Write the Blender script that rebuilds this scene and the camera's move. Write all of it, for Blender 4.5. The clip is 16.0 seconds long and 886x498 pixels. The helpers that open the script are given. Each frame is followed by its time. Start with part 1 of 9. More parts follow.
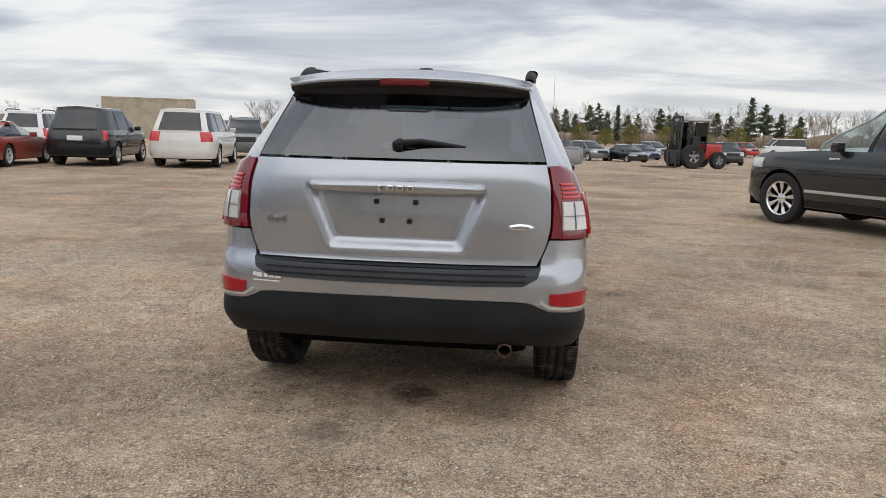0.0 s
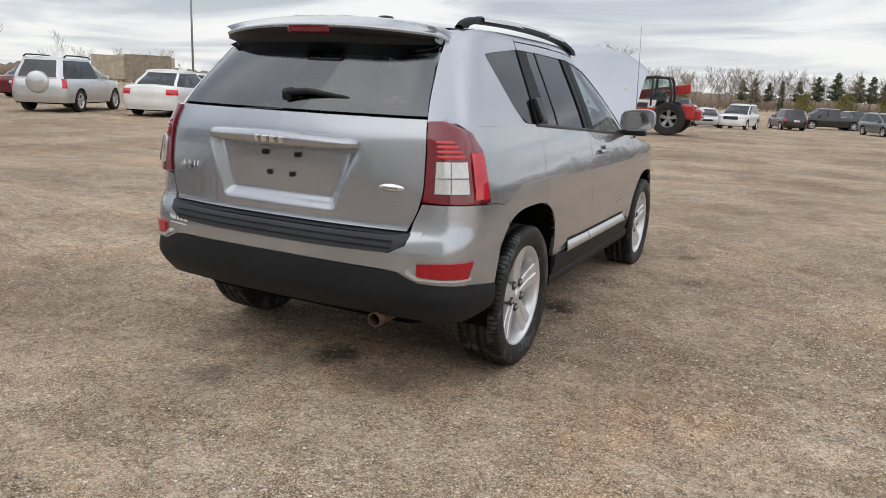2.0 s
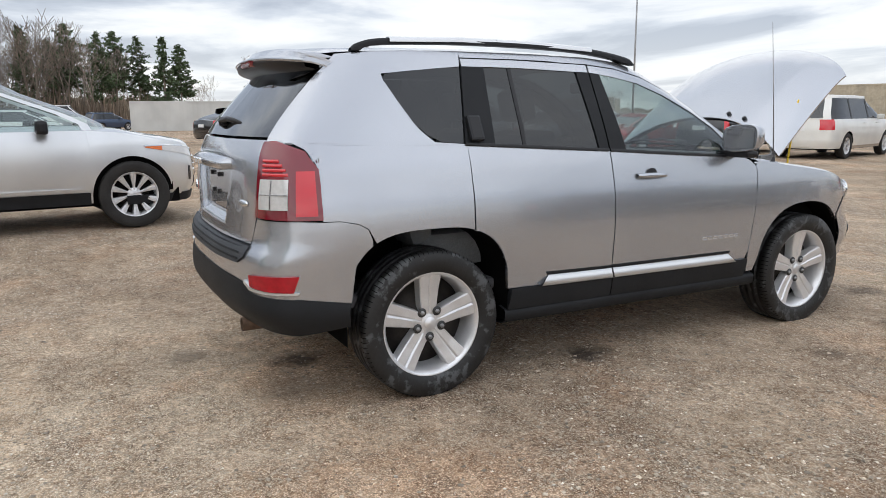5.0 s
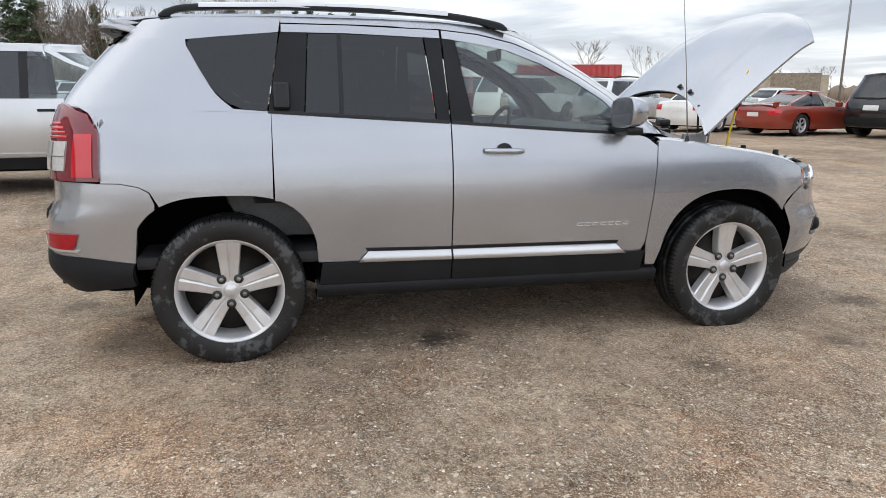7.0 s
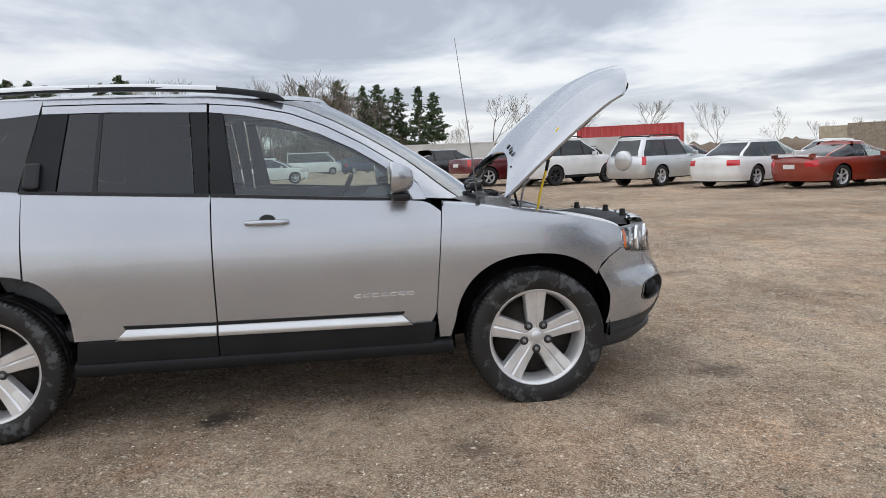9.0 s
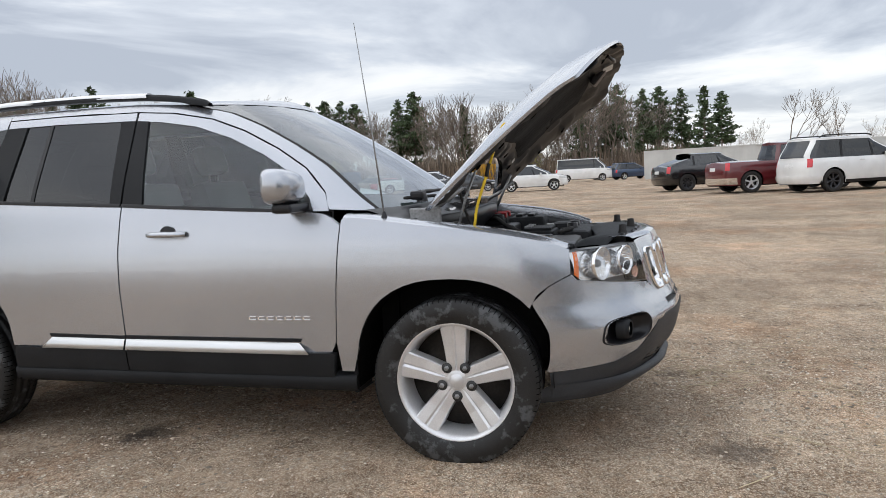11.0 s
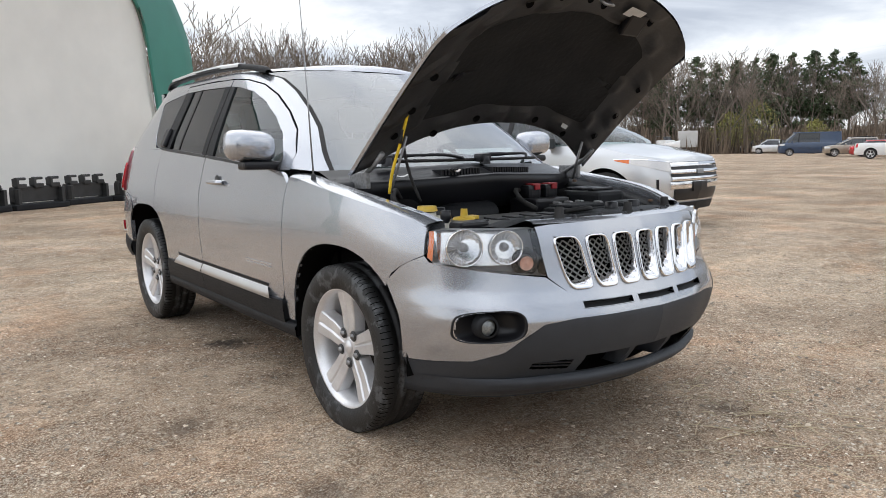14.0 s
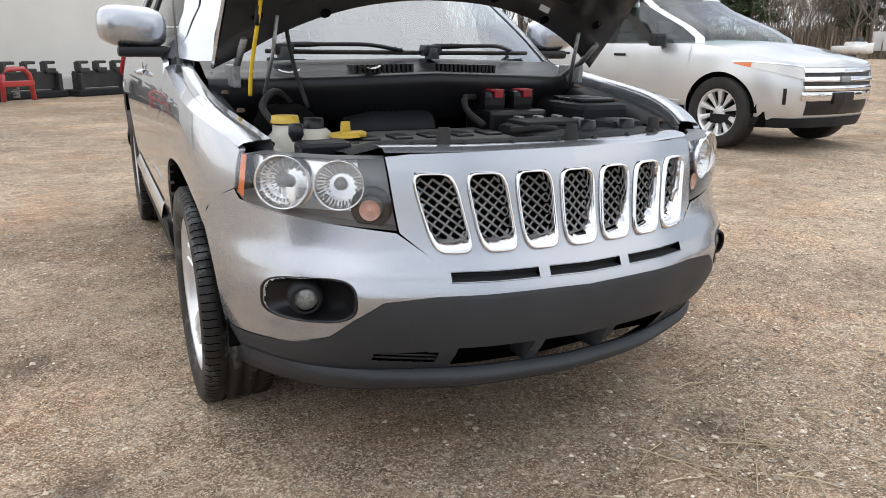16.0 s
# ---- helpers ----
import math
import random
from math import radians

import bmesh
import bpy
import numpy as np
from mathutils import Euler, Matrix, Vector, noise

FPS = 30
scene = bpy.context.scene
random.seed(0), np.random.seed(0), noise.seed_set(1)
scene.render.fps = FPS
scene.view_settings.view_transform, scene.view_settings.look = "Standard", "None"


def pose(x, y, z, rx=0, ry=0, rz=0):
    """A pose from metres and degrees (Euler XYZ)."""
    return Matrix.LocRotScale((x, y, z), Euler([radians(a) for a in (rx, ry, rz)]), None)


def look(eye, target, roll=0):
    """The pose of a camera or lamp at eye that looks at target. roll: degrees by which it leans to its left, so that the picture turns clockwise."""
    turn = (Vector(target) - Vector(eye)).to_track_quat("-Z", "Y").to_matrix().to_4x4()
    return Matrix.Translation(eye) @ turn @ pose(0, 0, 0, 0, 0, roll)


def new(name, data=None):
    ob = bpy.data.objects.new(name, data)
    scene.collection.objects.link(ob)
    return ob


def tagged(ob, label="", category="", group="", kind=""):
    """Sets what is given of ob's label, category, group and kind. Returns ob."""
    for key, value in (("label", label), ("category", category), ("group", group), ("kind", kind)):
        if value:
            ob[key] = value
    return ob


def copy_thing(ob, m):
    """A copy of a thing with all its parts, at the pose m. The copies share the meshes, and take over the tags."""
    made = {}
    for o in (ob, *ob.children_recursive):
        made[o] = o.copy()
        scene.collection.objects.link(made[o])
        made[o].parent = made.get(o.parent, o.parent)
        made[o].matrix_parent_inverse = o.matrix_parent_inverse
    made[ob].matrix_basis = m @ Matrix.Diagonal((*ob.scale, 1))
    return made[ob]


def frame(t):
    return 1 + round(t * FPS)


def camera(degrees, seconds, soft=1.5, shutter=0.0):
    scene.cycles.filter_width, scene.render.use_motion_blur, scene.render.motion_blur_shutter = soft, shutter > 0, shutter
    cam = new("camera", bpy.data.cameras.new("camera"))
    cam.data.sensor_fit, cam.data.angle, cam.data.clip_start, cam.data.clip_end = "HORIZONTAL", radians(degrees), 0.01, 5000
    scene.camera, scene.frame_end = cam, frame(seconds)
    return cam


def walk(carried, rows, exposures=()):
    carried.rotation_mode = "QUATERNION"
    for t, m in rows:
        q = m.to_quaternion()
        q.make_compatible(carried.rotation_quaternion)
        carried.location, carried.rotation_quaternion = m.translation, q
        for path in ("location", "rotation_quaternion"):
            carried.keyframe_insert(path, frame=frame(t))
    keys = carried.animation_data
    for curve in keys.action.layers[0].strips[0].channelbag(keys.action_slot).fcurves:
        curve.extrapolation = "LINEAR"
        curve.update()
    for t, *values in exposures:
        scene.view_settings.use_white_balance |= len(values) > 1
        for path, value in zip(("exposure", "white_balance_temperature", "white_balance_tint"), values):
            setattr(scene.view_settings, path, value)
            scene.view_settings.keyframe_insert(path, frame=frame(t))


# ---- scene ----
cam = camera(63.6, 16.0, 0.8)
PATH = [
    (0, (0.536, -3.928, 1.35), (0.337, -1.965, 1.023), 1.5),
    (0.5, (0.952, -3.85, 1.331), (0.58, -1.927, 0.928), 1.9),
    (1, (1.332, -3.661, 1.331), (0.846, -1.774, 0.878), 1.3),
    (1.5, (1.736, -3.486, 1.359), (0.992, -1.68, 0.928), 2.2),
    (2, (2.048, -3.232, 1.344), (1.169, -1.491, 0.9), 2.6),
    (2.5, (2.393, -2.958, 1.328), (1.34, -1.299, 0.955), 1.1),
    (3, (2.73, -2.688, 1.326), (1.425, -1.24, 0.881), -0.8),
    (3.5, (3.036, -2.384, 1.33), (1.696, -0.961, 0.909), -0.4),
    (3.7, (3.151, -2.261, 1.325), (1.749, -0.886, 0.943), -0.0),
    (5.8, (3.996, -0.809, 1.301), (2.201, -0.033, 0.882), -0.8),
    (6, (4.051, -0.615, 1.281), (2.269, 0.177, 0.838), -0.1),
    (6.5, (4.128, -0.202, 1.284), (2.289, 0.473, 0.882), 0.7),
    (7, (4.232, 0.223, 1.278), (2.333, 0.674, 0.843), 0.3),
    (7.5, (4.277, 0.642, 1.3), (2.328, 0.967, 0.99), -0.3),
    (8, (4.402, 1.011, 1.286), (2.443, 1.236, 0.953), 0.6),
    (8.5, (4.38, 1.364, 1.252), (2.399, 1.515, 1.023), -0.7),
    (9, (4.336, 1.727, 1.257), (2.368, 1.976, 1.005), -2.3),
    (9.5, (4.244, 2.145, 1.273), (2.269, 2.177, 0.961), 0.1),
    (9.7, (4.113, 2.301, 1.259), (2.133, 2.281, 0.975), 0.5),
    (11.8, (3.428, 4.004, 1.162), (1.632, 3.156, 0.923), -2.1),
    (12, (3.343, 4.147, 1.182), (1.578, 3.245, 0.915), -0.8),
    (12.5, (3.131, 4.494, 1.174), (1.439, 3.472, 0.871), -1.7),
    (13, (2.837, 4.738, 1.178), (1.262, 3.545, 0.867), -3.3),
    (13.5, (2.594, 5.014, 1.166), (1.203, 3.605, 0.889), 0.5),
    (14, (2.304, 5.165, 1.14), (1.086, 3.603, 0.866), -0.9),
    (14.5, (1.988, 5.246, 1.155), (0.761, 3.694, 0.865), -0.8),
    (15, (1.655, 5.293, 1.14), (0.596, 3.627, 0.821), 2.7),
    (15.2, (1.526, 5.284, 1.124), (0.555, 3.579, 0.738), 1.4),
    (15.5, (1.362, 5.168, 1.115), (0.418, 3.455, 0.695), 2.5),
    (16, (1.102, 4.955, 1.125), (0.257, 3.229, 0.573), 0.8),
]
walk(cam, [(t, look(eye, target, roll)) for t, eye, target, roll in PATH],
     [(0.0, 0.13, 6530, 10), (1.5, 0.16, 6520, 10), (3.5, 0.28, 6450, 10), (6.0, 0.37, 6330, 10), (7.5, 0.35, 6330, 10), (9.0, 0.20, 6320, 10), (9.5, 0.20, 6330, 10), (12.0, 0.45, 6380, 10), (14.5, 0.54, 6400, 10), (16.0, 0.70, 6480, 10)])

# ---------------------------------------------------------------- light
world = bpy.data.worlds.new("overcast_sky")
scene.world = world
world.use_nodes = True
wn, wl = world.node_tree.nodes, world.node_tree.links
wn.clear()
w_out = wn.new("ShaderNodeOutputWorld")
w_bg = wn.new("ShaderNodeBackground")
w_sky = wn.new("ShaderNodeTexSky")
w_sky.sky_type, w_sky.sun_disc = "NISHITA", False
SUN_AZ, SUN_EL = radians(-40), radians(45)
w_sky.sun_elevation, w_sky.sun_rotation = SUN_EL, radians(90) - SUN_AZ
w_tc = wn.new("ShaderNodeTexCoord")
w_sep = wn.new("ShaderNodeSeparateXYZ")
wl.new(w_tc.outputs["Generated"], w_sep.inputs[0])


def w_math(op, a, b=None, clamp=False):
    n = wn.new("ShaderNodeMath")
    n.operation, n.use_clamp = op, clamp
    for i, v in enumerate((a, b)):
        if v is None:
            continue
        if isinstance(v, (int, float)):
            n.inputs[i].default_value = v
        else:
            wl.new(v, n.inputs[i])
    return n.outputs[0]


w_up = w_math("ADD", w_math("MAXIMUM", w_sep.outputs[2], 0.0), 0.09)
w_vec = wn.new("ShaderNodeCombineXYZ")
wl.new(w_math("DIVIDE", w_sep.outputs[0], w_up), w_vec.inputs[0])
wl.new(w_math("DIVIDE", w_sep.outputs[1], w_up), w_vec.inputs[1])
w_map = wn.new("ShaderNodeMapping")
w_map.inputs["Scale"].default_value = (0.42, 0.50, 1)
w_map.inputs["Rotation"].default_value = (0, 0, radians(28))
wl.new(w_vec.outputs[0], w_map.inputs[0])
w_noise = wn.new("ShaderNodeTexNoise")
w_noise.inputs["Scale"].default_value = 1.15
w_noise.inputs["Detail"].default_value = 8
w_noise.inputs["Roughness"].default_value = 0.55
w_noise.inputs["Distortion"].default_value = 0.5
wl.new(w_map.outputs[0], w_noise.inputs["Vector"])
w_ramp = wn.new("ShaderNodeValToRGB")
cr = w_ramp.color_ramp
cr.elements[0].position, cr.elements[0].color = 0.40, (0.44, 0.475, 0.54, 1)
cr.elements[1].position, cr.elements[1].color = 0.61, (0.90, 0.905, 0.90, 1)
e_mid = cr.elements.new(0.49)
e_mid.color = (0.62, 0.655, 0.71, 1)
e_hi = cr.elements.new(0.545)
e_hi.color = (0.80, 0.815, 0.83, 1)
wl.new(w_noise.outputs[0], w_ramp.inputs[0])
# bright clear strip low over the horizon
w_low = wn.new("ShaderNodeMix")
w_low.data_type = "RGBA"
wl.new(w_math("MULTIPLY", w_math("SUBTRACT", 1.0, w_math("DIVIDE", w_sep.outputs[2], 0.13, True), True), 0.45), w_low.inputs[0])
wl.new(w_ramp.outputs[0], w_low.inputs[6])
w_low.inputs[7].default_value = (0.92, 0.915, 0.885, 1)
w_mix = wn.new("ShaderNodeMix")
w_mix.data_type = "RGBA"
w_scale = wn.new("ShaderNodeMix")
w_scale.data_type, w_scale.blend_type = "RGBA", "MULTIPLY"
w_scale.inputs[0].default_value = 1.0
w_scale.inputs[7].default_value = (0.09, 0.09, 0.09, 1)
wl.new(w_sky.outputs[0], w_scale.inputs[6])
w_mix.inputs[0].default_value = 0.9
wl.new(w_scale.outputs[2], w_mix.inputs[6])
wl.new(w_low.outputs[2], w_mix.inputs[7])
wl.new(w_mix.outputs[2], w_bg.inputs[0])
# an overcast sky is brightest overhead
w_z = w_math("MAXIMUM", w_sep.outputs[2], 0.0)
w_ss = wn.new("ShaderNodeMapRange")
w_ss.interpolation_type = "SMOOTHSTEP"
w_ss.inputs[1].default_value, w_ss.inputs[2].default_value = 0.15, 0.65
wl.new(w_z, w_ss.inputs[0])
wl.new(w_math("MULTIPLY", w_math("ADD", w_math("MULTIPLY", w_ss.outputs[0], 0.40), 1.0), 0.95), w_bg.inputs[1])
wl.new(w_bg.outputs[0], w_out.inputs[0])

sun_data = bpy.data.lights.new("sun", "SUN")
sun_data.energy, sun_data.angle, sun_data.color = 0.8, radians(140), (1.0, 0.96, 0.9)
sun = new("sun", sun_data)
sun.matrix_world = look((0, 0, 0), (-math.cos(SUN_EL) * math.cos(SUN_AZ), -math.cos(SUN_EL) * math.sin(SUN_AZ), -math.sin(SUN_EL)))
sun.location = (0, 0, 40)
scene.view_settings.exposure = 0.0

# ---------------------------------------------------------------- materials


def mat(name, color, rough=0.5, metal=0.0, grain=(), stain=(), bump=(), coat=0.0, spec=0.5, random_tint=0.0, alpha=1.0):
    """A surface: base colour with fine grain and larger stains, both (scale, amount), and a bump (scale, strength)."""
    m = bpy.data.materials.new(name)
    m.use_nodes = True
    nt = m.node_tree
    b = nt.nodes["Principled BSDF"]
    b.inputs["Roughness"].default_value, b.inputs["Metallic"].default_value = rough, metal
    b.inputs["Coat Weight"].default_value, b.inputs["Coat Roughness"].default_value = coat, 0.025
    b.inputs["Specular IOR Level"].default_value = spec
    rgb = nt.nodes.new("ShaderNodeRGB")
    rgb.outputs[0].default_value = (*color, 1)
    out = rgb.outputs[0]
    tc = nt.nodes.new("ShaderNodeTexCoord")
    for scale, amount, detail in [(*g, 3) for g in grain] + [(*g, 6) for g in stain]:
        n = nt.nodes.new("ShaderNodeTexNoise")
        n.inputs["Scale"].default_value, n.inputs["Detail"].default_value = scale, detail
        nt.links.new(tc.outputs["Object"], n.inputs["Vector"])
        r = nt.nodes.new("ShaderNodeMapRange")
        r.inputs[1].default_value, r.inputs[2].default_value = 0.3, 0.7
        r.inputs[3].default_value, r.inputs[4].default_value = 1 - amount, 1 + amount
        nt.links.new(n.outputs[0], r.inputs[0])
        x = nt.nodes.new("ShaderNodeMix")
        x.data_type, x.blend_type = "RGBA", "MULTIPLY"
        x.inputs[0].default_value = 1
        nt.links.new(out, x.inputs[6])
        nt.links.new(r.outputs[0], x.inputs[7])
        out = x.outputs[2]
    if random_tint:
        geo = nt.nodes.new("ShaderNodeNewGeometry")
        r = nt.nodes.new("ShaderNodeMapRange")
        r.inputs[3].default_value, r.inputs[4].default_value = 1 - random_tint, 1 + random_tint
        nt.links.new(geo.outputs["Random Per Island"], r.inputs[0])
        x = nt.nodes.new("ShaderNodeMix")
        x.data_type, x.blend_type = "RGBA", "MULTIPLY"
        x.inputs[0].default_value = 1
        nt.links.new(out, x.inputs[6])
        nt.links.new(r.outputs[0], x.inputs[7])
        out = x.outputs[2]
    nt.links.new(out, b.inputs["Base Color"])
    if bump:
        n = nt.nodes.new("ShaderNodeTexNoise")
        n.inputs["Scale"].default_value, n.inputs["Detail"].default_value = bump[0], 5
        nt.links.new(tc.outputs["Object"], n.inputs["Vector"])
        bp = nt.nodes.new("ShaderNodeBump")
        bp.inputs["Strength"].default_value, bp.inputs["Distance"].default_value = bump[1], 0.01
        nt.links.new(n.outputs[0], bp.inputs["Height"])
        nt.links.new(bp.outputs[0], b.inputs["Normal"])
    return m


def glass(name, tint, gloss=0.12, rough=0.02):
    """A pane: tinted see-through mixed with a sharp reflection that grows at grazing angles."""
    m = bpy.data.materials.new(name)
    m.use_nodes = True
    nt = m.node_tree
    nt.nodes.remove(nt.nodes["Principled BSDF"])
    t, g, x = (nt.nodes.new(k) for k in ("ShaderNodeBsdfTransparent", "ShaderNodeBsdfGlossy", "ShaderNodeMixShader"))
    t.inputs[0].default_value = (*tint, 1)
    g.inputs["Color"].default_value = (0.95, 0.97, 1.0, 1)
    g.inputs["Roughness"].default_value = rough
    f = nt.nodes.new("ShaderNodeLayerWeight")
    f.inputs[0].default_value = 0.5
    p5 = nt.nodes.new("ShaderNodeMath")
    p5.operation = "POWER"
    p5.inputs[1].default_value = 5.0
    nt.links.new(f.outputs["Facing"], p5.inputs[0])
    a = nt.nodes.new("ShaderNodeMath")
    a.operation, a.use_clamp = "ADD", True
    a.inputs[1].default_value = gloss + 0.05
    nt.links.new(p5.outputs[0], a.inputs[0])
    nt.links.new(a.outputs[0], x.inputs[0])
    nt.links.new(t.outputs[0], x.inputs[1])
    nt.links.new(g.outputs[0], x.inputs[2])
    nt.links.new(x.outputs[0], nt.nodes["Material Output"].inputs[0])
    return m


def paint(name, color, metal=0.0, rough=0.35, dust=0.06):
    return mat(name, color, rough, metal, grain=[(900, 0.05 if metal else 0.01)], stain=[(2.2, dust), (0.6, dust)], coat=1.0)


M = {
    "silver": paint("silver_metallic_paint", (0.45, 0.468, 0.505), 0.76, 0.26, 0.03),
    "silver2": paint("light_silver_paint", (0.66, 0.67, 0.68), 0.7, 0.35),
    "white": paint("white_paint", (0.80, 0.80, 0.79)),
    "pearl": paint("pearl_white_paint", (0.74, 0.73, 0.69)),
    "black": paint("black_paint", (0.007, 0.007, 0.008), 0.0, 0.25),
    "darkgrey": paint("dark_grey_paint", (0.045, 0.05, 0.055), 0.5),
    "blackteal": paint("black_green_paint", (0.006, 0.008, 0.009), 0.0, 0.25),
    "maroon": paint("maroon_paint", (0.11, 0.008, 0.012)),
    "orange": paint("burnt_orange_paint", (0.27, 0.032, 0.015)),
    "red": paint("red_paint", (0.42, 0.018, 0.02), 0.0, 0.4),
    "navy": paint("navy_paint", (0.02, 0.045, 0.10), 0.2),
    "blue": paint("blue_paint", (0.03, 0.12, 0.38)),
    "grey": paint("grey_paint", (0.18, 0.2, 0.2), 0.5),
    "tan": paint("tan_paint", (0.34, 0.29, 0.23), 0.4),
    "plastic": mat("black_grained_plastic", (0.015, 0.016, 0.018), 0.55, grain=[(300, 0.12)], stain=[(4, 0.18)], bump=(500, 0.15), spec=0.22),
    "bumper": mat("charcoal_bumper_plastic", (0.042, 0.046, 0.053), 0.5, grain=[(300, 0.12)], stain=[(4, 0.15)], bump=(500, 0.15), spec=0.35),
    "plastic2": mat("smooth_black_plastic", (0.012, 0.012, 0.014), 0.32, stain=[(6, 0.15)], spec=0.35),
    # near-black for recesses and undersides: their shade is put into the colour
    "dark": mat("recess_shade", (0.005, 0.005, 0.005), 0.95, stain=[(5, 0.3)], spec=0.05),
    "rubber": mat("tyre_rubber", (0.018, 0.0165, 0.0155), 0.75, grain=[(60, 0.2)], stain=[(7, 0.35)], bump=(150, 0.2)),
    "alloy": mat("silver_alloy", (0.74, 0.74, 0.75), 0.3, 0.55, grain=[(200, 0.05)], stain=[(9, 0.1)], coat=0.3),
    "chrome": mat("chrome", (0.86, 0.86, 0.87), 0.07, 1.0, stain=[(8, 0.06)]),
    "darkalloy": mat("dark_alloy", (0.06, 0.06, 0.065), 0.35, 0.6, stain=[(9, 0.2)]),
    "steel": mat("weathered_steel", (0.30, 0.30, 0.30), 0.5, 0.7, grain=[(80, 0.2)], stain=[(5, 0.25)]),
    "rust": mat("rusty_iron", (0.12, 0.075, 0.05), 0.8, 0.3, grain=[(60, 0.3)], stain=[(8, 0.3)]),
    "redlens": mat("red_lens", (0.60, 0.012, 0.022), 0.08, coat=1.0, stain=[(3, 0.1)]),
    "darklens": mat("dark_red_lens", (0.19, 0.004, 0.014), 0.08, coat=1.0),
    "clearlens": mat("clear_lens", (0.66, 0.65, 0.64), 0.12, 0.2, grain=[(70, 0.07)], coat=1.0),
    "reflex": mat("red_reflex", (0.40, 0.004, 0.014), 0.25, stain=[(30, 0.2)], coat=0.3),
    "amberlens": mat("amber_lens", (0.75, 0.16, 0.015), 0.1, coat=1.0),
    "glass_dark": glass("privacy_glass", (0.034, 0.039, 0.042), 0.008),
    "glass_rear": glass("rear_window_glass", (0.10, 0.115, 0.12), 0.10),
    "glass_clear": glass("clear_car_glass", (0.76, 0.84, 0.82), 0.03),
    "glass_wind": glass("windscreen_glass", (0.50, 0.58, 0.57), 0.20),
    "glass_far": glass("tinted_car_glass", (0.05, 0.055, 0.06), 0.03),
    "interior": mat("grey_cabin_trim", (0.10, 0.10, 0.105), 0.8, stain=[(6, 0.2)]),
    "seat": mat("grey_seat_fabric", (0.17, 0.175, 0.18), 0.9, grain=[(160, 0.2)], stain=[(5, 0.15)]),
    "plate": mat("white_plate", (0.75, 0.75, 0.74), 0.5, stain=[(20, 0.1)]),
    "yellow": mat("yellow_cord", (0.75, 0.50, 0.02), 0.6, stain=[(30, 0.15)]),
    "cab": mat("machine_black", (0.03, 0.03, 0.03), 0.5, stain=[(5, 0.3)]),
    "wood": mat("grey_weathered_wood", (0.27, 0.23, 0.18), 0.85, grain=[(25, 0.3)], stain=[(3, 0.25)]),
    "bark": mat("grey_bark", (0.20, 0.165, 0.135), 0.95, stain=[(0.4, 0.25)], random_tint=0.3),
    "twig": mat("brown_twigs", (0.22, 0.175, 0.135), 0.95, stain=[(0.08, 0.3)], random_tint=0.4),
    "pine": mat("pine_needles", (0.085, 0.122, 0.058), 0.8, stain=[(0.5, 0.35)], random_tint=0.45),
    "spring": mat("spring_leaf_buds", (0.26, 0.25, 0.07), 0.8, stain=[(0.5, 0.25)], random_tint=0.35),
    "brush": mat("dry_brush", (0.19, 0.145, 0.105), 0.95, stain=[(0.05, 0.3)], random_tint=0.4),
    "straw": mat("dry_straw", (0.56, 0.46, 0.31), 0.8, random_tint=0.3),
    "tentwhite": mat("white_tarpaulin", (0.74, 0.73, 0.69), 0.6, stain=[(0.25, 0.05), (1.1, 0.04)], bump=(1.2, 0.5)),
    "tentgreen": mat("green_tarpaulin", (0.035, 0.20, 0.155), 0.5, stain=[(0.5, 0.12)], bump=(2, 0.3)),
    "container": mat("beige_container", (0.42, 0.37, 0.28), 0.7, stain=[(1.2, 0.2), (6, 0.1)]),
    "shed": mat("pale_sheet_metal", (0.55, 0.55, 0.53), 0.6, stain=[(0.6, 0.12)]),
    "yellowpaint": mat("yellow_machine_paint", (0.62, 0.33, 0.02), 0.5, stain=[(2, 0.2)]),
}
M["brake"] = mat("dark_brake_iron", (0.035, 0.030, 0.026), 0.6, 0.5, grain=[(80, 0.2)], stain=[(8, 0.3)])


def scuffed_rubber():
    """Tyre rubber with pale dried mud in patches."""
    m = mat("scuffed_tyre_rubber", (0.010, 0.0098, 0.0098), 0.55, grain=[(60, 0.2)], stain=[(7, 0.35)], bump=(150, 0.2))
    nt = m.node_tree
    b = nt.nodes["Principled BSDF"]
    src = b.inputs["Base Color"].links[0].from_socket
    tc = nt.nodes.new("ShaderNodeTexCoord")
    a, c = nt.nodes.new("ShaderNodeTexNoise"), nt.nodes.new("ShaderNodeMapRange")
    a.inputs["Scale"].default_value, a.inputs["Detail"].default_value, a.inputs["Roughness"].default_value = 13.0, 5, 0.6
    nt.links.new(tc.outputs["Object"], a.inputs["Vector"])
    for i, v in enumerate((0.545, 0.62, 0.0, 0.7)):
        c.inputs[i + 1].default_value = v
    nt.links.new(a.outputs[0], c.inputs[0])
    x = nt.nodes.new("ShaderNodeMix")
    x.data_type = "RGBA"
    nt.links.new(c.outputs[0], x.inputs[0])
    nt.links.new(src, x.inputs[6])
    x.inputs[7].default_value = (0.10, 0.105, 0.11, 1)
    nt.links.new(x.outputs[2], b.inputs["Base Color"])
    return m


M["scuffed"] = scuffed_rubber()

# ---------------------------------------------------------------- mesh helpers


def link_mesh(name, verts, faces, material, smooth=True, indices=None):
    me = bpy.data.meshes.new(name)
    me.from_pydata([tuple(map(float, v)) for v in verts], [], faces)
    for mm in material if isinstance(material, (list, tuple)) else [material]:
        me.materials.append(mm)
    if indices is not None:
        me.polygons.foreach_set("material_index", indices)
    me.polygons.foreach_set("use_smooth", [smooth] * len(me.polygons))
    me.update()
    return new(name, me)


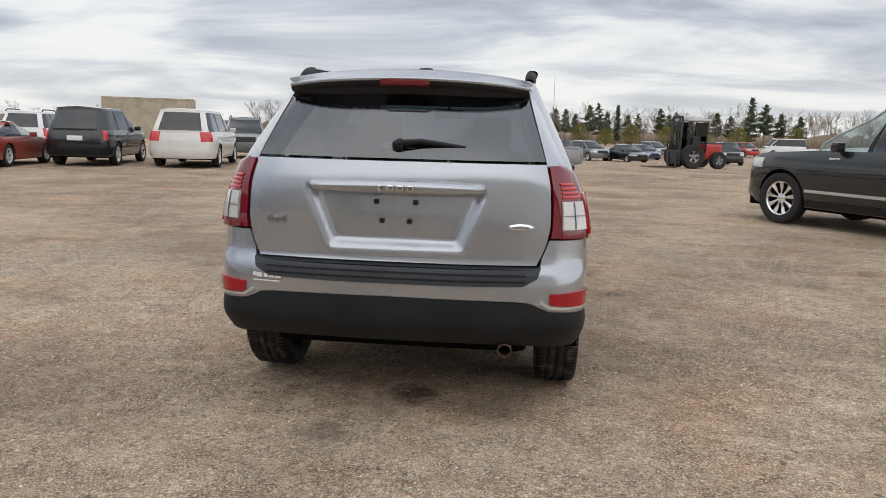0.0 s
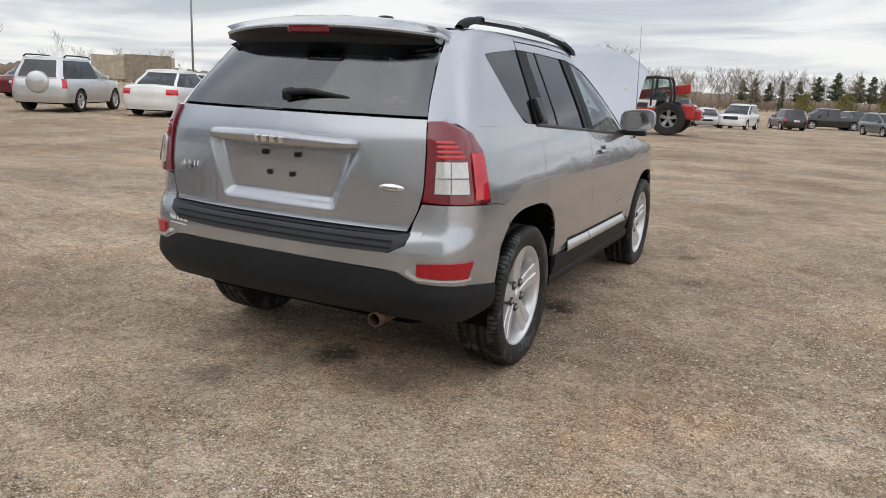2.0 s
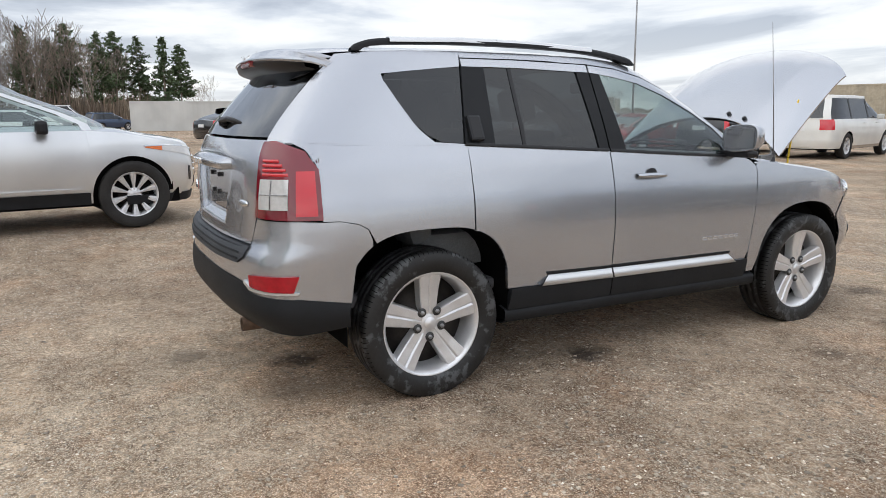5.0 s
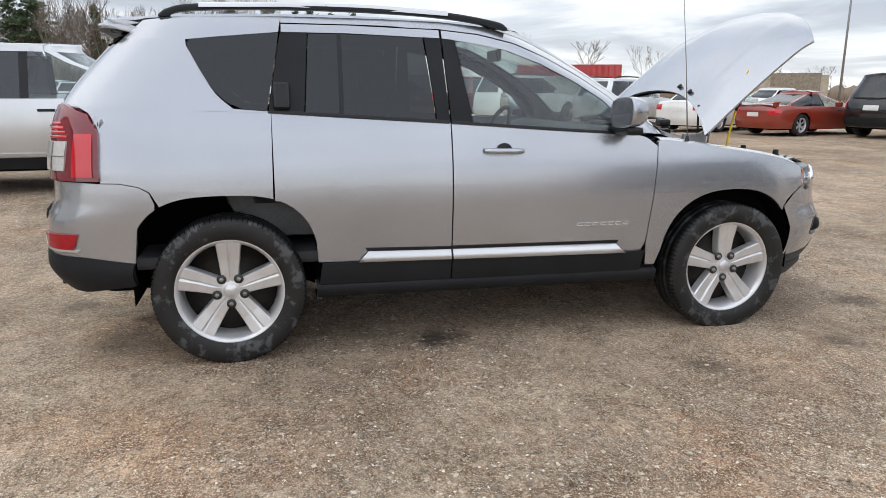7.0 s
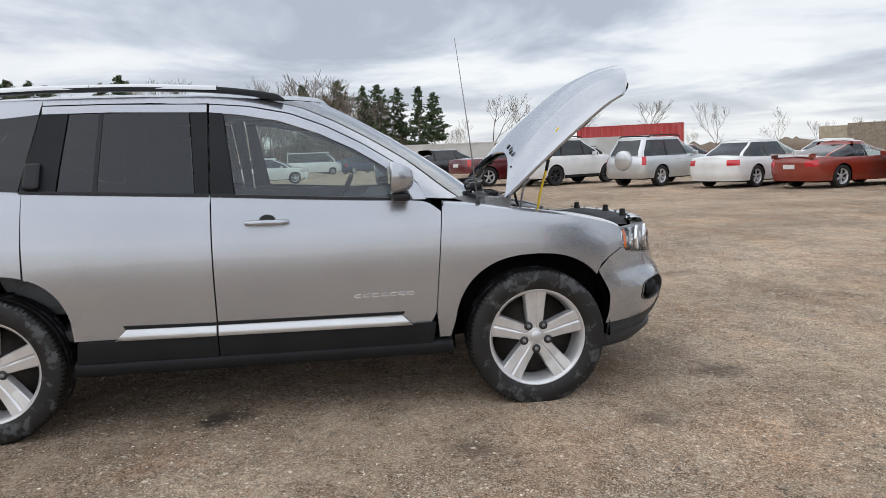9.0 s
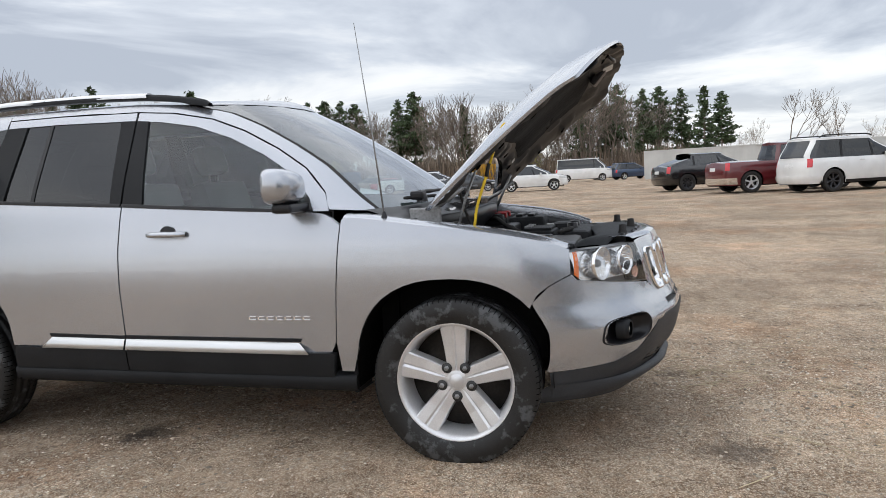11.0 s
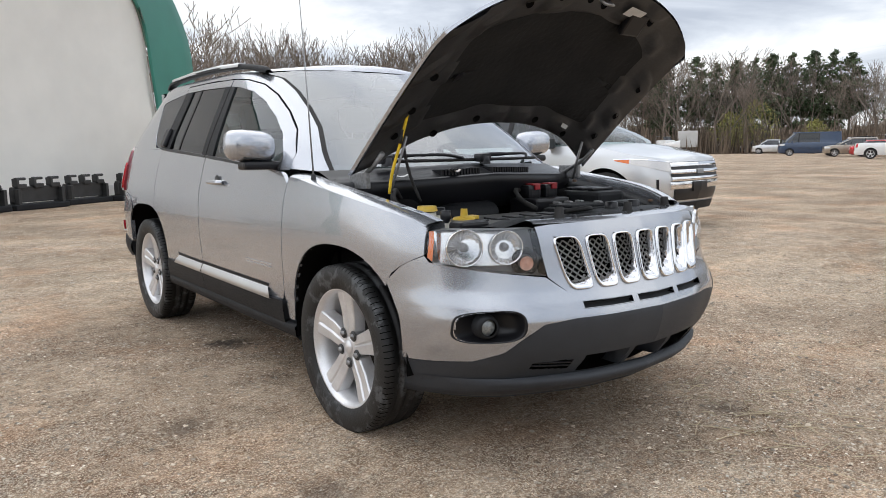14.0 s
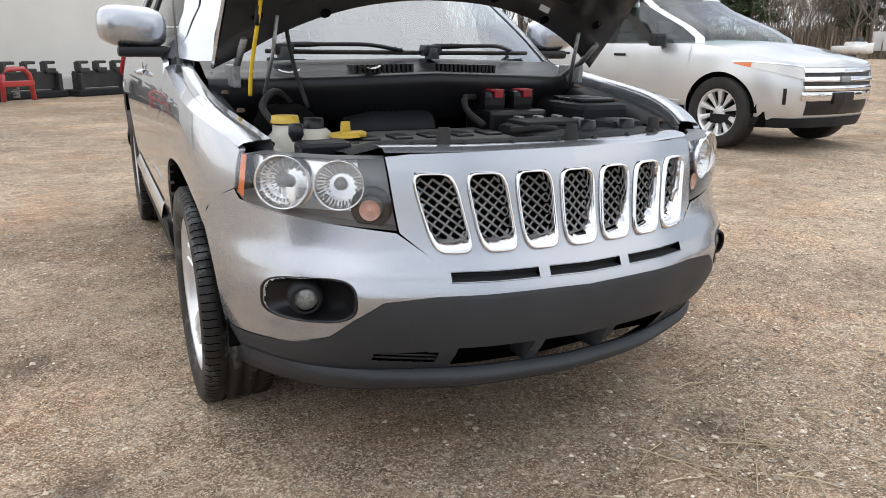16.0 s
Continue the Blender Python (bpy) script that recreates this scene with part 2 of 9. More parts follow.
class Geo:
    """Verts and faces gathered from several shapes of one part."""

    def __init__(self):
        self.v, self.f, self.mi, self.sm = [], [], [], []

    def add(self, verts, faces, mi=0, m=None, smooth=True):
        n = len(self.v)
        self.v += [m @ Vector(v) for v in verts] if m is not None else [Vector(v) for v in verts]
        self.f += [tuple(i + n for i in f) for f in faces]
        self.mi += [mi] * len(faces)
        self.sm += [smooth] * len(faces)
        return self

    def box(self, x0, x1, y0, y1, z0, z1, bevel=0.0, mi=0, m=None):
        bm = bmesh.new()
        bmesh.ops.create_cube(bm, size=1.0)
        for v in bm.verts:
            v.co = Vector(((x0 + x1) / 2 + v.co.x * (x1 - x0), (y0 + y1) / 2 + v.co.y * (y1 - y0), (z0 + z1) / 2 + v.co.z * (z1 - z0)))
        if bevel:
            bmesh.ops.bevel(bm, geom=bm.edges[:], offset=bevel, segments=2, profile=0.6, affect="EDGES", clamp_overlap=True)
        self.take(bm, mi, m, smooth=False)
        return self

    def take(self, bm, mi=0, m=None, smooth=True):
        bm.verts.index_update()
        self.add([v.co.copy() for v in bm.verts], [[v.index for v in f.verts] for f in bm.faces], mi, m, smooth)
        bm.free()
        return self

    def lathe(self, profile, n=24, axis="x", mi=0, m=None, closed=False):
        """profile: (radius, along); turned about the axis."""
        vs, fs, k = [], [], len(profile)
        for i in range(n):
            a = 2 * math.pi * i / n
            for r, h in profile:
                c, s_ = r * math.cos(a), r * math.sin(a)
                vs.append({"x": (h, c, s_), "y": (c, h, s_), "z": (c, s_, h)}[axis])
        for i in range(n):
            j = (i + 1) % n
            for q in range(k if closed else k - 1):
                q2 = (q + 1) % k
                fs.append((i * k + q, i * k + q2, j * k + q2, j * k + q))
        return self.add(vs, fs, mi, m)

    def tube(self, pts, r, n=8, mi=0, m=None, caps=True):
        pts = [Vector(p) for p in pts]
        vs, fs = [], []
        up = Vector((0, 0, 1))
        for i, p in enumerate(pts):
            d = (pts[min(i + 1, len(pts) - 1)] - pts[max(i - 1, 0)]).normalized()
            a = d.cross(up if abs(d.z) < 0.9 else Vector((1, 0, 0))).normalized()
            b = d.cross(a)
            ri = r[i] if isinstance(r, (list, tuple)) else r
            vs += [p + a * (ri * math.cos(2 * math.pi * j / n)) + b * (ri * math.sin(2 * math.pi * j / n)) for j in range(n)]
        for i in range(len(pts) - 1):
            fs += [(i * n + j, i * n + (j + 1) % n, (i + 1) * n + (j + 1) % n, (i + 1) * n + j) for j in range(n)]
        if caps:
            fs += [tuple(range(n))[::-1], tuple(range((len(pts) - 1) * n, len(pts) * n))]
        return self.add(vs, fs, mi, m)

    def grid(self, rows, mi=0, m=None, flip=False, smooth=True):
        """rows of points, all of one length."""
        k = len(rows[0])
        fs = []
        for i in range(len(rows) - 1):
            for j in range(k - 1):
                q = (i * k + j, i * k + j + 1, (i + 1) * k + j + 1, (i + 1) * k + j)
                fs.append(q[::-1] if flip else q)
        return self.add([p for r in rows for p in r], fs, mi, m, smooth)

    def mirror(self):
        n = len(self.v)
        self.v += [Vector((-v.x, v.y, v.z)) for v in self.v]
        self.f += [tuple(i + n for i in f)[::-1] for f in self.f]
        self.mi += self.mi
        self.sm += self.sm
        return self

    def part(self, name, material, parent=None, label="", smooth=None):
        ob = link_mesh(name, self.v, self.f, material, True, self.mi)
        ob.data.polygons.foreach_set("use_smooth", self.sm if smooth is None else [smooth] * len(self.f))
        if parent:
            ob.parent = parent
        if label:
            tagged(ob, label)
        return ob


def thing(name, label, category, m=None, group="", kind=""):
    ob = new(name)
    ob.empty_display_size = 0.2
    if m is not None:
        ob.matrix_world = m
    return tagged(ob, label, category, group, kind)


def pchip(pts):
    """A smooth curve y(x) through the points that does not overshoot."""
    x, y = np.array(pts, float).T
    h, d = np.diff(x), np.diff(y) / np.diff(x)
    s_ = np.zeros(len(x))
    for i in range(1, len(x) - 1):
        if d[i - 1] * d[i] > 0:
            w1, w2 = 2 * h[i] + h[i - 1], h[i] + 2 * h[i - 1]
            s_[i] = (w1 + w2) / (w1 / d[i - 1] + w2 / d[i])
    s_[0], s_[-1] = d[0], d[-1]

    def f(v):
        v = np.clip(np.asarray(v, float), x[0], x[-1])
        i = np.clip(np.searchsorted(x, v) - 1, 0, len(h) - 1)
        t = (v - x[i]) / h[i]
        return (y[i] * (1 + 2 * t) + h[i] * s_[i] * t) * (1 - t) ** 2 + (y[i + 1] * (3 - 2 * t) + h[i] * s_[i + 1] * (t - 1)) * t * t

    return f


def catmull(pts, k=24):
    p = np.array(pts, float)
    p = np.vstack([2 * p[0] - p[1], p, 2 * p[-1] - p[-2]])
    out = []
    for i in range(1, len(p) - 2):
        for t in np.linspace(0, 1, k, endpoint=False):
            out.append(0.5 * (2 * p[i] + (p[i + 1] - p[i - 1]) * t + (2 * p[i - 1] - 5 * p[i] + 4 * p[i + 1] - p[i + 2]) * t**2 + (3 * p[i] - p[i - 1] - 3 * p[i + 1] + p[i + 2]) * t**3))
    return np.array(out + [p[-2]])


class Shell:
    """A car's skin: half a plan outline from the rear's middle round to the front's middle, narrowed by height (kx) and leaning at
    the rear and the front (y shifts by height). s runs along the outline, and equals about y on the flank."""

    def __init__(self, plan, kx, rear=((0, 0), (9, 0)), front=((0, 0), (9, 0)), rear_blend=(-0.5, 0.6), front_blend=(0.9, 2.0)):
        p = catmull(plan)
        p[0, 0] = p[-1, 0] = 0.0
        arc = np.r_[0, np.cumsum(np.hypot(*np.diff(p, axis=0).T))]
        side = int(np.argmax(p[:, 0]))
        self.s = arc - arc[side] + p[side, 1]
        self.p = p
        t = np.gradient(p, axis=0)
        t /= np.hypot(t[:, 0], t[:, 1])[:, None]
        self.n = np.stack([t[:, 1], -t[:, 0]], 1)
        self.n[0], self.n[-1] = (0, -1), (0, 1)
        self.kx, self.rear, self.front = pchip(kx), pchip(rear), pchip(front)
        self.rb, self.fb = rear_blend, front_blend
        self.s0, self.s1 = self.s[0], self.s[-1]

    def at(self, s, z, off=0.0):
        s, z = np.broadcast_arrays(np.asarray(s, float), np.asarray(z, float))
        x, y = np.interp(s, self.s, self.p[:, 0]), np.interp(s, self.s, self.p[:, 1])
        nx, ny = np.interp(s, self.s, self.n[:, 0]), np.interp(s, self.s, self.n[:, 1])
        a = np.clip((self.rb[1] - s) / (self.rb[1] - self.rb[0]), 0, 1)
        b = np.clip((s - self.fb[0]) / (self.fb[1] - self.fb[0]), 0, 1)
        a, b = a * a * (3 - 2 * a), b * b * (3 - 2 * b)
        return np.stack([x * self.kx(z) + nx * off, y + ny * off + a * self.rear(z) + b * self.front(z), z], -1)

    def sy(self, y, z):
        """s of the skin's point at y and height z."""
        return float(np.interp(y, self.at(self.s, z)[:, 1], self.s))

    def sx(self, x, z, front=False):
        """s of the rear's (or the front's) point at x and height z."""
        k = int(np.argmax(self.p[:, 0]))
        xs = self.p[:, 0] * float(self.kx(z))
        return np.interp(x, xs[k:][::-1], self.s[k:][::-1]) if front else np.interp(x, xs[: k + 1], self.s[: k + 1])

    def patch(self, g, bottom, top, k=4, nz=6, off=0.0, thick=0.0, mi=0, bulge=0.0):
        """A panel between two lines of (s, z), joined point by point; thick turns its rim inwards."""

        def dense(line):
            a = np.array(line, float)
            out = [a[0] + (a[1] - a[0]) * 0]
            for i in range(len(a) - 1):
                out += [a[i] + (a[i + 1] - a[i]) * t for t in np.linspace(0, 1, k + 1)[1:]]
            return np.array(out)

        b, t = dense(bottom), dense(top)
        rows = []
        for v in np.linspace(0, 1, nz + 1):
            sz = b + (t - b) * v
            o = off + bulge * 4 * v * (1 - v)
            rows.append(self.at(sz[:, 0], sz[:, 1], o))
        g.grid([[Vector(q) for q in r] for r in rows], mi)
        if thick:
            edge = [(b[i], 0) for i in range(len(b))] + [(b[-1] + (t[-1] - b[-1]) * v, 0) for v in np.linspace(0, 1, nz + 1)[1:]]
            edge += [(t[i], 0) for i in range(len(t) - 2, -1, -1)] + [(b[0] + (t[0] - b[0]) * v, 0) for v in np.linspace(1, 0, nz + 1)[1:]]
            sz = np.array([e[0] for e in edge])
            g.grid([[Vector(q) for q in self.at(sz[:, 0], sz[:, 1], off - thick)], [Vector(q) for q in self.at(sz[:, 0], sz[:, 1], off)]], mi)
        return g


def arch(yc, zc, r, y0, y1, n=14, rz=None, p=2.0):
    """Points of a wheel arch from y0 to y1 over the wheel's centre; p above 2 squares it off."""
    rz = rz or r

    def ang(y):
        c = max(-1.0, min(1.0, (y - yc) / r))
        return math.acos(math.copysign(abs(c) ** (p / 2), c))

    a0, a1 = ang(y0), ang(y1)
    out = []
    for i in range(n + 1):
        c, s_ = math.cos(a0 + (a1 - a0) * i / n), math.sin(a0 + (a1 - a0) * i / n)
        out.append((yc + r * math.copysign(abs(c) ** (2 / p), c), zc + rz * abs(s_) ** (2 / p)))
    return out


def wheel_parts(parent, x, y, z, r, rim_r, width, rim_mat, spokes=5, side=1, tread=True, segs=40, spoke_w=0.5, caps=True, rubber="rubber"):
    """A wheel under its car: tyre and rim as sub-parts; side: +1 right, -1 left."""
    hub = Geo()
    m = pose(x, y, z) @ pose(0, 0, 0, 0, 0, 0 if side > 0 else 180)
    w = width / 2
    t = Geo()
    prof = [(rim_r * 0.99, -w * 0.78), (rim_r + 0.01, -w * 0.92), (r - 0.055, -w), (r - 0.014, -w * 0.98), (r - 0.003, -w * 0.88)]
    if tread:
        for c in (-0.42, 0.0, 0.42):
            prof += [(r, w * (c - 0.16)), (r - 0.009, w * (c - 0.13)), (r - 0.009, w * (c + 0.13) - w * 0.14), (r, w * (c + 0.16) - w * 0.14)]
    prof += [(r - 0.003, w * 0.88), (r - 0.014, w * 0.98), (r - 0.055, w), (rim_r + 0.03, w * 0.97), (rim_r + 0.01, w * 0.9), (rim_r * 0.99, w * 0.78)]
    t.lathe(prof, segs, "x", 0, m)
    g = Geo()
    # barrel and lip
    g.lathe([(rim_r * 0.86, -w * 0.8), (rim_r * 0.9, w * 0.2), (rim_r * 0.93, w * 0.62), (rim_r * 0.985, w * 0.8), (rim_r * 1.03, w * 0.86), (rim_r * 1.03, w * 0.78)], segs, "x", 0, m)
    n = spokes
    for i in range(n):
        a = 2 * math.pi * i / n + math.pi / 2
        wd = spoke_w * 2 * math.pi / n
        rows = []
        for q, rr in enumerate((0.16, 0.34, 0.6, 0.86, 0.97)):
            half = min(wd * 0.5, math.asin(min(0.9, spoke_w * (0.155 + 0.135 * rr) / rr)))
            x_out = w * (0.50 + 0.03 * q if q < 3 else 0.66 + 0.04 * (q - 3))
            row = []
            for tt, dx in ((-1.0, -0.055), (-0.95, -0.006), (-0.86, 0), (-0.16, 0.002), (0.0, -0.004), (0.16, 0.002), (0.86, 0), (0.95, -0.006), (1.0, -0.055)):
                aa = a + half * tt
                row.append(Vector((x_out + dx, rim_r * rr * math.cos(aa), rim_r * rr * math.sin(aa))))
            rows.append(row)
        g.grid(rows, 0, m, False, False)
    g.lathe([(0.0, w * 0.55), (rim_r * 0.14, w * 0.55), (rim_r * 0.19, w * 0.5), (rim_r * 0.3, w * 0.44)], 20, "x", 0, m)
    d = Geo()
    d.lathe([(0.0, w * 0.02), (rim_r * 0.4, w * 0.02), (rim_r * 0.4, -w * 0.05), (rim_r * 0.66, -w * 0.05), (rim_r * 0.66, -w * 0.18), (rim_r * 0.92, -w * 0.3), (rim_r * 0.92, -w * 0.6), (0.0, -w * 0.6)], 24, "x", 0, m)
    if tread:   # sipes over both shoulders
        sip = Geo()
        for i in range(90):
            mm = m @ pose(0, 0, 0, i * 4, 0, 0)
            for sg in (-1, 1):
                sip.add([(sg * w * a, b, z) for a, b, z in ((0.60, 0.0014, r + 0.0008), (0.60, -0.0014, r + 0.0008), (0.89, -0.0018, r - 0.0018), (0.89, 0.0018, r - 0.0018), (0.985, -0.0018, r - 0.0125), (0.985, 0.0018, r - 0.0125))],
                      [(0, 1, 2, 3), (3, 2, 4, 5)], 0, mm, False)
    tyre = t.part("tyre", M[rubber])
    if tread:
        tagged(sip.part("tread_sipe", M["dark"], tyre), "", kind="stuff")
    tyre.name = "wheel"
    tyre.parent = parent
    rim = g.part("rim", rim_mat, tyre)
    rim.data.materials.append(M["rust"])
    br = d.part("brake_disc", M["brake"], tyre)
    if caps:
        c = Geo()
        for i in range(5):
            a = 2 * math.pi * (i + 0.5) / 5 + math.pi / 2
            c = Geo()
            c.lathe([(0.0, w * 0.66), (0.010, w * 0.66), (0.012, w * 0.42)], 6, "x", 0, m @ pose(0, rim_r * 0.27 * math.cos(a), rim_r * 0.27 * math.sin(a)))
            c.part("wheel_nut", M["steel"], tyre)
            # flat black disc paints the shade of the nut's recess
            k = Geo()
            k.lathe([(0.0, w * 0.575), (0.021, w * 0.575), (0.023, w * 0.54)], 12, "x", 0, m @ pose(0, rim_r * 0.27 * math.cos(a), rim_r * 0.27 * math.sin(a)))
            k.part("nut_recess", M["cab"], tyre)
        Geo().lathe([(0, w * 0.64), (rim_r * 0.10, w * 0.63), (rim_r * 0.125, w * 0.57)], 18, "x", 0, m).part("centre_cap", M["alloy"], tyre)
    return tyre

# ---------------------------------------------------------------- ground


def ground_z(x, y):
    q = min(1.0, max(0.0, (y - 22.0) / 45.0))
    d = min(1.0, max(0.0, (3.8 - math.hypot(x + 6.2, (y + 2.2) / 1.6)) / 1.8))
    return -0.95 * q * q * (3 - 2 * q) + 0.08 * d * d * (3 - 2 * d)


def place(x, y, rot):
    return pose(x, y, ground_z(x, y), 0, 0, rot)


def ground_material():
    m = bpy.data.materials.new("packed_gravel_dirt")
    m.use_nodes = True
    nt = m.node_tree
    b = nt.nodes["Principled BSDF"]
    geo = nt.nodes.new("ShaderNodeNewGeometry")
    pos = geo.outputs["Position"]

    def noise(scale, detail=6, rough=0.55, vec=None):
        n = nt.nodes.new("ShaderNodeTexNoise")
        n.inputs["Scale"].default_value, n.inputs["Detail"].default_value, n.inputs["Roughness"].default_value = scale, detail, rough
        nt.links.new(vec or pos, n.inputs["Vector"])
        return n.outputs[0]

    def span(v, a, b_, c=0.0, d=1.0):
        r = nt.nodes.new("ShaderNodeMapRange")
        for i, q in enumerate((a, b_, c, d)):
            r.inputs[i + 1].default_value = q
        nt.links.new(v, r.inputs[0])
        return r.outputs[0]

    def mix(f, a, b_, kind="MIX"):
        x = nt.nodes.new("ShaderNodeMix")
        x.data_type, x.blend_type = "RGBA", kind
        for i, v in ((0, f), (6, a), (7, b_)):
            if isinstance(v, (int, float)):
                x.inputs[i].default_value = v
            elif isinstance(v, tuple):
                x.inputs[i].default_value = (*v, 1)
            else:
                nt.links.new(v, x.inputs[i])
        return x.outputs[2]

    def maths(op, a, b_):
        n = nt.nodes.new("ShaderNodeMath")
        n.operation = op
        for i, v in enumerate((a, b_)):
            if isinstance(v, (int, float)):
                n.inputs[i].default_value = v
            else:
                nt.links.new(v, n.inputs[i])
        return n.outputs[0]

    stretched = nt.nodes.new("ShaderNodeMapping")
    stretched.inputs["Scale"].default_value = (0.35, 1.6, 1)
    stretched.inputs["Rotation"].default_value = (0, 0, radians(24))
    nt.links.new(pos, stretched.inputs[0])
    c = mix(span(noise(0.62, 8, 0.62), 0.40, 0.60), (0.30, 0.205, 0.137), (0.53, 0.40, 0.284))
    c = mix(maths("MULTIPLY", span(noise(0.23, 5), 0.46, 0.62), 0.6), c, (0.42, 0.335, 0.24))
    c = mix(maths("MULTIPLY", span(noise(1.0, 6, 0.6, stretched.outputs[0]), 0.52, 0.68), 0.75), c, (0.62, 0.47, 0.325))
    c = mix(maths("MULTIPLY", span(noise(1.7, 6), 0.56, 0.70), 0.6), c, (0.17, 0.112, 0.075))
    c = mix(span(noise(4.2, 5, 0.65), 0.42, 0.60, 0.0, 0.75), c, mix(1.0, c, (0.60, 0.52, 0.45), "MULTIPLY"))
    c = mix(span(noise(24, 4, 0.75), 0.46, 0.60, 0.0, 0.75), c, mix(1.0, c, (0.55, 0.49, 0.43), "MULTIPLY"))
    c = mix(span(noise(33, 4, 0.75), 0.54, 0.66, 0.0, 0.7), c, (0.60, 0.51, 0.40))
    c = mix(span(noise(9, 5, 0.7), 0.38, 0.62, 0.0, 0.8), c, mix(1.0, c, (0.55, 0.53, 0.51), "MULTIPLY"))
    c = mix(span(noise(55, 4, 0.8), 0.40, 0.62, 0.0, 0.85), c, mix(1.0, c, (0.50, 0.48, 0.46), "MULTIPLY"))
    c = mix(span(noise(130, 3, 0.8), 0.50, 0.62, 0.0, 0.85), c, (0.56, 0.475, 0.37))
    # grit of several sizes
    height = maths("MULTIPLY", noise(14, 8, 0.7), 0.6)
    cover = span(noise(0.8, 6), 0.38, 0.62, 0.3, 1.0)
    wob = nt.nodes.new("ShaderNodeTexNoise")
    wob.inputs["Scale"].default_value, wob.inputs["Detail"].default_value = 60, 4
    nt.links.new(pos, wob.inputs["Vector"])
    bent = nt.nodes.new("ShaderNodeVectorMath")
    bent.operation = "MULTIPLY_ADD"
    bent.inputs[1].default_value = (0.035, 0.035, 0.0)
    nt.links.new(wob.outputs["Color"], bent.inputs[0])
    nt.links.new(pos, bent.inputs[2])
    for scale, cut, tone in ((160, 0.40, 0.85), (85, 0.30, 0.85), (44, 0.16, 0.8)):
        v = nt.nodes.new("ShaderNodeTexVoronoi")
        v.inputs["Scale"].default_value = scale
        nt.links.new(bent.outputs[0], v.inputs["Vector"])
        sepc = nt.nodes.new("ShaderNodeSeparateColor")
        nt.links.new(v.outputs["Color"], sepc.inputs[0])
        picked = maths("MULTIPLY", span(sepc.outputs[0], 1 - cut - 0.02, 1 - cut, 0, 1), span(v.outputs["Distance"], 0.30, 0.42, 1, 0))
        picked = maths("MULTIPLY", picked, cover)
        grit = mix(sepc.outputs[1], (0.085, 0.062, 0.047), (0.74, 0.65, 0.53))
        c = mix(maths("MULTIPLY", picked, tone), c, grit)
        height = maths("ADD", height, maths("MULTIPLY", picked, 0.5))
    # oil and damp spots
    for sx_, sy_, rad, deep in ((0.05, -0.42, 0.14, 0.85), (0.744, 1.03, 0.13, 0.85), (-0.3, -0.95, 0.12, 0.5), (0.45, -0.55, 0.2, 0.4), (0.2, 3.35, 0.5, 0.3), (-0.52, 3.55, 0.1, 0.5), (1.25, 3.1, 0.12, 0.55), (1.4, 2.2, 0.1, 0.5), (0.6, 3.75, 0.15, 0.6)):
        sub = nt.nodes.new("ShaderNodeVectorMath")
        sub.operation = "DISTANCE"
        sub.inputs[1].default_value = (sx_, sy_, 0)
        nt.links.new(pos, sub.inputs[0])
        d = maths("ADD", sub.outputs["Value"], span(noise(9, 5, 0.7), 0.3, 0.7, -rad * 0.7, rad * 0.7))
        c = mix(span(d, rad * 0.35, rad * 1.3, deep, 0.0), c, (0.035, 0.028, 0.024))
    # broad patches: trodden tan, damp brown, rusty clay
    c = mix(span(noise(0.38, 4, 0.6), 0.42, 0.60), mix(1.0, c, (0.86, 0.84, 0.81), "MULTIPLY"), mix(1.0, c, (1.20, 1.18, 1.15), "MULTIPLY"))
    c = mix(maths("MULTIPLY", span(noise(0.9, 5, 0.62), 0.50, 0.66), 0.65), c, mix(1.0, c, (1.14, 0.95, 0.83), "MULTIPLY"))
    c = mix(maths("MULTIPLY", span(noise(1.35, 6, 0.6, stretched.outputs[0]), 0.54, 0.66), 0.5), c, mix(1.0, c, (0.72, 0.67, 0.62), "MULTIPLY"))
    c = mix(1.0, c, (1.56, 1.60, 1.65), "MULTIPLY")
    nt.links.new(c, b.inputs["Base Color"])
    b.inputs["Roughness"].default_value = 0.92
    b.inputs["Specular IOR Level"].default_value = 0.25
    bp = nt.nodes.new("ShaderNodeBump")
    bp.inputs["Strength"].default_value, bp.inputs["Distance"].default_value = 1.0, 0.045
    nt.links.new(height, bp.inputs["Height"])
    nt.links.new(bp.outputs[0], b.inputs["Normal"])
    return m


M["ground"] = ground_material()


def near_height(x, y):
    z = 0.012 * noise.noise((x * 0.6, y * 0.6, 0)) + 0.007 * noise.noise((x * 2.1, y * 2.1, 3)) + 0.004 * noise.noise((x * 6, y * 6, 7))
    for k in (0.0, 1.55):
        u = (x - 2.6 - k) * 0.94 + (y - 1.0) * 0.34
        z -= 0.012 * math.exp(-(u / 0.13) ** 2)
    return z


def build_ground():
    far = [12, 14, 16, 19, 23, 28, 35, 45, 58, 75, 100, 140, 200, 320, 600, 1400, 3000]
    xs = [-v for v in far[::-1]] + list(np.arange(-9.0, 9.01, 0.14)) + far
    ys = [-v for v in far[::-1]] + list(np.arange(-9.0, 11.01, 0.14)) + far
    vs, nx = [], len(xs)
    for y in ys:
        for x in xs:
            close = max(0.0, min(1.0, (11 - max(abs(x), abs(y))) / 3))
            vs.append((x, y, ground_z(x, y) + (near_height(x, y) - 0.004 if close else 0) * close - (0.004 if not close else 0)))
    fs = [(j * nx + i, j * nx + i + 1, (j + 1) * nx + i + 1, (j + 1) * nx + i) for j in range(len(ys) - 1) for i in range(nx - 1)]
    g = link_mesh("ground", vs, fs, M["ground"])
    return tagged(g, "packed brown dirt and gravel yard with tyre tracks", "ground", kind="structure")


build_ground()

# ---------------------------------------------------------------- structures


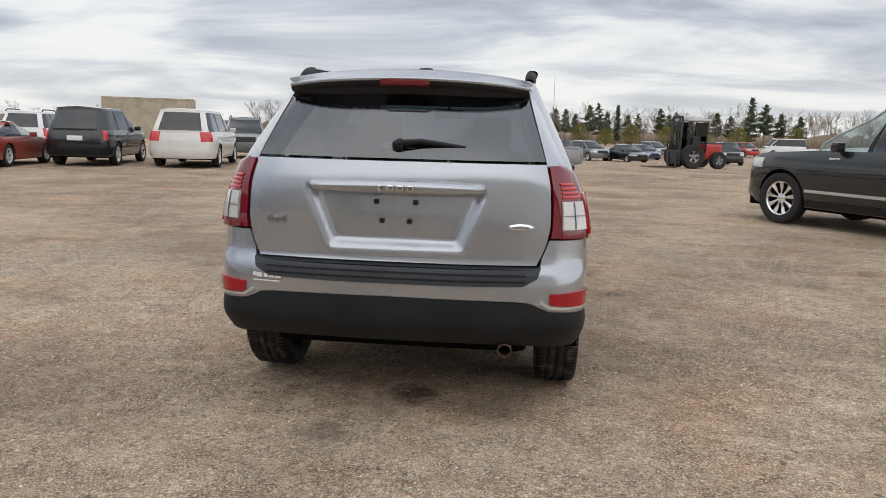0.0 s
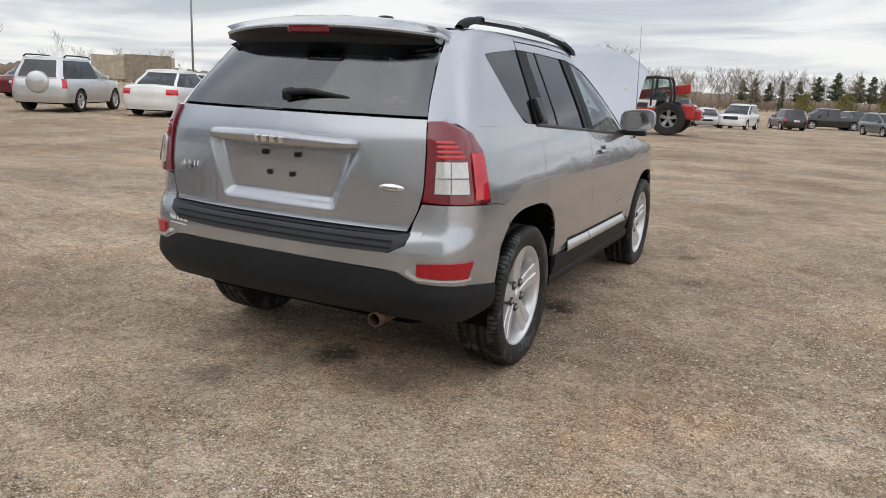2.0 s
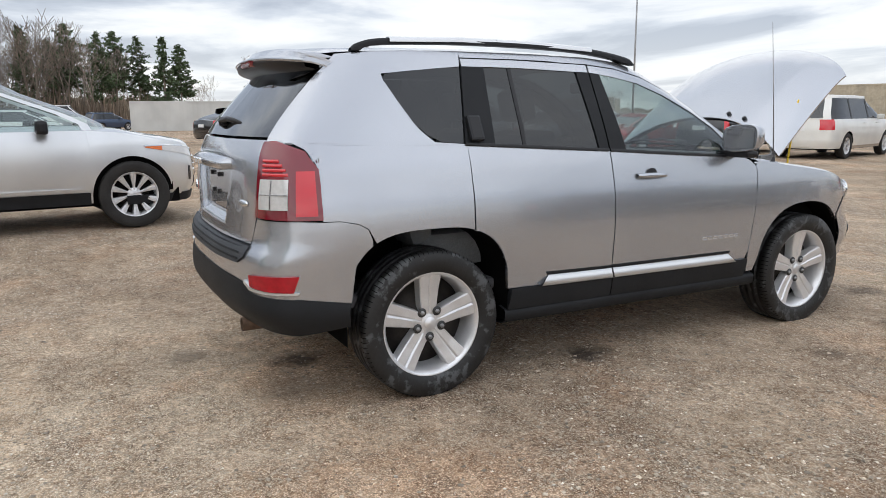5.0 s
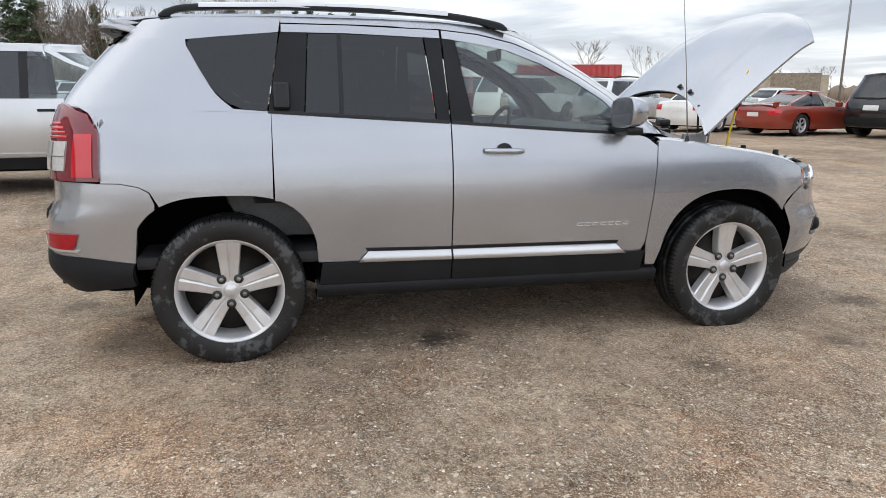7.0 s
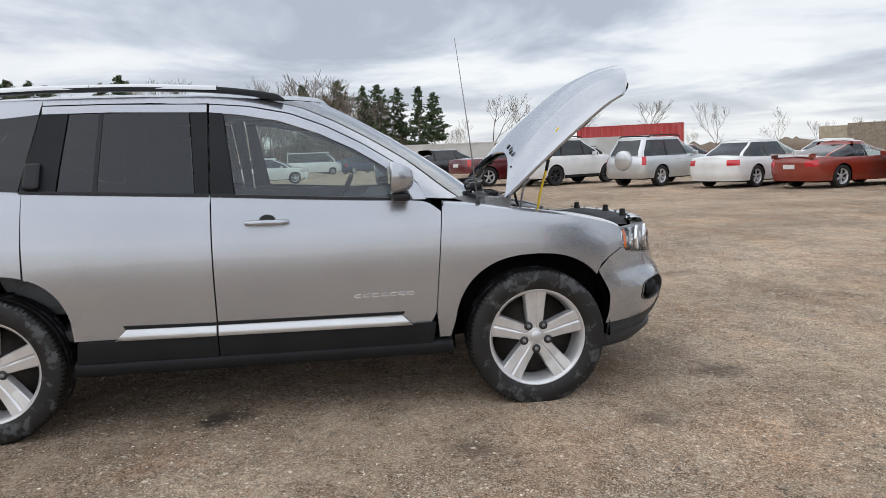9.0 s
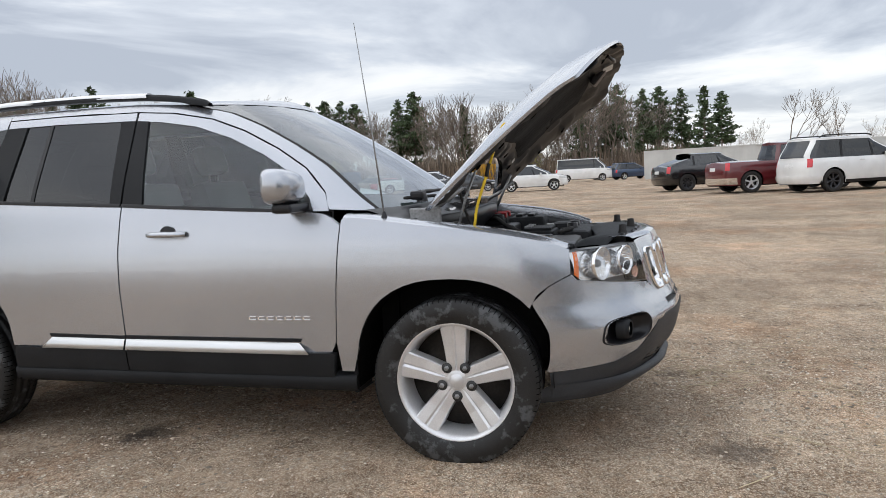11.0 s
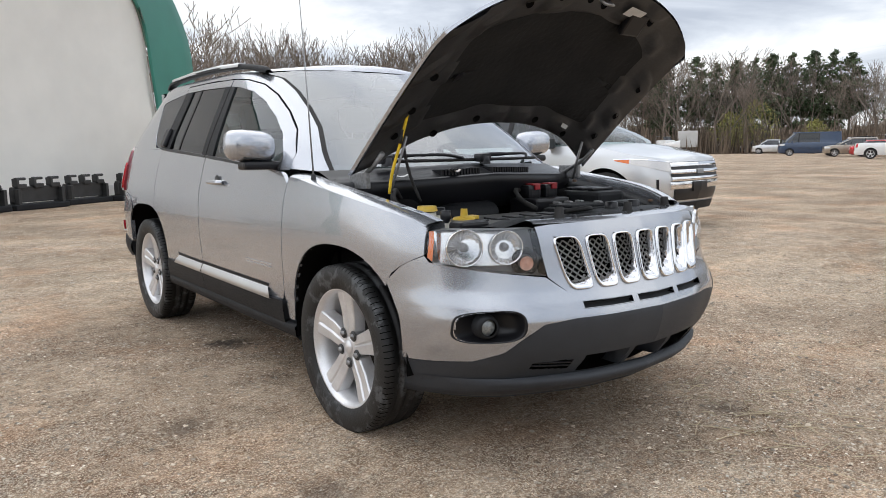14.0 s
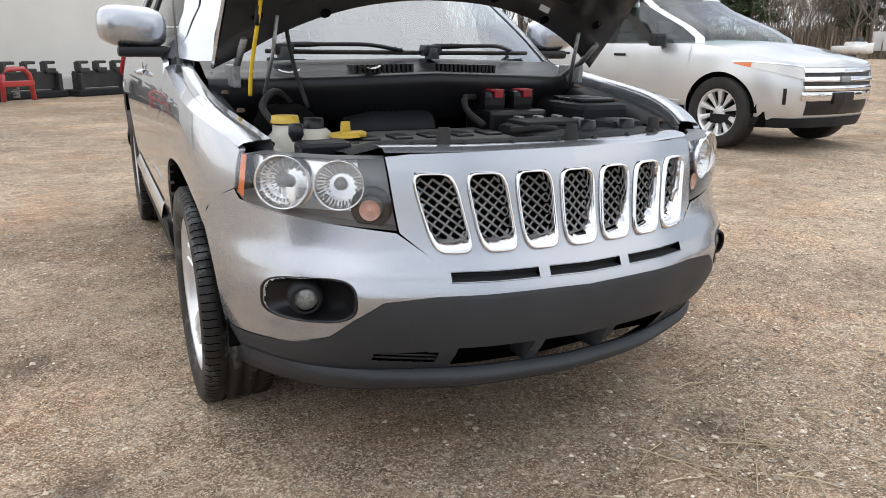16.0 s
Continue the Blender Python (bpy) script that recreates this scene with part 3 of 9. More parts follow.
def hoop_tent():
    """Fabric storage building: flat white gable, green arched cover behind it."""
    root = thing("fabric_shelter", "large white fabric storage shelter with green arched cover", "shelter")
    corner, along = Vector((-4.3, -16.9, 0)), Vector((0.815, 0.58, 0)).normalized()
    back = Vector((along.y, -along.x, 0))
    width, eave = 15.0, 3.75

    def rim(k=28):
        out = [(0.0, 0.0), (0.02, 1.3), (0.10, 2.6), (0.28, eave)]
        for i in range(1, k):
            a = math.pi * i / k
            out.append((width / 2 - (width / 2 - 0.28) * math.cos(a), eave + 4.6 * math.sin(a)))
        return out + [(width - 0.28, eave), (width - 0.1, 2.6), (width - 0.02, 1.3), (width, 0)]

    edge = rim()
    g = Geo()
    cols = []
    for u, z in edge:
        p = corner + along * u
        cols.append([Vector((p.x, p.y, z * q)) + back * (0.05 * math.sin(q * 9 + u)) for q in np.linspace(0, 1, 9)])
    g.grid(cols)
    g.part("gable_wall", M["tentwhite"], root)
    c = Geo()
    rows = []
    hood, away = Vector((-1.84, -1.92, 0)), Vector((-0.31, -0.95, 0))
    for i in range(24):   # a splayed hood, then the long body behind it
        sag = 0.03 if i % 2 else 0.0
        d = hood * (i / 5) - back * 0.12 if i <= 5 else hood + away * (i - 5) * 1.4
        rows.append([corner + along * u + d + Vector((0, 0, z + 0.03 - sag * (z > 3))) + along * (-0.05 if u < width / 2 else 0.05) for u, z in edge])
    c.grid(rows)
    c.part("arched_cover", M["tentgreen"], root, "green tarpaulin cover")
    s_ = Geo()
    for dd in (0.0,):
        s_.tube([corner + along * u + Vector((0, 0, z + 0.02)) - back * 0.1 for u, z in edge], 0.05, 6)
    s_.part("edge_tube", M["tentgreen"], root)
    # low white kerb of ballast along the foot
    b_ = Geo()
    b_.box(0, width, -0.25, 0.0, 0, 0.35, 0.04)
    ob = b_.part("ballast_kerb", M["shed"], root)
    ob.matrix_world = Matrix.Translation(corner) @ Matrix.Rotation(math.atan2(along.y, along.x), 4, "Z")
    return corner, along, back


def mount_plate():
    """A black skid-steer coupling plate with hooks."""
    root = thing("loader_attachment", "black steel loader coupling plate with hooks on the dirt", "attachment", group="attachments by the shelter")
    g = Geo()
    g.box(-0.62, 0.62, -0.05, 0.05, 0.16, 0.5, 0.02)
    g.part("back_plate", M["cab"], root)
    b_ = Geo()
    b_.box(-0.68, 0.68, -0.2, 0.28, 0.0, 0.13, 0.03)
    b_.part("base_bar", M["plastic"], root)
    for x in (-0.42, 0.0, 0.42):
        h = Geo()
        h.box(x - 0.11, x + 0.11, -0.12, 0.02, 0.46, 0.56, 0.02)
        h.box(x - 0.13, x - 0.07, -0.12, 0.05, 0.5, 0.68, 0.02)
        h.box(x - 0.13, x + 0.12, -0.09, -0.01, 0.64, 0.70, 0.02)
        h.part("hook", M["cab"], root)
        k = Geo()
        k.tube([(x - 0.08, 0.08, 0.42), (x - 0.02, 0.1, 0.3), (x + 0.08, 0.09, 0.24), (x + 0.1, 0.08, 0.4)], 0.018, 6)
        k.part("lever", M["steel"], root)
    for x in (-0.55, 0.55):
        s_ = Geo()
        s_.box(x - 0.04, x + 0.04, -0.18, 0.1, 0.05, 0.46, 0.015)
        s_.part("side_rib", M["cab"], root)
    return root


t_corner, t_along, t_back = hoop_tent()
plate = mount_plate()
ang = math.degrees(math.atan2(t_along.y, t_along.x)) + 180
for i, u in enumerate((1.2, 2.6, 4.0, 5.6, 7.05, 8.5, 9.9)):
    p = t_corner + t_along * u - t_back * (1.0 + 0.12 * math.sin(i * 2.3))
    mm = pose(p.x, p.y, 0, 0, 0, ang + 4 * math.sin(i * 1.7))
    if i == 0:
        plate.matrix_world = mm
    else:
        copy_thing(plate, mm)


def jack():
    root = thing("floor_jack_stand", "red steel loader bracket with spring beside the attachments", "bracket")
    g = Geo()
    g.tube([(-0.28, 0, 0.05), (-0.24, 0, 0.5), (-0.15, 0, 0.6), (0.15, 0, 0.6), (0.24, 0, 0.5), (0.28, 0, 0.05)], 0.045, 8)
    g.box(-0.3, 0.3, -0.05, 0.05, 0.3, 0.4, 0.02)
    g.part("frame", M["red"], root)
    s_ = Geo()
    s_.tube([(0.05 * math.cos(a), 0.06 + 0.05 * math.sin(a), 0.1 + 0.2 * a / 30) for a in np.linspace(0, 30, 60)], 0.012, 5)
    s_.part("spring", M["steel"], root)
    return root


jk = jack()
pj = t_corner + t_along * 9.35 - t_back * 1.9
jk.matrix_world = pose(pj.x, pj.y, 0, 0, 0, ang)


def container(name, label, cat, L, W, H, mt, m, ribs=18, z0=0.15, stripe=None):
    root = thing(name, label, cat, m)
    g = Geo()
    pts = []
    n = ribs * 4
    for sgn in (1, -1):
        rows = []
        for i in range(n + 1):
            x = -L / 2 + L * i / n
            d = 0.03 if (i // 2) % 2 else 0.0
            rows.append([Vector((x, sgn * (W / 2 - d), z)) for z in (z0, z0 + (H - z0) * 0.5, H)])
        g.grid(rows, 0, None, sgn < 0, False)
    g.box(-L / 2 - 0.02, L / 2 + 0.02, -W / 2 - 0.02, W / 2 + 0.02, H - 0.12, H)
    g.box(-L / 2 - 0.02, L / 2 + 0.02, -W / 2 - 0.02, W / 2 + 0.02, z0 - 0.1, z0 + 0.08)
    for x in (-L / 2, L / 2):
        g.box(x - 0.04, x + 0.04, -W / 2, W / 2, z0, H)
    g.part("shell", mt, root)
    for x in (-L * 0.4, L * 0.4):
        Geo().box(x - 0.15, x + 0.15, -W / 2, W / 2, 0, z0).part("foot_beam", M["wood"], root)
    if stripe:
        s_ = Geo()
        for sgn in (1, -1):
            s_.box(-L * 0.3, L * 0.3, sgn * W / 2 - 0.03, sgn * W / 2 + 0.03, H * 0.62, H * 0.9)
        s_.part("panel", stripe, root)
    return root


def trailer(L, H, m, mt):
    root = container("semi_trailer", "long white box semi trailer parked at the yard edge", "trailer", L, 2.6, H, mt, m, 24, 1.1)
    for x in (-L * 0.38, -L * 0.3):
        for y in (-1.0, 1.0):
            w_ = Geo()
            w_.lathe([(0.2, -0.12), (0.5, -0.14), (0.5, 0.14), (0.2, 0.12)], 18, "y", 0, pose(x, y, 0.5))
            w_.part("wheel", M["rubber"], root)
    return root


container("storage_container", "red trailer box at the yard edge", "container", 11.5, 2.6, 4.1, M["red"], pose(-74, 33.5, 0, 0, 0, 62))
container("storage_container", "pale grey container behind the cars", "container", 6, 2.5, 3.1, M["shed"], pose(-82, 31.8, 0, 0, 0, 50))
container("storage_container", "yellow container box behind the cars", "container", 9, 2.5, 2.9, M["yellowpaint"], pose(-106, -18, 0, 0, 0, 88))
container("storage_container", "beige sheet metal shed", "shed", 14, 4, 4.2, M["container"], pose(-112, 92, 0, 0, 0, 50))
container("storage_container", "weathered timber crate stack", "crate", 6.5, 2.4, 4.0, M["wood"], pose(-92, 78, 0, 0, 0, 40))
container("storage_container", "stacked tan crates at the yard edge", "crate", 7, 2.4, 3.4, M["container"], pose(-30.5, 54.5, 0, 0, 0, 20))
container("storage_container", "long pale fence of sheet metal panels", "fence", 26, 0.4, 2.6, M["shed"], pose(-62, 17, 0, 0, 0, 80))
trailer(16, 4.0, pose(-143, -8, 0, 0, 0, 85), M["white"])
trailer(16, 4.0, pose(-172, -86, 0, 0, 0, 118), M["shed"])
trailer(14, 3.9, pose(-150, 6, 0, 0, 0, 85), M["container"])


def light_pole(x, y, h):
    root = thing("light_pole", "tall slim grey steel light pole", "pole", place(x, y, 0))
    Geo().tube([(0, 0, 0), (0, 0, h * 0.5), (0, 0, h)], [0.17, 0.13, 0.09], 10).part("mast", M["steel"], root)
    g = Geo()
    g.tube([(0, 0, h), (0.6, 0, h + 0.15), (1.2, 0, h + 0.12)], 0.05, 6)
    g.box(1.1, 1.7, -0.15, 0.15, h + 0.03, h + 0.17, 0.04)
    g.part("lamp_head", M["steel"], root)


light_pole(-77.9, 73.6, 22)

# ---------------------------------------------------------------- parked vehicles


SKIN = {}


def vehicle(name, label, category, sp, m, group=""):
    """A parked vehicle, y ahead, its origin on the ground between the axles. sp holds its measures."""
    root = thing(name, label, category, m, group)
    L, W, H, wb, r = sp["L"], sp["W"], sp["H"], sp["wb"], sp.get("r", 0.33)
    ro = sp.get("ro", (L - wb) * 0.53)
    yr, yf = -wb / 2 - ro, L - wb / 2 - ro
    w, z0 = W / 2, sp.get("z0", 0.28)
    col, glas = sp["mat"], sp.get("glass", M["glass_far"])
    nose, tail = sp.get("nose", 0.5), sp.get("tail", 0.36)
    plan = [(0, yr), (0.45 * w, yr + 0.02), (0.78 * w, yr + 0.08 * tail / 0.36), (0.93 * w, yr + 0.6 * tail), (0.985 * w, yr + 1.5 * tail), (w, yr + 2.4 * tail), (w, 0),
            (w * 0.995, yf - 2.2 * nose), (0.965 * w, yf - 1.35 * nose), (0.88 * w, yf - 0.6 * nose), (0.7 * w, yf - 0.22 * nose), (0.4 * w, yf - 0.06 * nose), (0, yf)]
    belt = sp["belt"]
    roof_k = sp.get("roofk", 0.74)
    kx = [(0, 0.93), (z0, 0.94), (z0 + 0.2, 0.985), (0.6 * belt + 0.1, 1.0), (belt * 0.88, 0.985), (belt, 0.93), (belt + 0.05, 0.915), (H - 0.06, roof_k), (H + 0.3, roof_k - 0.1)]
    ybr, ybf, yrr, yrf = sp["cabin"]
    low = Shell(plan, kx, [(0, 0.08), (z0, 0.05), (z0 + 0.25, 0), (0.75, 0.0), (belt, sp.get("rlean", 0.06)), (H, 0.3)], [(0, -0.12), (z0, -0.06), (z0 + 0.2, 0), (0.62, 0), (belt, -0.10), (H, -0.2)], (yr + 0.3, yr + 1.0), (yf - 1.0, yf - 0.3))
    SKIN[root.name] = low
    deck = pchip(sp["deck"])
    R = r * 1.14
    axles = (-wb / 2, wb / 2)
    body = Geo()
    # flank columns round the whole half outline
    ss = list(np.linspace(low.s0, low.s1, 150))
    for ya in axles:
        ss += [ya - R, ya + R, ya - R + 0.001, ya + R - 0.001, ya - R * 0.97, ya + R * 0.97, ya - R * 0.9, ya + R * 0.9]
    ss = np.array(sorted(ss))
    rows, nz = [], 9
    ys = low.at(ss, 0.6)[:, 1]
    for s_, y in zip(ss, ys):
        lo = z0
        for ya in axles:
            if abs(s_ - ya) < R:
                lo = max(lo, r + math.sqrt(R * R - (s_ - ya) ** 2))
        hi = float(deck(y))
        zz = lo + (hi - lo) * np.linspace(0, 1, nz + 1)
        rows.append([Vector(q) for q in low.at(np.full(nz + 1, s_), zz)])
    body.grid(rows, 0, flip=True)
    # bonnet, boot and the sill of the cabin
    top = []
    for rw in rows:
        e = rw[-1]
        top.append([Vector((e.x * q, e.y, e.z + 0.055 * (1 - q * q) * (1 if abs(e.x) > 0.2 else 0.3))) for q in (1, 0.93, 0.75, 0.5, 0.25, 0)])
    body.grid(top, 0, flip=True)
    # greenhouse
    gw = 0.985
    gp = [(0, ybr), (0.5 * w * gw, ybr + 0.03), (0.8 * w * gw, ybr + 0.09), (0.93 * w * gw, ybr + 0.2), (0.985 * w * gw, ybr + 0.45), (w * gw, ybr + 0.9), (w * gw, 0 if ybr + 0.95 < 0 < ybf - 1.0 else (ybr + ybf) / 2), (w * gw, ybf - 0.7), (0.97 * w * gw, ybf - 0.42), (0.86 * w * gw, ybf - 0.2), (0.5 * w * gw, ybf - 0.05), (0, ybf)]
    hb = H - 0.05
    cab = Shell(gp, kx, [(0, 0), (belt, 0), (hb, yrr - ybr), (H + 1, yrr - ybr)], [(0, 0), (belt, 0), (hb, yrf - ybf), (H + 1, yrf - ybf)], (ybr + 0.25, ybr + 1.15), (ybf - 1.5, ybf - 0.35))
    zb, zt, zr = belt - 0.03, hb - 0.07, hb
    s_rear, s_front = cab.sx(0.70 * w * cab.kx(belt), belt), cab.sx(0.88 * w * cab.kx(belt), belt, True)
    cuts = [s_rear + 0.10 if not sp.get("dpillar") else s_rear + 0.10 + sp["dpillar"]] + [float(c) for c in sp["posts"]] + [s_front - 0.11]
    pillar = sp.get("pillar", 0.045)

    def strip(g, a, b, lo, hi, off=0.0, mi=0, k=6, nz=5):
        cab.patch(g, [(a + (b - a) * q / k, lo) for q in range(k + 1)], [(a + (b - a) * q / k, hi) for q in range(k + 1)], 1, nz, off, 0, mi)

    strip(body, cab.s0, cab.s1, zt, zr, 0, 0, 60, 3)
    strip(body, s_rear, cuts[0], zb, zt)
    strip(body, cuts[-1], s_front, zb, zt)
    for c in sp["posts"]:
        pm = 1 if sp.get("blackposts", True) else 0
        strip(body, c - pillar, c + pillar, zb, zt, 0.001, pm, 2)
    strip(body, cab.s0, s_rear, zb, zb + 0.06, 0, 0, 10, 1)
    # roof skin
    rr = []
    for s_ in np.linspace(cab.s0, cab.s1, 60):
        e = Vector(cab.at(s_, zr))
        rr.append([Vector((e.x * q, e.y, e.z + 0.05 * (1 - q ** 2.2))) for q in (1, 0.97, 0.9, 0.75, 0.5, 0)])
    body.grid(rr, 0, flip=True)
    body.mirror()
    body.part("body", [col, M["plastic2"]], root)
    # cabin inside
    ins = Geo()
    for sx_ in (-0.38, 0.38):
        for yy in (0.42, -0.55):
            if ybr + 0.5 < yy < ybf - 0.9:
                ins.box(sx_ - 0.22, sx_ + 0.22, yy - 0.16, yy, belt - 0.5, belt + 0.14, 0.05)
                ins.box(sx_ - 0.12, sx_ + 0.12, yy - 0.15, yy - 0.05, belt + 0.13, belt + 0.3, 0.04)
    ins.box(-w * 0.78, w * 0.78, ybf - 1.1, ybf - 0.45, belt - 0.25, belt - 0.01, 0.05)
    ins.part("cabin_trim", M["interior"], root)
    # panes
    edges = cuts
    mids = [edges[0]] + [c for p in sp["posts"] for c in (p - pillar, p + pillar)] + [edges[-1]]
    for i in range(0, len(mids), 2):
        a, b = mids[i], mids[i + 1]
        if b - a < 0.06:
            continue
        for sgn in (1, -1):
            g = Geo()
            gm = glas
            strip(g, a, b, zb, zt, -0.006, 0, 6, 4)
            if sgn < 0:
                g.v = [Vector((-v.x, v.y, v.z)) for v in g.v]
            g.part("side_window", sp.get("frontglass", glas) if i == len(mids) - 2 else gm, root)
    g = Geo()
    strip(g, cab.s0, s_rear, zb + 0.06, zt, -0.004, 0, 12, 5)
    g.mirror().part("rear_window", glas, root)
    g = Geo()
    strip(g, s_front, cab.s1, zb, zt, -0.004, 0, 12, 5)
    g.mirror().part("windscreen", sp.get("frontglass", glas), root)
    # underside and wheel housings
    u = Geo()
    u.box(-w * 0.86, w * 0.86, yr + 0.25, yf - 0.3, z0 - 0.04, z0 + 0.12)
    for ya in axles:
        u.box(-w * 0.9, -w * 0.55, ya - R, ya + R, z0 + 0.1, r + R + 0.02)
        u.box(w * 0.55, w * 0.9, ya - R, ya + R, z0 + 0.1, r + R + 0.02)
    u.v = [v if True else v for v in u.v]
    u.part("underbody", M["dark"], root)
    for ya in axles:
        for sgn in (1, -1):
            wheel_parts(root, sgn * (w - 0.125), ya, r, r, r * sp.get("rim", 0.66), 0.22, sp.get("rimmat", M["alloy"]), sp.get("spokes", 5), sgn, False, 28, 0.5, False)

    # bits laid on the skin: (part, end, x0, x1, z0, z1, material, how far proud)
    for nm, end, x0, x1, za, zb2, mt, off in sp["bits"]:
        sides = (1, -1) if x0 > 0.001 else (0,)
        for sgn in sides:
            g = Geo()
            if end == "flank":
                s_a, s_b = low.sy(x0, (za + zb2) / 2), low.sy(x1, (za + zb2) / 2)
            else:
                fr = end == "front"
                zc = (za + zb2) / 2
                s_a, s_b = (low.sx(max(x0, 0.0), zc, fr) if x0 > 0.001 else (low.s1 if fr else low.s0)), low.sx(x1, zc, fr)
                if fr:
                    s_a, s_b = s_b, s_a
            k = 6
            low.patch(g, [(s_a + (s_b - s_a) * q / k, za) for q in range(k + 1)], [(s_a + (s_b - s_a) * q / k, zb2) for q in range(k + 1)], 1, 4, off, off + 0.02, 0, 0.004)
            if sgn == -1:
                g.v = [Vector((-v.x, v.y, v.z)) for v in g.v]
            elif sgn == 0:
                g.mirror()
            g.part(nm, mt, root)
    spans = []
    for y0_, y1_, *rest in sp.get("trim", ()):
        for a_, b_ in ((y0_, axles[0] - R - 0.02), (max(y0_, axles[0] + R + 0.02), min(y1_, axles[1] - R - 0.02)), (axles[1] + R + 0.02, y1_)):
            if b_ - a_ > 0.05:
                spans.append((a_, b_, *rest))
    for y0_, y1_, za, zb2, mt, off in spans:
        for sgn in (1, -1):
            g = Geo()
            k = 10
            low.patch(g, [(y0_ + (y1_ - y0_) * q / k, za) for q in range(k + 1)], [(y0_ + (y1_ - y0_) * q / k, zb2) for q in range(k + 1)], 1, 3, off, off + 0.02)
            if sgn < 0:
                g.v = [Vector((-v.x, v.y, v.z)) for v in g.v]
            g.part("side_trim", mt, root)
    # mirrors and door handles
    ym = ybf - 0.75
    for sgn in (1, -1):
        e = Vector(low.at(low.sy(ym, belt - 0.05), belt - 0.05))
        g = Geo()
        g.box(0.0, 0.2, -0.06, 0.06, -0.02, 0.13, 0.04, 0, pose(sgn * (e.x - 0.02) if sgn > 0 else -(e.x + 0.18), ym, belt))
        g.part("door_mirror", sp.get("mirror", col), root)
        for hy in sp.get("handles", ()):
            e = Vector(low.at(low.sy(hy, belt - 0.12), belt - 0.12))
            Geo().box(sgn * e.x - 0.02, sgn * e.x + 0.02, hy - 0.09, hy + 0.09, belt - 0.135, belt - 0.105, 0.008).part("door_handle", sp.get("handlemat", col), root)
    if sp.get("rails"):
        for sgn in (1, -1):
            k = cab.kx(zr) * w * 0.93
            Geo().tube([(sgn * k, yrr + 0.25, H - 0.03), (sgn * k, yrr + 0.4, H + 0.035), (sgn * k, (yrr + yrf) / 2, H + 0.045), (sgn * k, yrf - 0.35, H + 0.03), (sgn * k, yrf - 0.2, H - 0.03)], 0.022, 8).part("roof_rail", M["plastic"], root)
    return root


def suv(L, W, H, wb, mt, **kw):
    yr, yf = -wb / 2 - kw.get("ro", (L - wb) * 0.53), 0
    yf = yr + L
    belt = kw.pop("belt", H * 0.60)
    nz_ = kw.pop("hood", belt - 0.02)
    d = dict(L=L, W=W, H=H, wb=wb, mat=mt, belt=belt, r=0.36, z0=0.30,
             deck=[(yr, belt - 0.03), (yr + 0.5, belt), (yf - 1.75, belt), (yf - 1.2, nz_), (yf - 0.4, nz_ - 0.06), (yf, nz_ - 0.2)],
             cabin=(yr + 0.05, yf - 1.0, yr + 0.36, yf - 2.0), posts=(-wb / 2 + 0.35, 0.12), handles=(-0.35, 0.62), dpillar=0.12,
             bits=[("tail_light", "rear", W * kw.pop("lamp_in", 0.41), W * 0.462, belt - 0.30, belt - 0.01, M["redlens"], 0.006),
                   ("licence_panel", "rear", 0, 0.22, belt - 0.32, belt - 0.18, M["plate"], 0.004),
                   ("rear_bumper", "rear", 0, W * 0.48, 0.34, 0.58, kw.pop("bump", mt), 0.03),
                   ("headlight", "front", W * 0.27, W * 0.47, nz_ - 0.28, nz_ - 0.12, M["clearlens"], 0.006),
                   ("grille", "front", 0, W * 0.25, nz_ - 0.34, nz_ - 0.12, M["plastic2"], 0.004),
                   ("front_bumper", "front", 0, W * 0.47, 0.32, 0.52, kw.pop("fbump", mt), 0.025)], rails=True)
    d.update(kw)
    return d


def sedan(L, W, H, wb, mt, **kw):
    yr = -wb / 2 - (L - wb) * 0.54
    yf = yr + L
    belt = kw.pop("belt", 0.93)
    d = dict(L=L, W=W, H=H, wb=wb, mat=mt, belt=belt, r=0.32, z0=0.22, ro=(L - wb) * 0.54,
             deck=[(yr, belt - 0.02), (yr + 0.35, belt + 0.02), (yr + 1.0, belt), (yf - 1.5, belt - 0.02), (yf - 1.0, belt - 0.09), (yf - 0.3, belt - 0.2), (yf, belt - 0.3)],
             cabin=(yr + 0.55, yf - 0.95, yr + 1.25, yf - 1.9), posts=(-wb / 2 + 0.55, 0.18), handles=(-0.4, 0.6), roofk=0.70,
             bits=[("tail_light", "rear", W * 0.30, W * 0.465, belt - 0.24, belt - 0.07, M["redlens"], 0.006),
                   ("licence_panel", "rear", 0, 0.2, belt - 0.30, belt - 0.18, M["plate"], 0.004),
                   ("rear_bumper", "rear", 0, W * 0.49, 0.30, 0.52, mt, 0.02),
                   ("headlight", "front", W * 0.26, W * 0.48, belt - 0.38, belt - 0.25, M["clearlens"], 0.006),
                   ("grille", "front", 0, W * 0.22, belt - 0.44, belt - 0.30, M["plastic2"], 0.004),
                   ("front_bumper", "front", 0, W * 0.47, 0.24, 0.42, mt, 0.02)])
    d.update(kw)
    return d


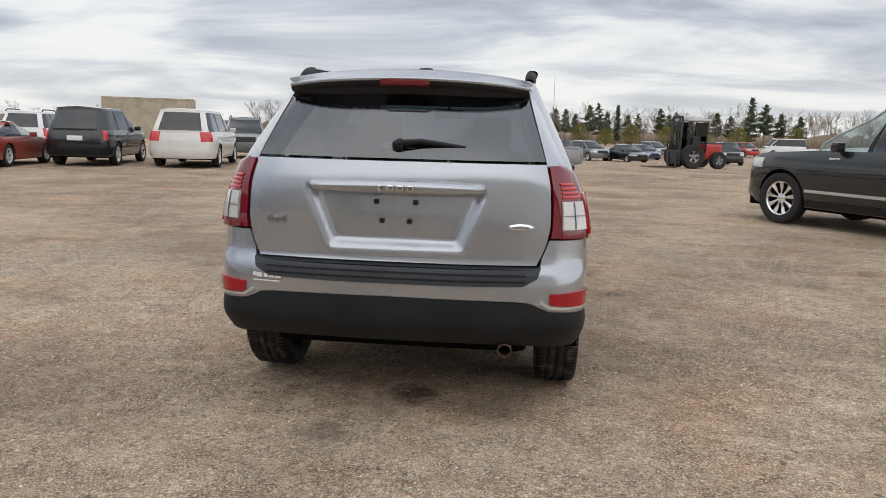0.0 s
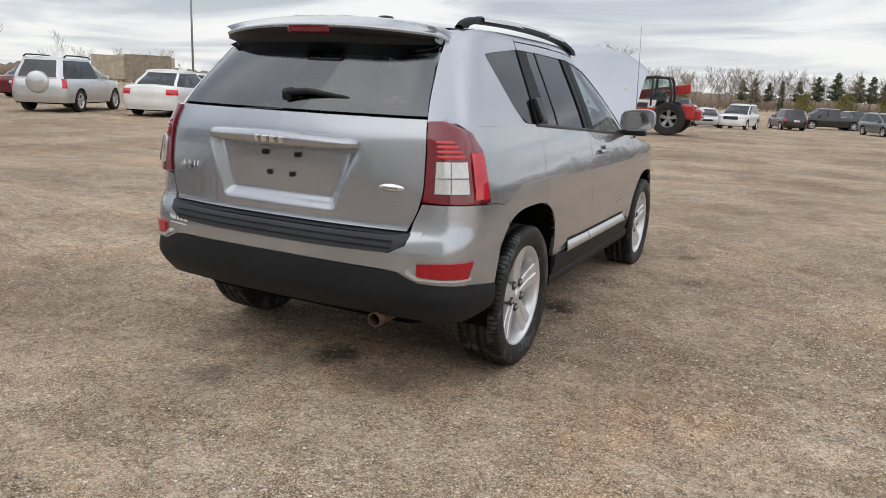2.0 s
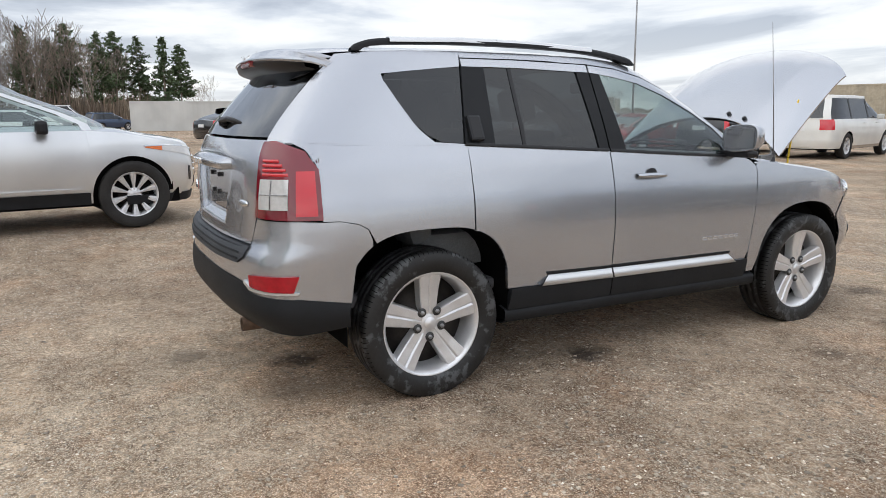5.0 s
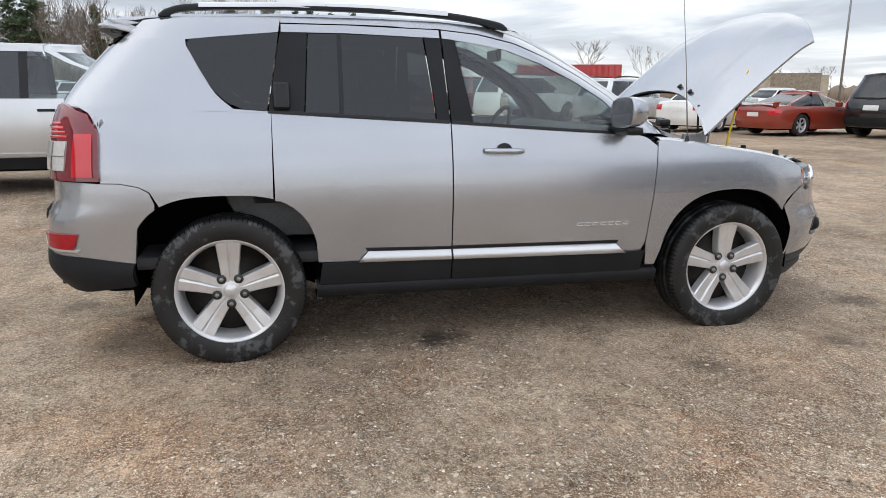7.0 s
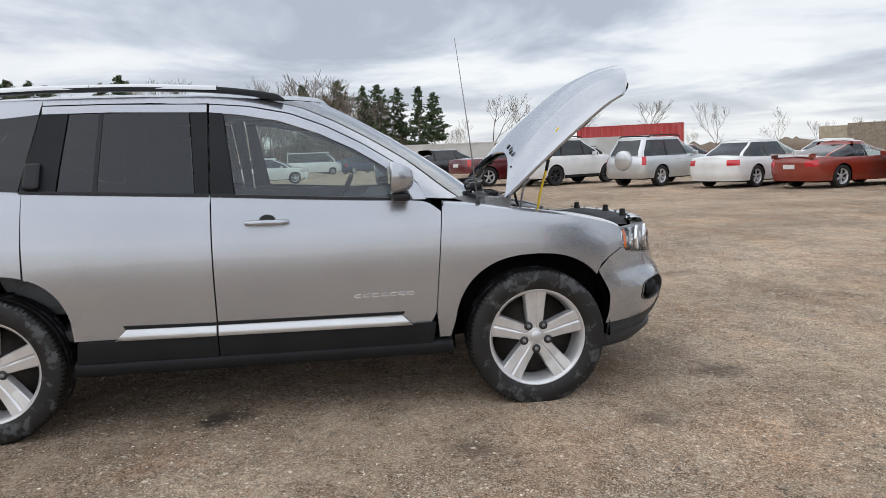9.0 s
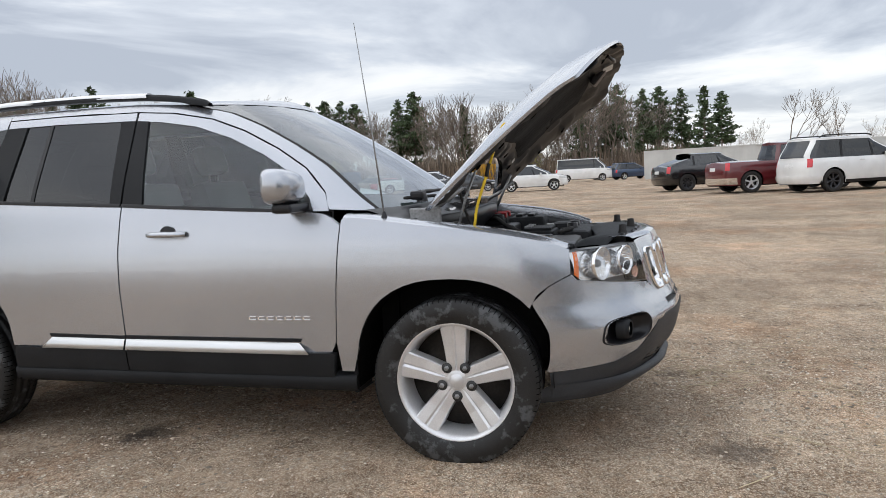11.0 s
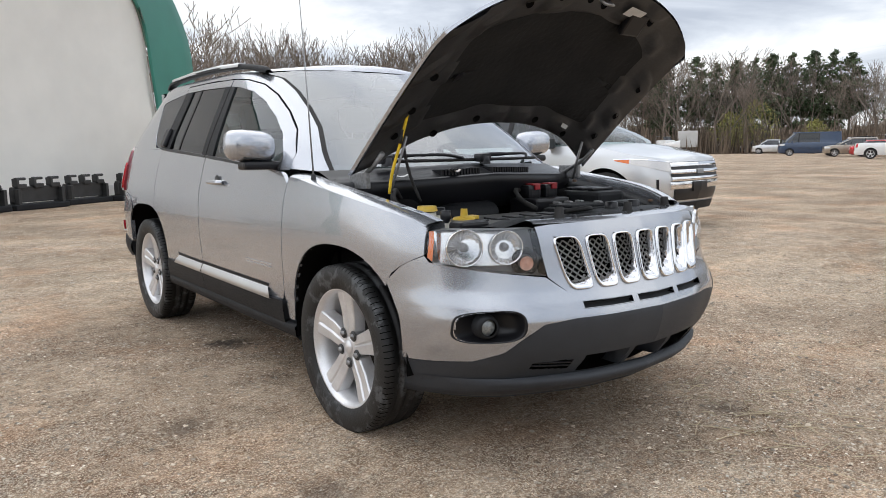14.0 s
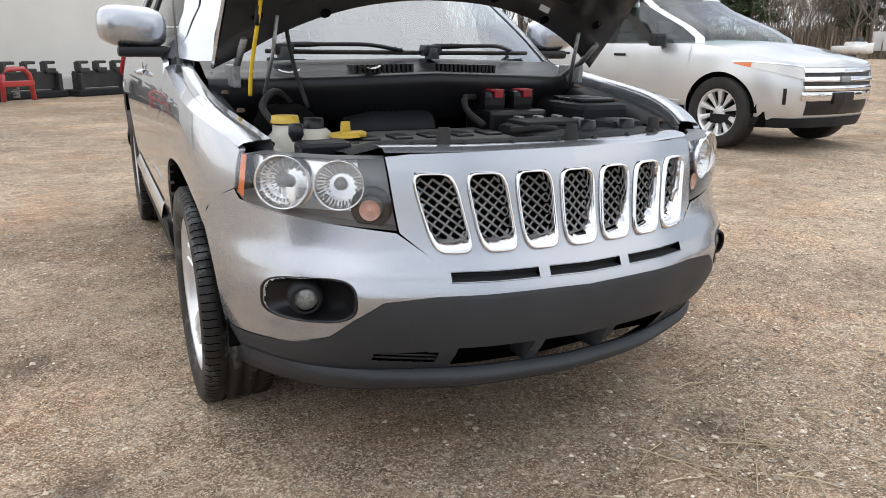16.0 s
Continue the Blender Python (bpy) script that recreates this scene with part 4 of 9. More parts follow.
# ---------------------------------------------------------------- the silver compact SUV with its bonnet up
car = thing("compact_suv", "silver compact SUV with its bonnet propped open on dirt", "suv")
WR, WF, RT = (0.0, 0.348), (2.634, 0.332), 0.352
KX = [(0.1, 0.90), (0.30, 0.945), (0.36, 0.955), (0.47, 0.972), (0.6, 0.982), (0.75, 0.99), (0.9, 0.98), (1.0, 0.956), (1.09, 0.93), (1.15, 0.905), (1.2, 0.885), (1.35, 0.81), (1.5, 0.73), (1.58, 0.69), (1.7, 0.60)]
REAR = [(0.1, 0.2), (0.3, 0.12), (0.4, 0.05), (0.5, 0.0), (0.66, 0.0), (0.72, 0.01), (0.78, 0.04), (1.0, 0.05), (1.12, 0.06), (1.2, 0.085), (1.25, 0.115), (1.4, 0.235), (1.55, 0.37), (1.62, 0.43), (1.8, 0.5)]
REAR_PLAN = [(0, -0.855), (0.3, -0.848), (0.55, -0.82), (0.70, -0.79), (0.80, -0.748), (0.862, -0.675), (0.891, -0.55), (0.90, -0.38), (0.90, 0.0), (0.90, 0.7), (0.90, 1.3)]
S = Shell(REAR_PLAN + [(0.898, 2.0), (0.895, 2.55), (0.885, 2.85), (0.85, 3.03), (0.79, 3.165), (0.70, 3.285), (0.58, 3.372), (0.42, 3.435), (0.25, 3.485), (0, 3.512)], KX, REAR,
          [(0.1, -0.2), (0.24, -0.09), (0.32, -0.035), (0.38, 0.012), (0.45, 0.042), (0.53, 0.056), (0.58, 0.038), (0.65, 0.0), (0.70, -0.015), (0.82, -0.04), (0.87, -0.06), (1.0, -0.12)], (-0.5, 0.55), (2.6, 3.15))
G = Shell(REAR_PLAN + [(0.897, 1.85), (0.87, 2.08), (0.80, 2.23), (0.62, 2.37), (0.35, 2.46), (0, 2.49)], KX, REAR,
          [(0.9, 0.0), (1.03, 0.0), (1.1, -0.08), (1.3, -0.36), (1.5, -0.69), (1.6, -0.88), (1.8, -1.2)], (-0.5, 0.55), (0.6, 1.95))


def both(name, g, material, parent=None, label=""):
    """The part on the right and its mirror image on the left."""
    out = []
    for sgn in (1, -1):
        h = Geo()
        h.v = [Vector((sgn * v.x, v.y, v.z)) for v in g.v]
        h.f, h.mi, h.sm = [f if sgn > 0 else f[::-1] for f in g.f], list(g.mi), list(g.sm)
        out.append(h.part(name, material, parent or car, label))
    return out


def yz(sh, pts):
    return [(sh.sy(y, z), z) for y, z in pts]


def smooth_line(pts, n):
    return [tuple(p) for p in catmull(pts, n)]


def poly(sh, g, line_a, line_b, nz=8, off=0.0, thick=0.02, mi=0, bulge=0.0, k=1):
    """A panel between two lines of (y, z) on the flank, straight across in side view."""

    def dense(line):
        a = np.array(line, float)
        return np.array([a[0]] + [a[i] + (a[i + 1] - a[i]) * t for i in range(len(a) - 1) for t in np.linspace(0, 1, k + 1)[1:]])

    def skin(yz_, o):
        return [Vector(sh.at(sh.sy(y, z), z, o)) for y, z in yz_]

    b, t = dense(line_a), dense(line_b)
    vs = np.linspace(0, 1, nz + 1)
    g.grid([skin(b + (t - b) * v, off + bulge * 4 * v * (1 - v)) for v in vs], mi)
    if thick:
        edge = list(b) + [b[-1] + (t[-1] - b[-1]) * v for v in vs[1:]] + list(t[::-1][1:]) + [b[0] + (t[0] - b[0]) * v for v in vs[::-1][1:]]
        g.grid([skin(edge, off - thick), skin(edge, off)], mi)
    return g


AR, AF = 0.425, 0.415


def arch_r(y0, y1, n=14):
    return arch(WR[0] - 0.005, 0.375, AR, y0, y1, n, 0.430, 3.0)


def arch_f(y0, y1, n=14):
    return arch(WF[0] - 0.01, 0.347, AF, y0, y1, n, 0.420, 2.4)


SILVER = M["silver"]
# --- flank panels
g = Geo()   # rear quarter, from the lamp to the rear door
lo = [(-0.515, 0.872), (-0.44, 0.870), (-0.36, 0.853), (-0.315, 0.828)] + arch_r(-0.28, 0.215, 12)
hi = [(y, 1.186 - 0.02 * (y + 0.5)) for y in np.linspace(-0.545, 0.222, len(lo))]
hi[0] = (-0.52, 1.098)
hi[1] = (-0.545, 1.16)
hi[2] = (-0.50, 1.187)
poly(S, g, lo, hi, 12, 0, 0.02)
poly(S, g, [(-0.512, 1.096), (-0.530, 1.135), (-0.556, 1.172), (-0.60, 1.197), (-0.640, 1.213)], [(-0.50, 1.187), (-0.515, 1.190), (-0.535, 1.196), (-0.58, 1.208), (-0.625, 1.222)], 3, 0, 0, 0, 0, 2)
both("rear_quarter_panel", g, SILVER)
g = Geo()   # rear door
lo = [(0.224, 0.775)] + [(y, z) for y, z in arch_r(0.245, 0.405, 8)] + [(0.412, 0.472), (0.60, 0.470), (0.85, 0.464), (1.0615, 0.459)]
hi = [(y, 1.176 - 0.0605 * (y - 0.22)) for y in np.r_[np.linspace(0.224, 0.50, 9), np.linspace(0.50, 1.0655, 6)[1:]]]
hi = hi[: len(lo)]
poly(S, g, lo, hi, 14, 0, 0.02)
rear_doors = both("rear_door", g, SILVER)
g = Geo()   # front door
lo = smooth_line([(1.068, 0.459), (1.5, 0.452), (1.9, 0.446), (2.06, 0.444), (2.095, 0.455), (2.12, 0.5)], 4)
hi = smooth_line([(1.072, 1.122), (1.5, 1.095), (1.85, 1.070), (2.02, 1.058), (2.10, 1.045), (2.165, 1.0)], 4)
poly(S, g, lo, hi, 14, 0, 0.02)
front_doors = both("front_door", g, SILVER)
g = Geo()   # front wing
lo = [(2.1245, 0.5), (2.135, 0.37), (2.19, 0.37)] + arch_f(2.215, 2.955, 16) + [(2.985, 0.692), (3.03, 0.724), (3.075, 0.748), (3.115, 0.766)]
top = smooth_line([(2.170, 1.0), (2.185, 1.030), (2.3, 1.02), (2.45, 0.997), (2.8, 0.948), (3.0, 0.905), (3.08, 0.878), (3.112, 0.862)], 3)
top = [tuple(p) for p in np.stack([np.interp(np.linspace(0, 1, len(lo)), np.linspace(0, 1, len(top)), np.array(top)[:, i]) for i in (0, 1)], 1)]
poly(S, g, lo, top, 12, 0, 0.02)
# its top turned in to the bonnet gap
rows = []
for y, z in smooth_line([(2.18, 1.03), (2.3, 1.02), (2.45, 0.997), (2.8, 0.948), (3.0, 0.905), (3.105, 0.868)], 4):
    e = Vector(S.at(S.sy(y, z), z))
    rows.append([e + Vector((-d, 0, h)) for d, h in ((0, 0), (0.015, 0.008), (0.05, 0.014), (0.085, 0.016), (0.09, 0.0), (0.09, -0.05))])
g.grid(rows, 0, None, True)
both("front_wing", g, SILVER)

# --- lower door mouldings and sills
g = Geo()
poly(S, g, [(0.415, 0.362), (0.7, 0.360), (1.06, 0.356)], [(0.43, 0.468), (0.7, 0.466), (1.062, 0.458)], 4, 0.012, 0.03, 0, 0.004, 4)
both("rear_door_cladding", g, M["plastic"])
g = Geo()
poly(S, g, [(1.068, 0.356), (1.6, 0.350), (2.1, 0.345)], [(1.068, 0.458), (1.6, 0.450), (2.115, 0.452)], 4, 0.012, 0.03, 0, 0.004, 4)
both("front_door_cladding", g, M["plastic"])
for nm, y0_, y1_, za, zb_, ins in (("rear_door_strip", 0.60, 1.060, 0.468, 0.461, 0.05), ("front_door_strip", 1.07, 2.00, 0.461, 0.448, -0.05)):
    g = Geo()
    rows = []
    for q in np.linspace(0, 1, 12):
        y, z = y0_ + (y1_ - y0_) * q, za + (zb_ - za) * q
        yt = y + (ins * (1 - q) * (ins > 0) + ins * q * (ins < 0))
        rows.append([Vector(S.at(S.sy(yy, zz), zz, o)) for yy, zz, o in ((y, z - 0.004, 0.004), (y, z, 0.026), (y + (yt - y) * 0.5, z + 0.024, 0.015), (yt, z + 0.047, 0.004), (yt, z + 0.048, -0.01))])
    g.grid(rows, 0, None, True)
    both(nm, g, M["silver2"], None, "bright silver moulding strip")
# shadow of the groove above the strips, drawn as a flat black line
g = Geo()
for y0, y1, z0_ in ((0.645, 1.058, 0.517), (1.07, 1.955, 0.509)):
    poly(S, g, [(y0, z0_), (y1, z0_ - 0.009)], [(y0 - 0.01, z0_ + 0.017), (y1 + 0.01, z0_ + 0.006)], 2, 0.002, 0, 0, 0, 6)
both("strip_shadow_groove", g, M["plastic"])
g = Geo()
rows = []
for y in np.linspace(0.40, 2.2, 12):
    z = 0.365 - 0.008 * (y - 0.4)
    e = Vector(S.at(S.sy(y, z), z))
    rows.append([e + Vector(q) for q in ((-0.05, 0, 0.01), (0.0, 0, 0.0), (0.012, 0, -0.012), (0.006, 0, -0.058), (-0.03, 0, -0.078), (-0.2, 0, -0.085))])
g.grid(rows, 0, None, True)
both("sill", g, M["plastic"])
for bx in ((0.66, 0.84, -0.45, -0.42, 0.385, 0.49), (0.68, 0.84, 2.175, 2.20, 0.27, 0.42)):
    both("arch_flap", Geo().box(*bx, 0.008), M["plastic"])

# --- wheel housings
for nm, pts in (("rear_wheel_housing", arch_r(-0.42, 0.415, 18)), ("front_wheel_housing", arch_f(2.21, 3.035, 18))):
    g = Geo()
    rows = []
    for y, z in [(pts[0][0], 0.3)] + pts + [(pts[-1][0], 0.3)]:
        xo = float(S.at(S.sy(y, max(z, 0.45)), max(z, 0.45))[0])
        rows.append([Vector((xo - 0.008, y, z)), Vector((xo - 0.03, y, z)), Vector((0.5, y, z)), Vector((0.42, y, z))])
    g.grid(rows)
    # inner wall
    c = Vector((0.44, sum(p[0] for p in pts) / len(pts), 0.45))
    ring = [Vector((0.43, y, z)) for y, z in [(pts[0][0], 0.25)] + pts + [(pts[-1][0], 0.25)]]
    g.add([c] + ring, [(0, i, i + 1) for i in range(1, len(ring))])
    # shade under the arches comes from the near-black colour
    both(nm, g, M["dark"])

# --- greenhouse: pillars, roof sides
glass_edge = [(0.668, 1.20), (0.655, 1.25), (0.635, 1.32), (0.612, 1.40), (0.592, 1.47), (0.586, 1.50)]
g = Geo()
a_ = [(float(G.sx(x, z)), z) for x, z in glass_edge]
b_ = yz(G, [(0.06, 1.186), (-0.015, 1.25), (-0.06, 1.32), (-0.105, 1.40), (-0.142, 1.47), (-0.145, 1.50)])
G.patch(g, a_, b_, 2, 16, 0, 0.015)
G.patch(g, [(a_[0][0], 1.20), (G.sy(-0.50, 1.187), 1.187), (G.sy(-0.2, 1.18), 1.18), (G.sy(0.06, 1.176), 1.176), (G.sy(0.22, 1.172), 1.172)],
        [(a_[0][0], 1.205), (G.sy(-0.45, 1.2), 1.2), (G.sy(-0.2, 1.195), 1.195), (G.sy(0.06, 1.188), 1.188), (G.sy(0.22, 1.176), 1.176)], 3, 2)
lo = [(float(G.sx(0.586, 1.50)), 1.50)] + yz(G, [(-0.145, 1.498), (-0.02, 1.512), (0.12, 1.526), (0.272, 1.540)])
hi = [(float(G.sx(0.562, 1.585)), 1.585)] + yz(G, [(-0.12, 1.603), (0.0, 1.608), (0.13, 1.612), (0.285, 1.614)])
G.patch(g, lo, hi, 3, 6)
both("rear_pillar", g, SILVER)
door_top = [(0.285, 1.578), (0.6, 1.578), (1.05, 1.566), (1.25, 1.548), (1.45, 1.507), (1.62, 1.440), (1.80, 1.345), (1.95, 1.248), (2.065, 1.135), (2.10, 1.06)]
win_top = [(0.285, 1.541), (0.6, 1.541), (1.05, 1.527), (1.20, 1.508), (1.38, 1.470), (1.56, 1.400), (1.735, 1.312), (1.88, 1.222), (1.985, 1.115), (2.015, 1.062)]
win_top = [(a[0] + (b[0] - a[0]) * q, a[1] + (b[1] - a[1]) * q) for a, b, q in zip(win_top, door_top, (0, 0, 0, 0.05, 0.15, 0.25, 0.3, 0.3, 0.25, 0.2))]
screen_edge = [(0.285, 1.614), (0.6, 1.615), (1.05, 1.608), (1.30, 1.590), (1.515, 1.545), (1.70, 1.470), (1.89, 1.370), (2.06, 1.265), (2.205, 1.150), (2.32, 1.045)]
screen_edge = [(b[0] + (a[0] - b[0]) * q, b[1] + (a[1] - b[1]) * q) for a, b, q in zip(door_top, screen_edge, (0, 0, 0, 0, 0.12, 0.26, 0.34, 0.36, 0.32, 0.16))]
g = Geo()
k_split = 3
poly(G, g, win_top[:k_split], door_top[:k_split], 3, 0.001, 0.012, 0, 0, 5)
both("rear_door_frame", g, SILVER)
g = Geo()
poly(G, g, [(1.062, 1.526)] + win_top[3:], [(1.062, 1.565)] + door_top[3:], 3, 0.001, 0.012, 0, 0, 5)
both("front_door_frame", g, SILVER)
pillar_edge = [(a[0] + (b[0] - a[0]) * q, a[1] + (b[1] - a[1]) * q) for a, b, q in zip(door_top, screen_edge, (1, 1, 1, 0.98, 0.965, 0.95, 0.94, 0.94, 0.95, 0.98))]
g = Geo()
G.patch(g, yz(G, [(y, z + 0.006) for y, z in door_top]), yz(G, pillar_edge), 5, 5, 0, 0.01)
both("roof_side_and_screen_pillar", g, SILVER)
g = Geo()   # black door seam behind the gaps
G.patch(g, yz(G, [(y, z - 0.01) for y, z in door_top]), yz(G, [(y, z + 0.016) for y, z in door_top]), 5, 2, -0.006)
both("door_seal", g, M["dark"])

# --- glass and black pillar covers
q_lo = [(-0.140, 1.478), (-0.112, 1.41), (-0.072, 1.34), (-0.025, 1.268), (0.03, 1.218), (0.09, 1.190), (0.15, 1.183), (0.205, 1.180)]
q_hi = [(-0.128, 1.496), (-0.09, 1.502), (-0.04, 1.509), (0.02, 1.516), (0.08, 1.522), (0.14, 1.527), (0.20, 1.532), (0.272, 1.536)]
g = Geo()
poly(G, g, q_lo, q_hi, 8, -0.002, 0.004, 0, 0, 2)
both("quarter_window", g, M["glass_dark"])
g = Geo()
poly(G, g, [(0.212, 1.176), (0.30, 1.172), (0.372, 1.169)], [(0.280, 1.540), (0.34, 1.541), (0.405, 1.541)], 6, 0.004, 0.02)
both("rear_pillar_cover", g, M["plastic"])
g = Geo()
poly(G, g, [(0.378, 1.168), (0.535, 1.158)], [(0.410, 1.536), (0.545, 1.536)], 5, -0.004, 0.004, 0, 0, 3)
both("rear_door_quarter_glass", g, M["glass_dark"])
g = Geo()
poly(G, g, [(0.535, 1.158), (0.555, 1.157)], [(0.545, 1.538), (0.565, 1.538)], 5, 0.0, 0.01)
both("glass_divider", g, M["plastic2"])
g = Geo()
poly(G, g, [(0.556, 1.157), (0.78, 1.144), (0.995, 1.132)], [(0.566, 1.536), (0.78, 1.534), (0.965, 1.528)], 6, -0.004, 0.004, 0, 0, 3)
both("rear_door_glass", g, M["glass_dark"])
g = Geo()
poly(G, g, [(1.002, 1.130), (1.062, 1.127)], [(0.972, 1.530), (1.052, 1.527)], 6, 0.004, 0.02)
both("rear_door_post_cover", g, M["plastic"])
g = Geo()
poly(G, g, [(1.072, 1.126), (1.18, 1.119)], [(1.062, 1.526), (1.125, 1.520)], 6, 0.004, 0.02)
both("front_door_post_cover", g, M["plastic"])
g = Geo()
poly(G, g, [(1.186, 1.118), (1.34, 1.108), (1.48, 1.099), (1.62, 1.090), (1.76, 1.081), (1.88, 1.074), (1.98, 1.067), (2.022, 1.064)],
     [(1.131, 1.516), (1.22, 1.505)] + [(y - 0.002, z - 0.003) for y, z in win_top[4:9]] + [(2.026, 1.071)], 8, -0.004, 0.004, 0, 0, 3)
both("front_door_glass", g, M["glass_clear"])
g = Geo()   # belt mouldings
poly(G, g, [(0.21, 1.172), (0.6, 1.148), (1.062, 1.121)], [(0.215, 1.184), (0.6, 1.162), (1.062, 1.134)], 2, 0.008, 0.02, 0, 0.002, 6)
poly(G, g, [(1.072, 1.120), (1.6, 1.084), (2.03, 1.056)], [(1.072, 1.133), (1.6, 1.097), (2.02, 1.070)], 2, 0.008, 0.02, 0, 0.002, 6)
both("belt_moulding", g, M["plastic2"])
g = Geo()   # screen
mid = [(G.s1, z) for _, z in screen_edge[3:]]
G.patch(g, yz(G, screen_edge[3:]), mid, 3, 16, -0.006)
g.mirror().part("windscreen", M["glass_wind"], car)
g = Geo()
G.patch(g, yz(G, pillar_edge[3:]), [(G.sy(y, z) + 0.018, z) for y, z in screen_edge[3:]], 3, 3, -0.003)
both("windscreen_border", g, M["rubber"])
g = Geo()   # rear glass
e_ = [(float(G.sx(x, z)), z) for x, z in [(0.660, 1.222), (0.645, 1.27), (0.622, 1.35), (0.600, 1.42), (0.578, 1.50), (0.566, 1.555)]]
G.patch(g, [(G.s0, z) for _, z in e_], e_, 2, 18, -0.003, 0)
g.mirror().part("rear_window", M["glass_rear"], car)

# --- roof
g = Geo()
rows = []
for t in np.linspace(0, 1, 26):
    ye, yc = -0.455 + t * (1.30 + 0.455), -0.505 + t * (1.58 + 0.505)
    ze = float(np.interp(ye, [-0.455, -0.12, 0.285, 0.6, 1.05, 1.30], [1.588, 1.603, 1.614, 1.615, 1.608, 1.590]))
    zc = 1.600 + 0.065 * math.sin(math.pi * (0.16 + 0.70 * t))
    ex = float(G.at(G.sy(ye, ze), ze)[0]) if t > 0.02 else 0.562
    rows.append([Vector((ex * q, ye + (yc - ye) * (1 - q * q), ze + (zc - ze) * (1 - q ** 2.4))) for q in (1, 0.98, 0.94, 0.86, 0.7, 0.5, 0.25, 0)])
for d_, zz in ((0.35, 0.006), (0.7, 0.006), (1.0, 0.0)):   # front edge down to the screen
    last = rows[25]
    tip = [Vector(G.at(G.sx(last[0].x * q, 1.588, True), 1.588)) for q in (1, 0.98, 0.94, 0.86, 0.7, 0.5, 0.25, 0)]
    rows.append([a.lerp(b, d_) + Vector((0, 0, zz * (0 if i < 3 else 1))) for i, (a, b) in enumerate(zip(last, tip))])
g.grid(rows, 0, None, True)
g.mirror().part("roof", SILVER, car)
g = Geo()
for sgn in (1, -1):
    pts = [(0.575, -0.26, 1.606), (0.578, -0.22, 1.632), (0.585, -0.10, 1.655), (0.592, 0.3, 1.668), (0.594, 0.75, 1.665), (0.588, 1.10, 1.648), (0.578, 1.36, 1.612), (0.574, 1.42, 1.585)]
    g2 = Geo()
    pp = smooth_line(pts, 5)
    rows = []
    for i, (x, y, z) in enumerate(pp):
        t = i / (len(pp) - 1)
        w_ = 0.026 - 0.006 * abs(t - 0.5)
        low_z = float(np.interp(y, [-0.26, 0.3, 0.75, 1.3, 1.42], [1.60, 1.612, 1.612, 1.592, 1.575]))
        foot = 1.0 if (t < 0.17 or t > 0.80) else 0.0
        zb_ = low_z if foot else z - 0.024
        rows.append([Vector((sgn * (x + a), y, zz)) for a, zz in ((w_, zb_), (w_, z - 0.006), (w_ * 0.5, z + 0.006), (-w_ * 0.5, z + 0.006), (-w_, z - 0.006), (-w_, zb_), (w_, zb_))])
    g2.grid(rows, 0, None, sgn < 0)
    g2.part("roof_rail", M["plastic"], car, "black roof rail")
    for ya, yb in ((-0.08, 0.5), (0.503, 1.10)):
        g3 = Geo()
        rows = []
        for q in np.linspace(0, 1, 10):
            y = ya + (yb - ya) * q
            z = float(np.interp(y, [p[1] for p in pts], [p[2] for p in pts]))
            rows.append([Vector((sgn * (0.590 + a), y, z + h)) for a, h in ((0.029, -0.012), (0.028, 0.002), (0.014, 0.012), (-0.014, 0.012), (-0.028, 0.002))])
        g3.grid(rows, 0, None, sgn < 0)
        g3.part("rail_inlay", M["silver2"], car)
g = Geo()
g.lathe([(0.0, 0.028), (0.035, 0.024), (0.05, 0.0)], 16, "z", 0, pose(0.02, 0.02, 1.655))
g.part("roof_aerial", M["plastic2"], car, "small black roof aerial dome")

# --- rear spoiler
g = Geo()
rows = []
for x in np.linspace(0, 0.575, 16):
    q = x / 0.575
    yb = -0.598 + 0.115 * q ** 3.2
    zb_ = 1.578 - 0.03 * q ** 2
    rf_y, rf_z = -0.501 + 0.05 * q * q, 1.589 + 0.043 * (1 - q ** 2.4)
    rows.append([Vector((x, rf_y + 0.01, rf_z)), Vector((x, rf_y - 0.035, rf_z - 0.006)), Vector((x, yb + 0.03, zb_ + 0.020)), Vector((x, yb + 0.008, zb_ + 0.013)), Vector((x, yb, zb_ + 0.004)), Vector((x, yb + 0.008, zb_ - 0.004))])
g.grid(rows)
g.grid([rows[-1], [p + Vector((0.012, 0.03, -0.004)) for p in rows[-1]], [Vector((0.592, p.y + 0.10, p.z - 0.02)) for p in rows[-1]]])
g.mirror().part("rear_spoiler", SILVER, car)
g = Geo()
rows = []
for x in np.linspace(0, 0.574, 16):
    q = x / 0.575
    yb = -0.598 + 0.115 * q ** 3.2
    zb_ = 1.578 - 0.03 * q ** 2
    dep = 0.065 * (1 - q ** 4) + 0.01
    rows.append([Vector((x, yb + 0.008, zb_ - 0.004)), Vector((x, yb + 0.012, zb_ - 0.022)), Vector((x, yb + 0.09, zb_ - 0.035 - dep * 0.4)), Vector((x, -0.555 + 0.07 * q * q + (0.02 if q > 0.9 else 0), zb_ - 0.04 - dep)), Vector((x, -0.44 + 0.05 * q, zb_ - 0.02))])
g.grid(rows)
g.mirror().part("spoiler_underside", M["plastic2"], car)
g = Geo()
rows = []
for x in np.linspace(-0.115, 0.115, 12):
    rows.append([Vector((x, -0.603 + 0.012 * (abs(x) > 0.108) + (0.012 if z < 1.555 else 0), z)) for z in (1.548, 1.556, 1.572, 1.577)])
g.grid(rows, 0, None, True)
g.part("third_brake_light", M["darklens"], car, "dark red high brake light")

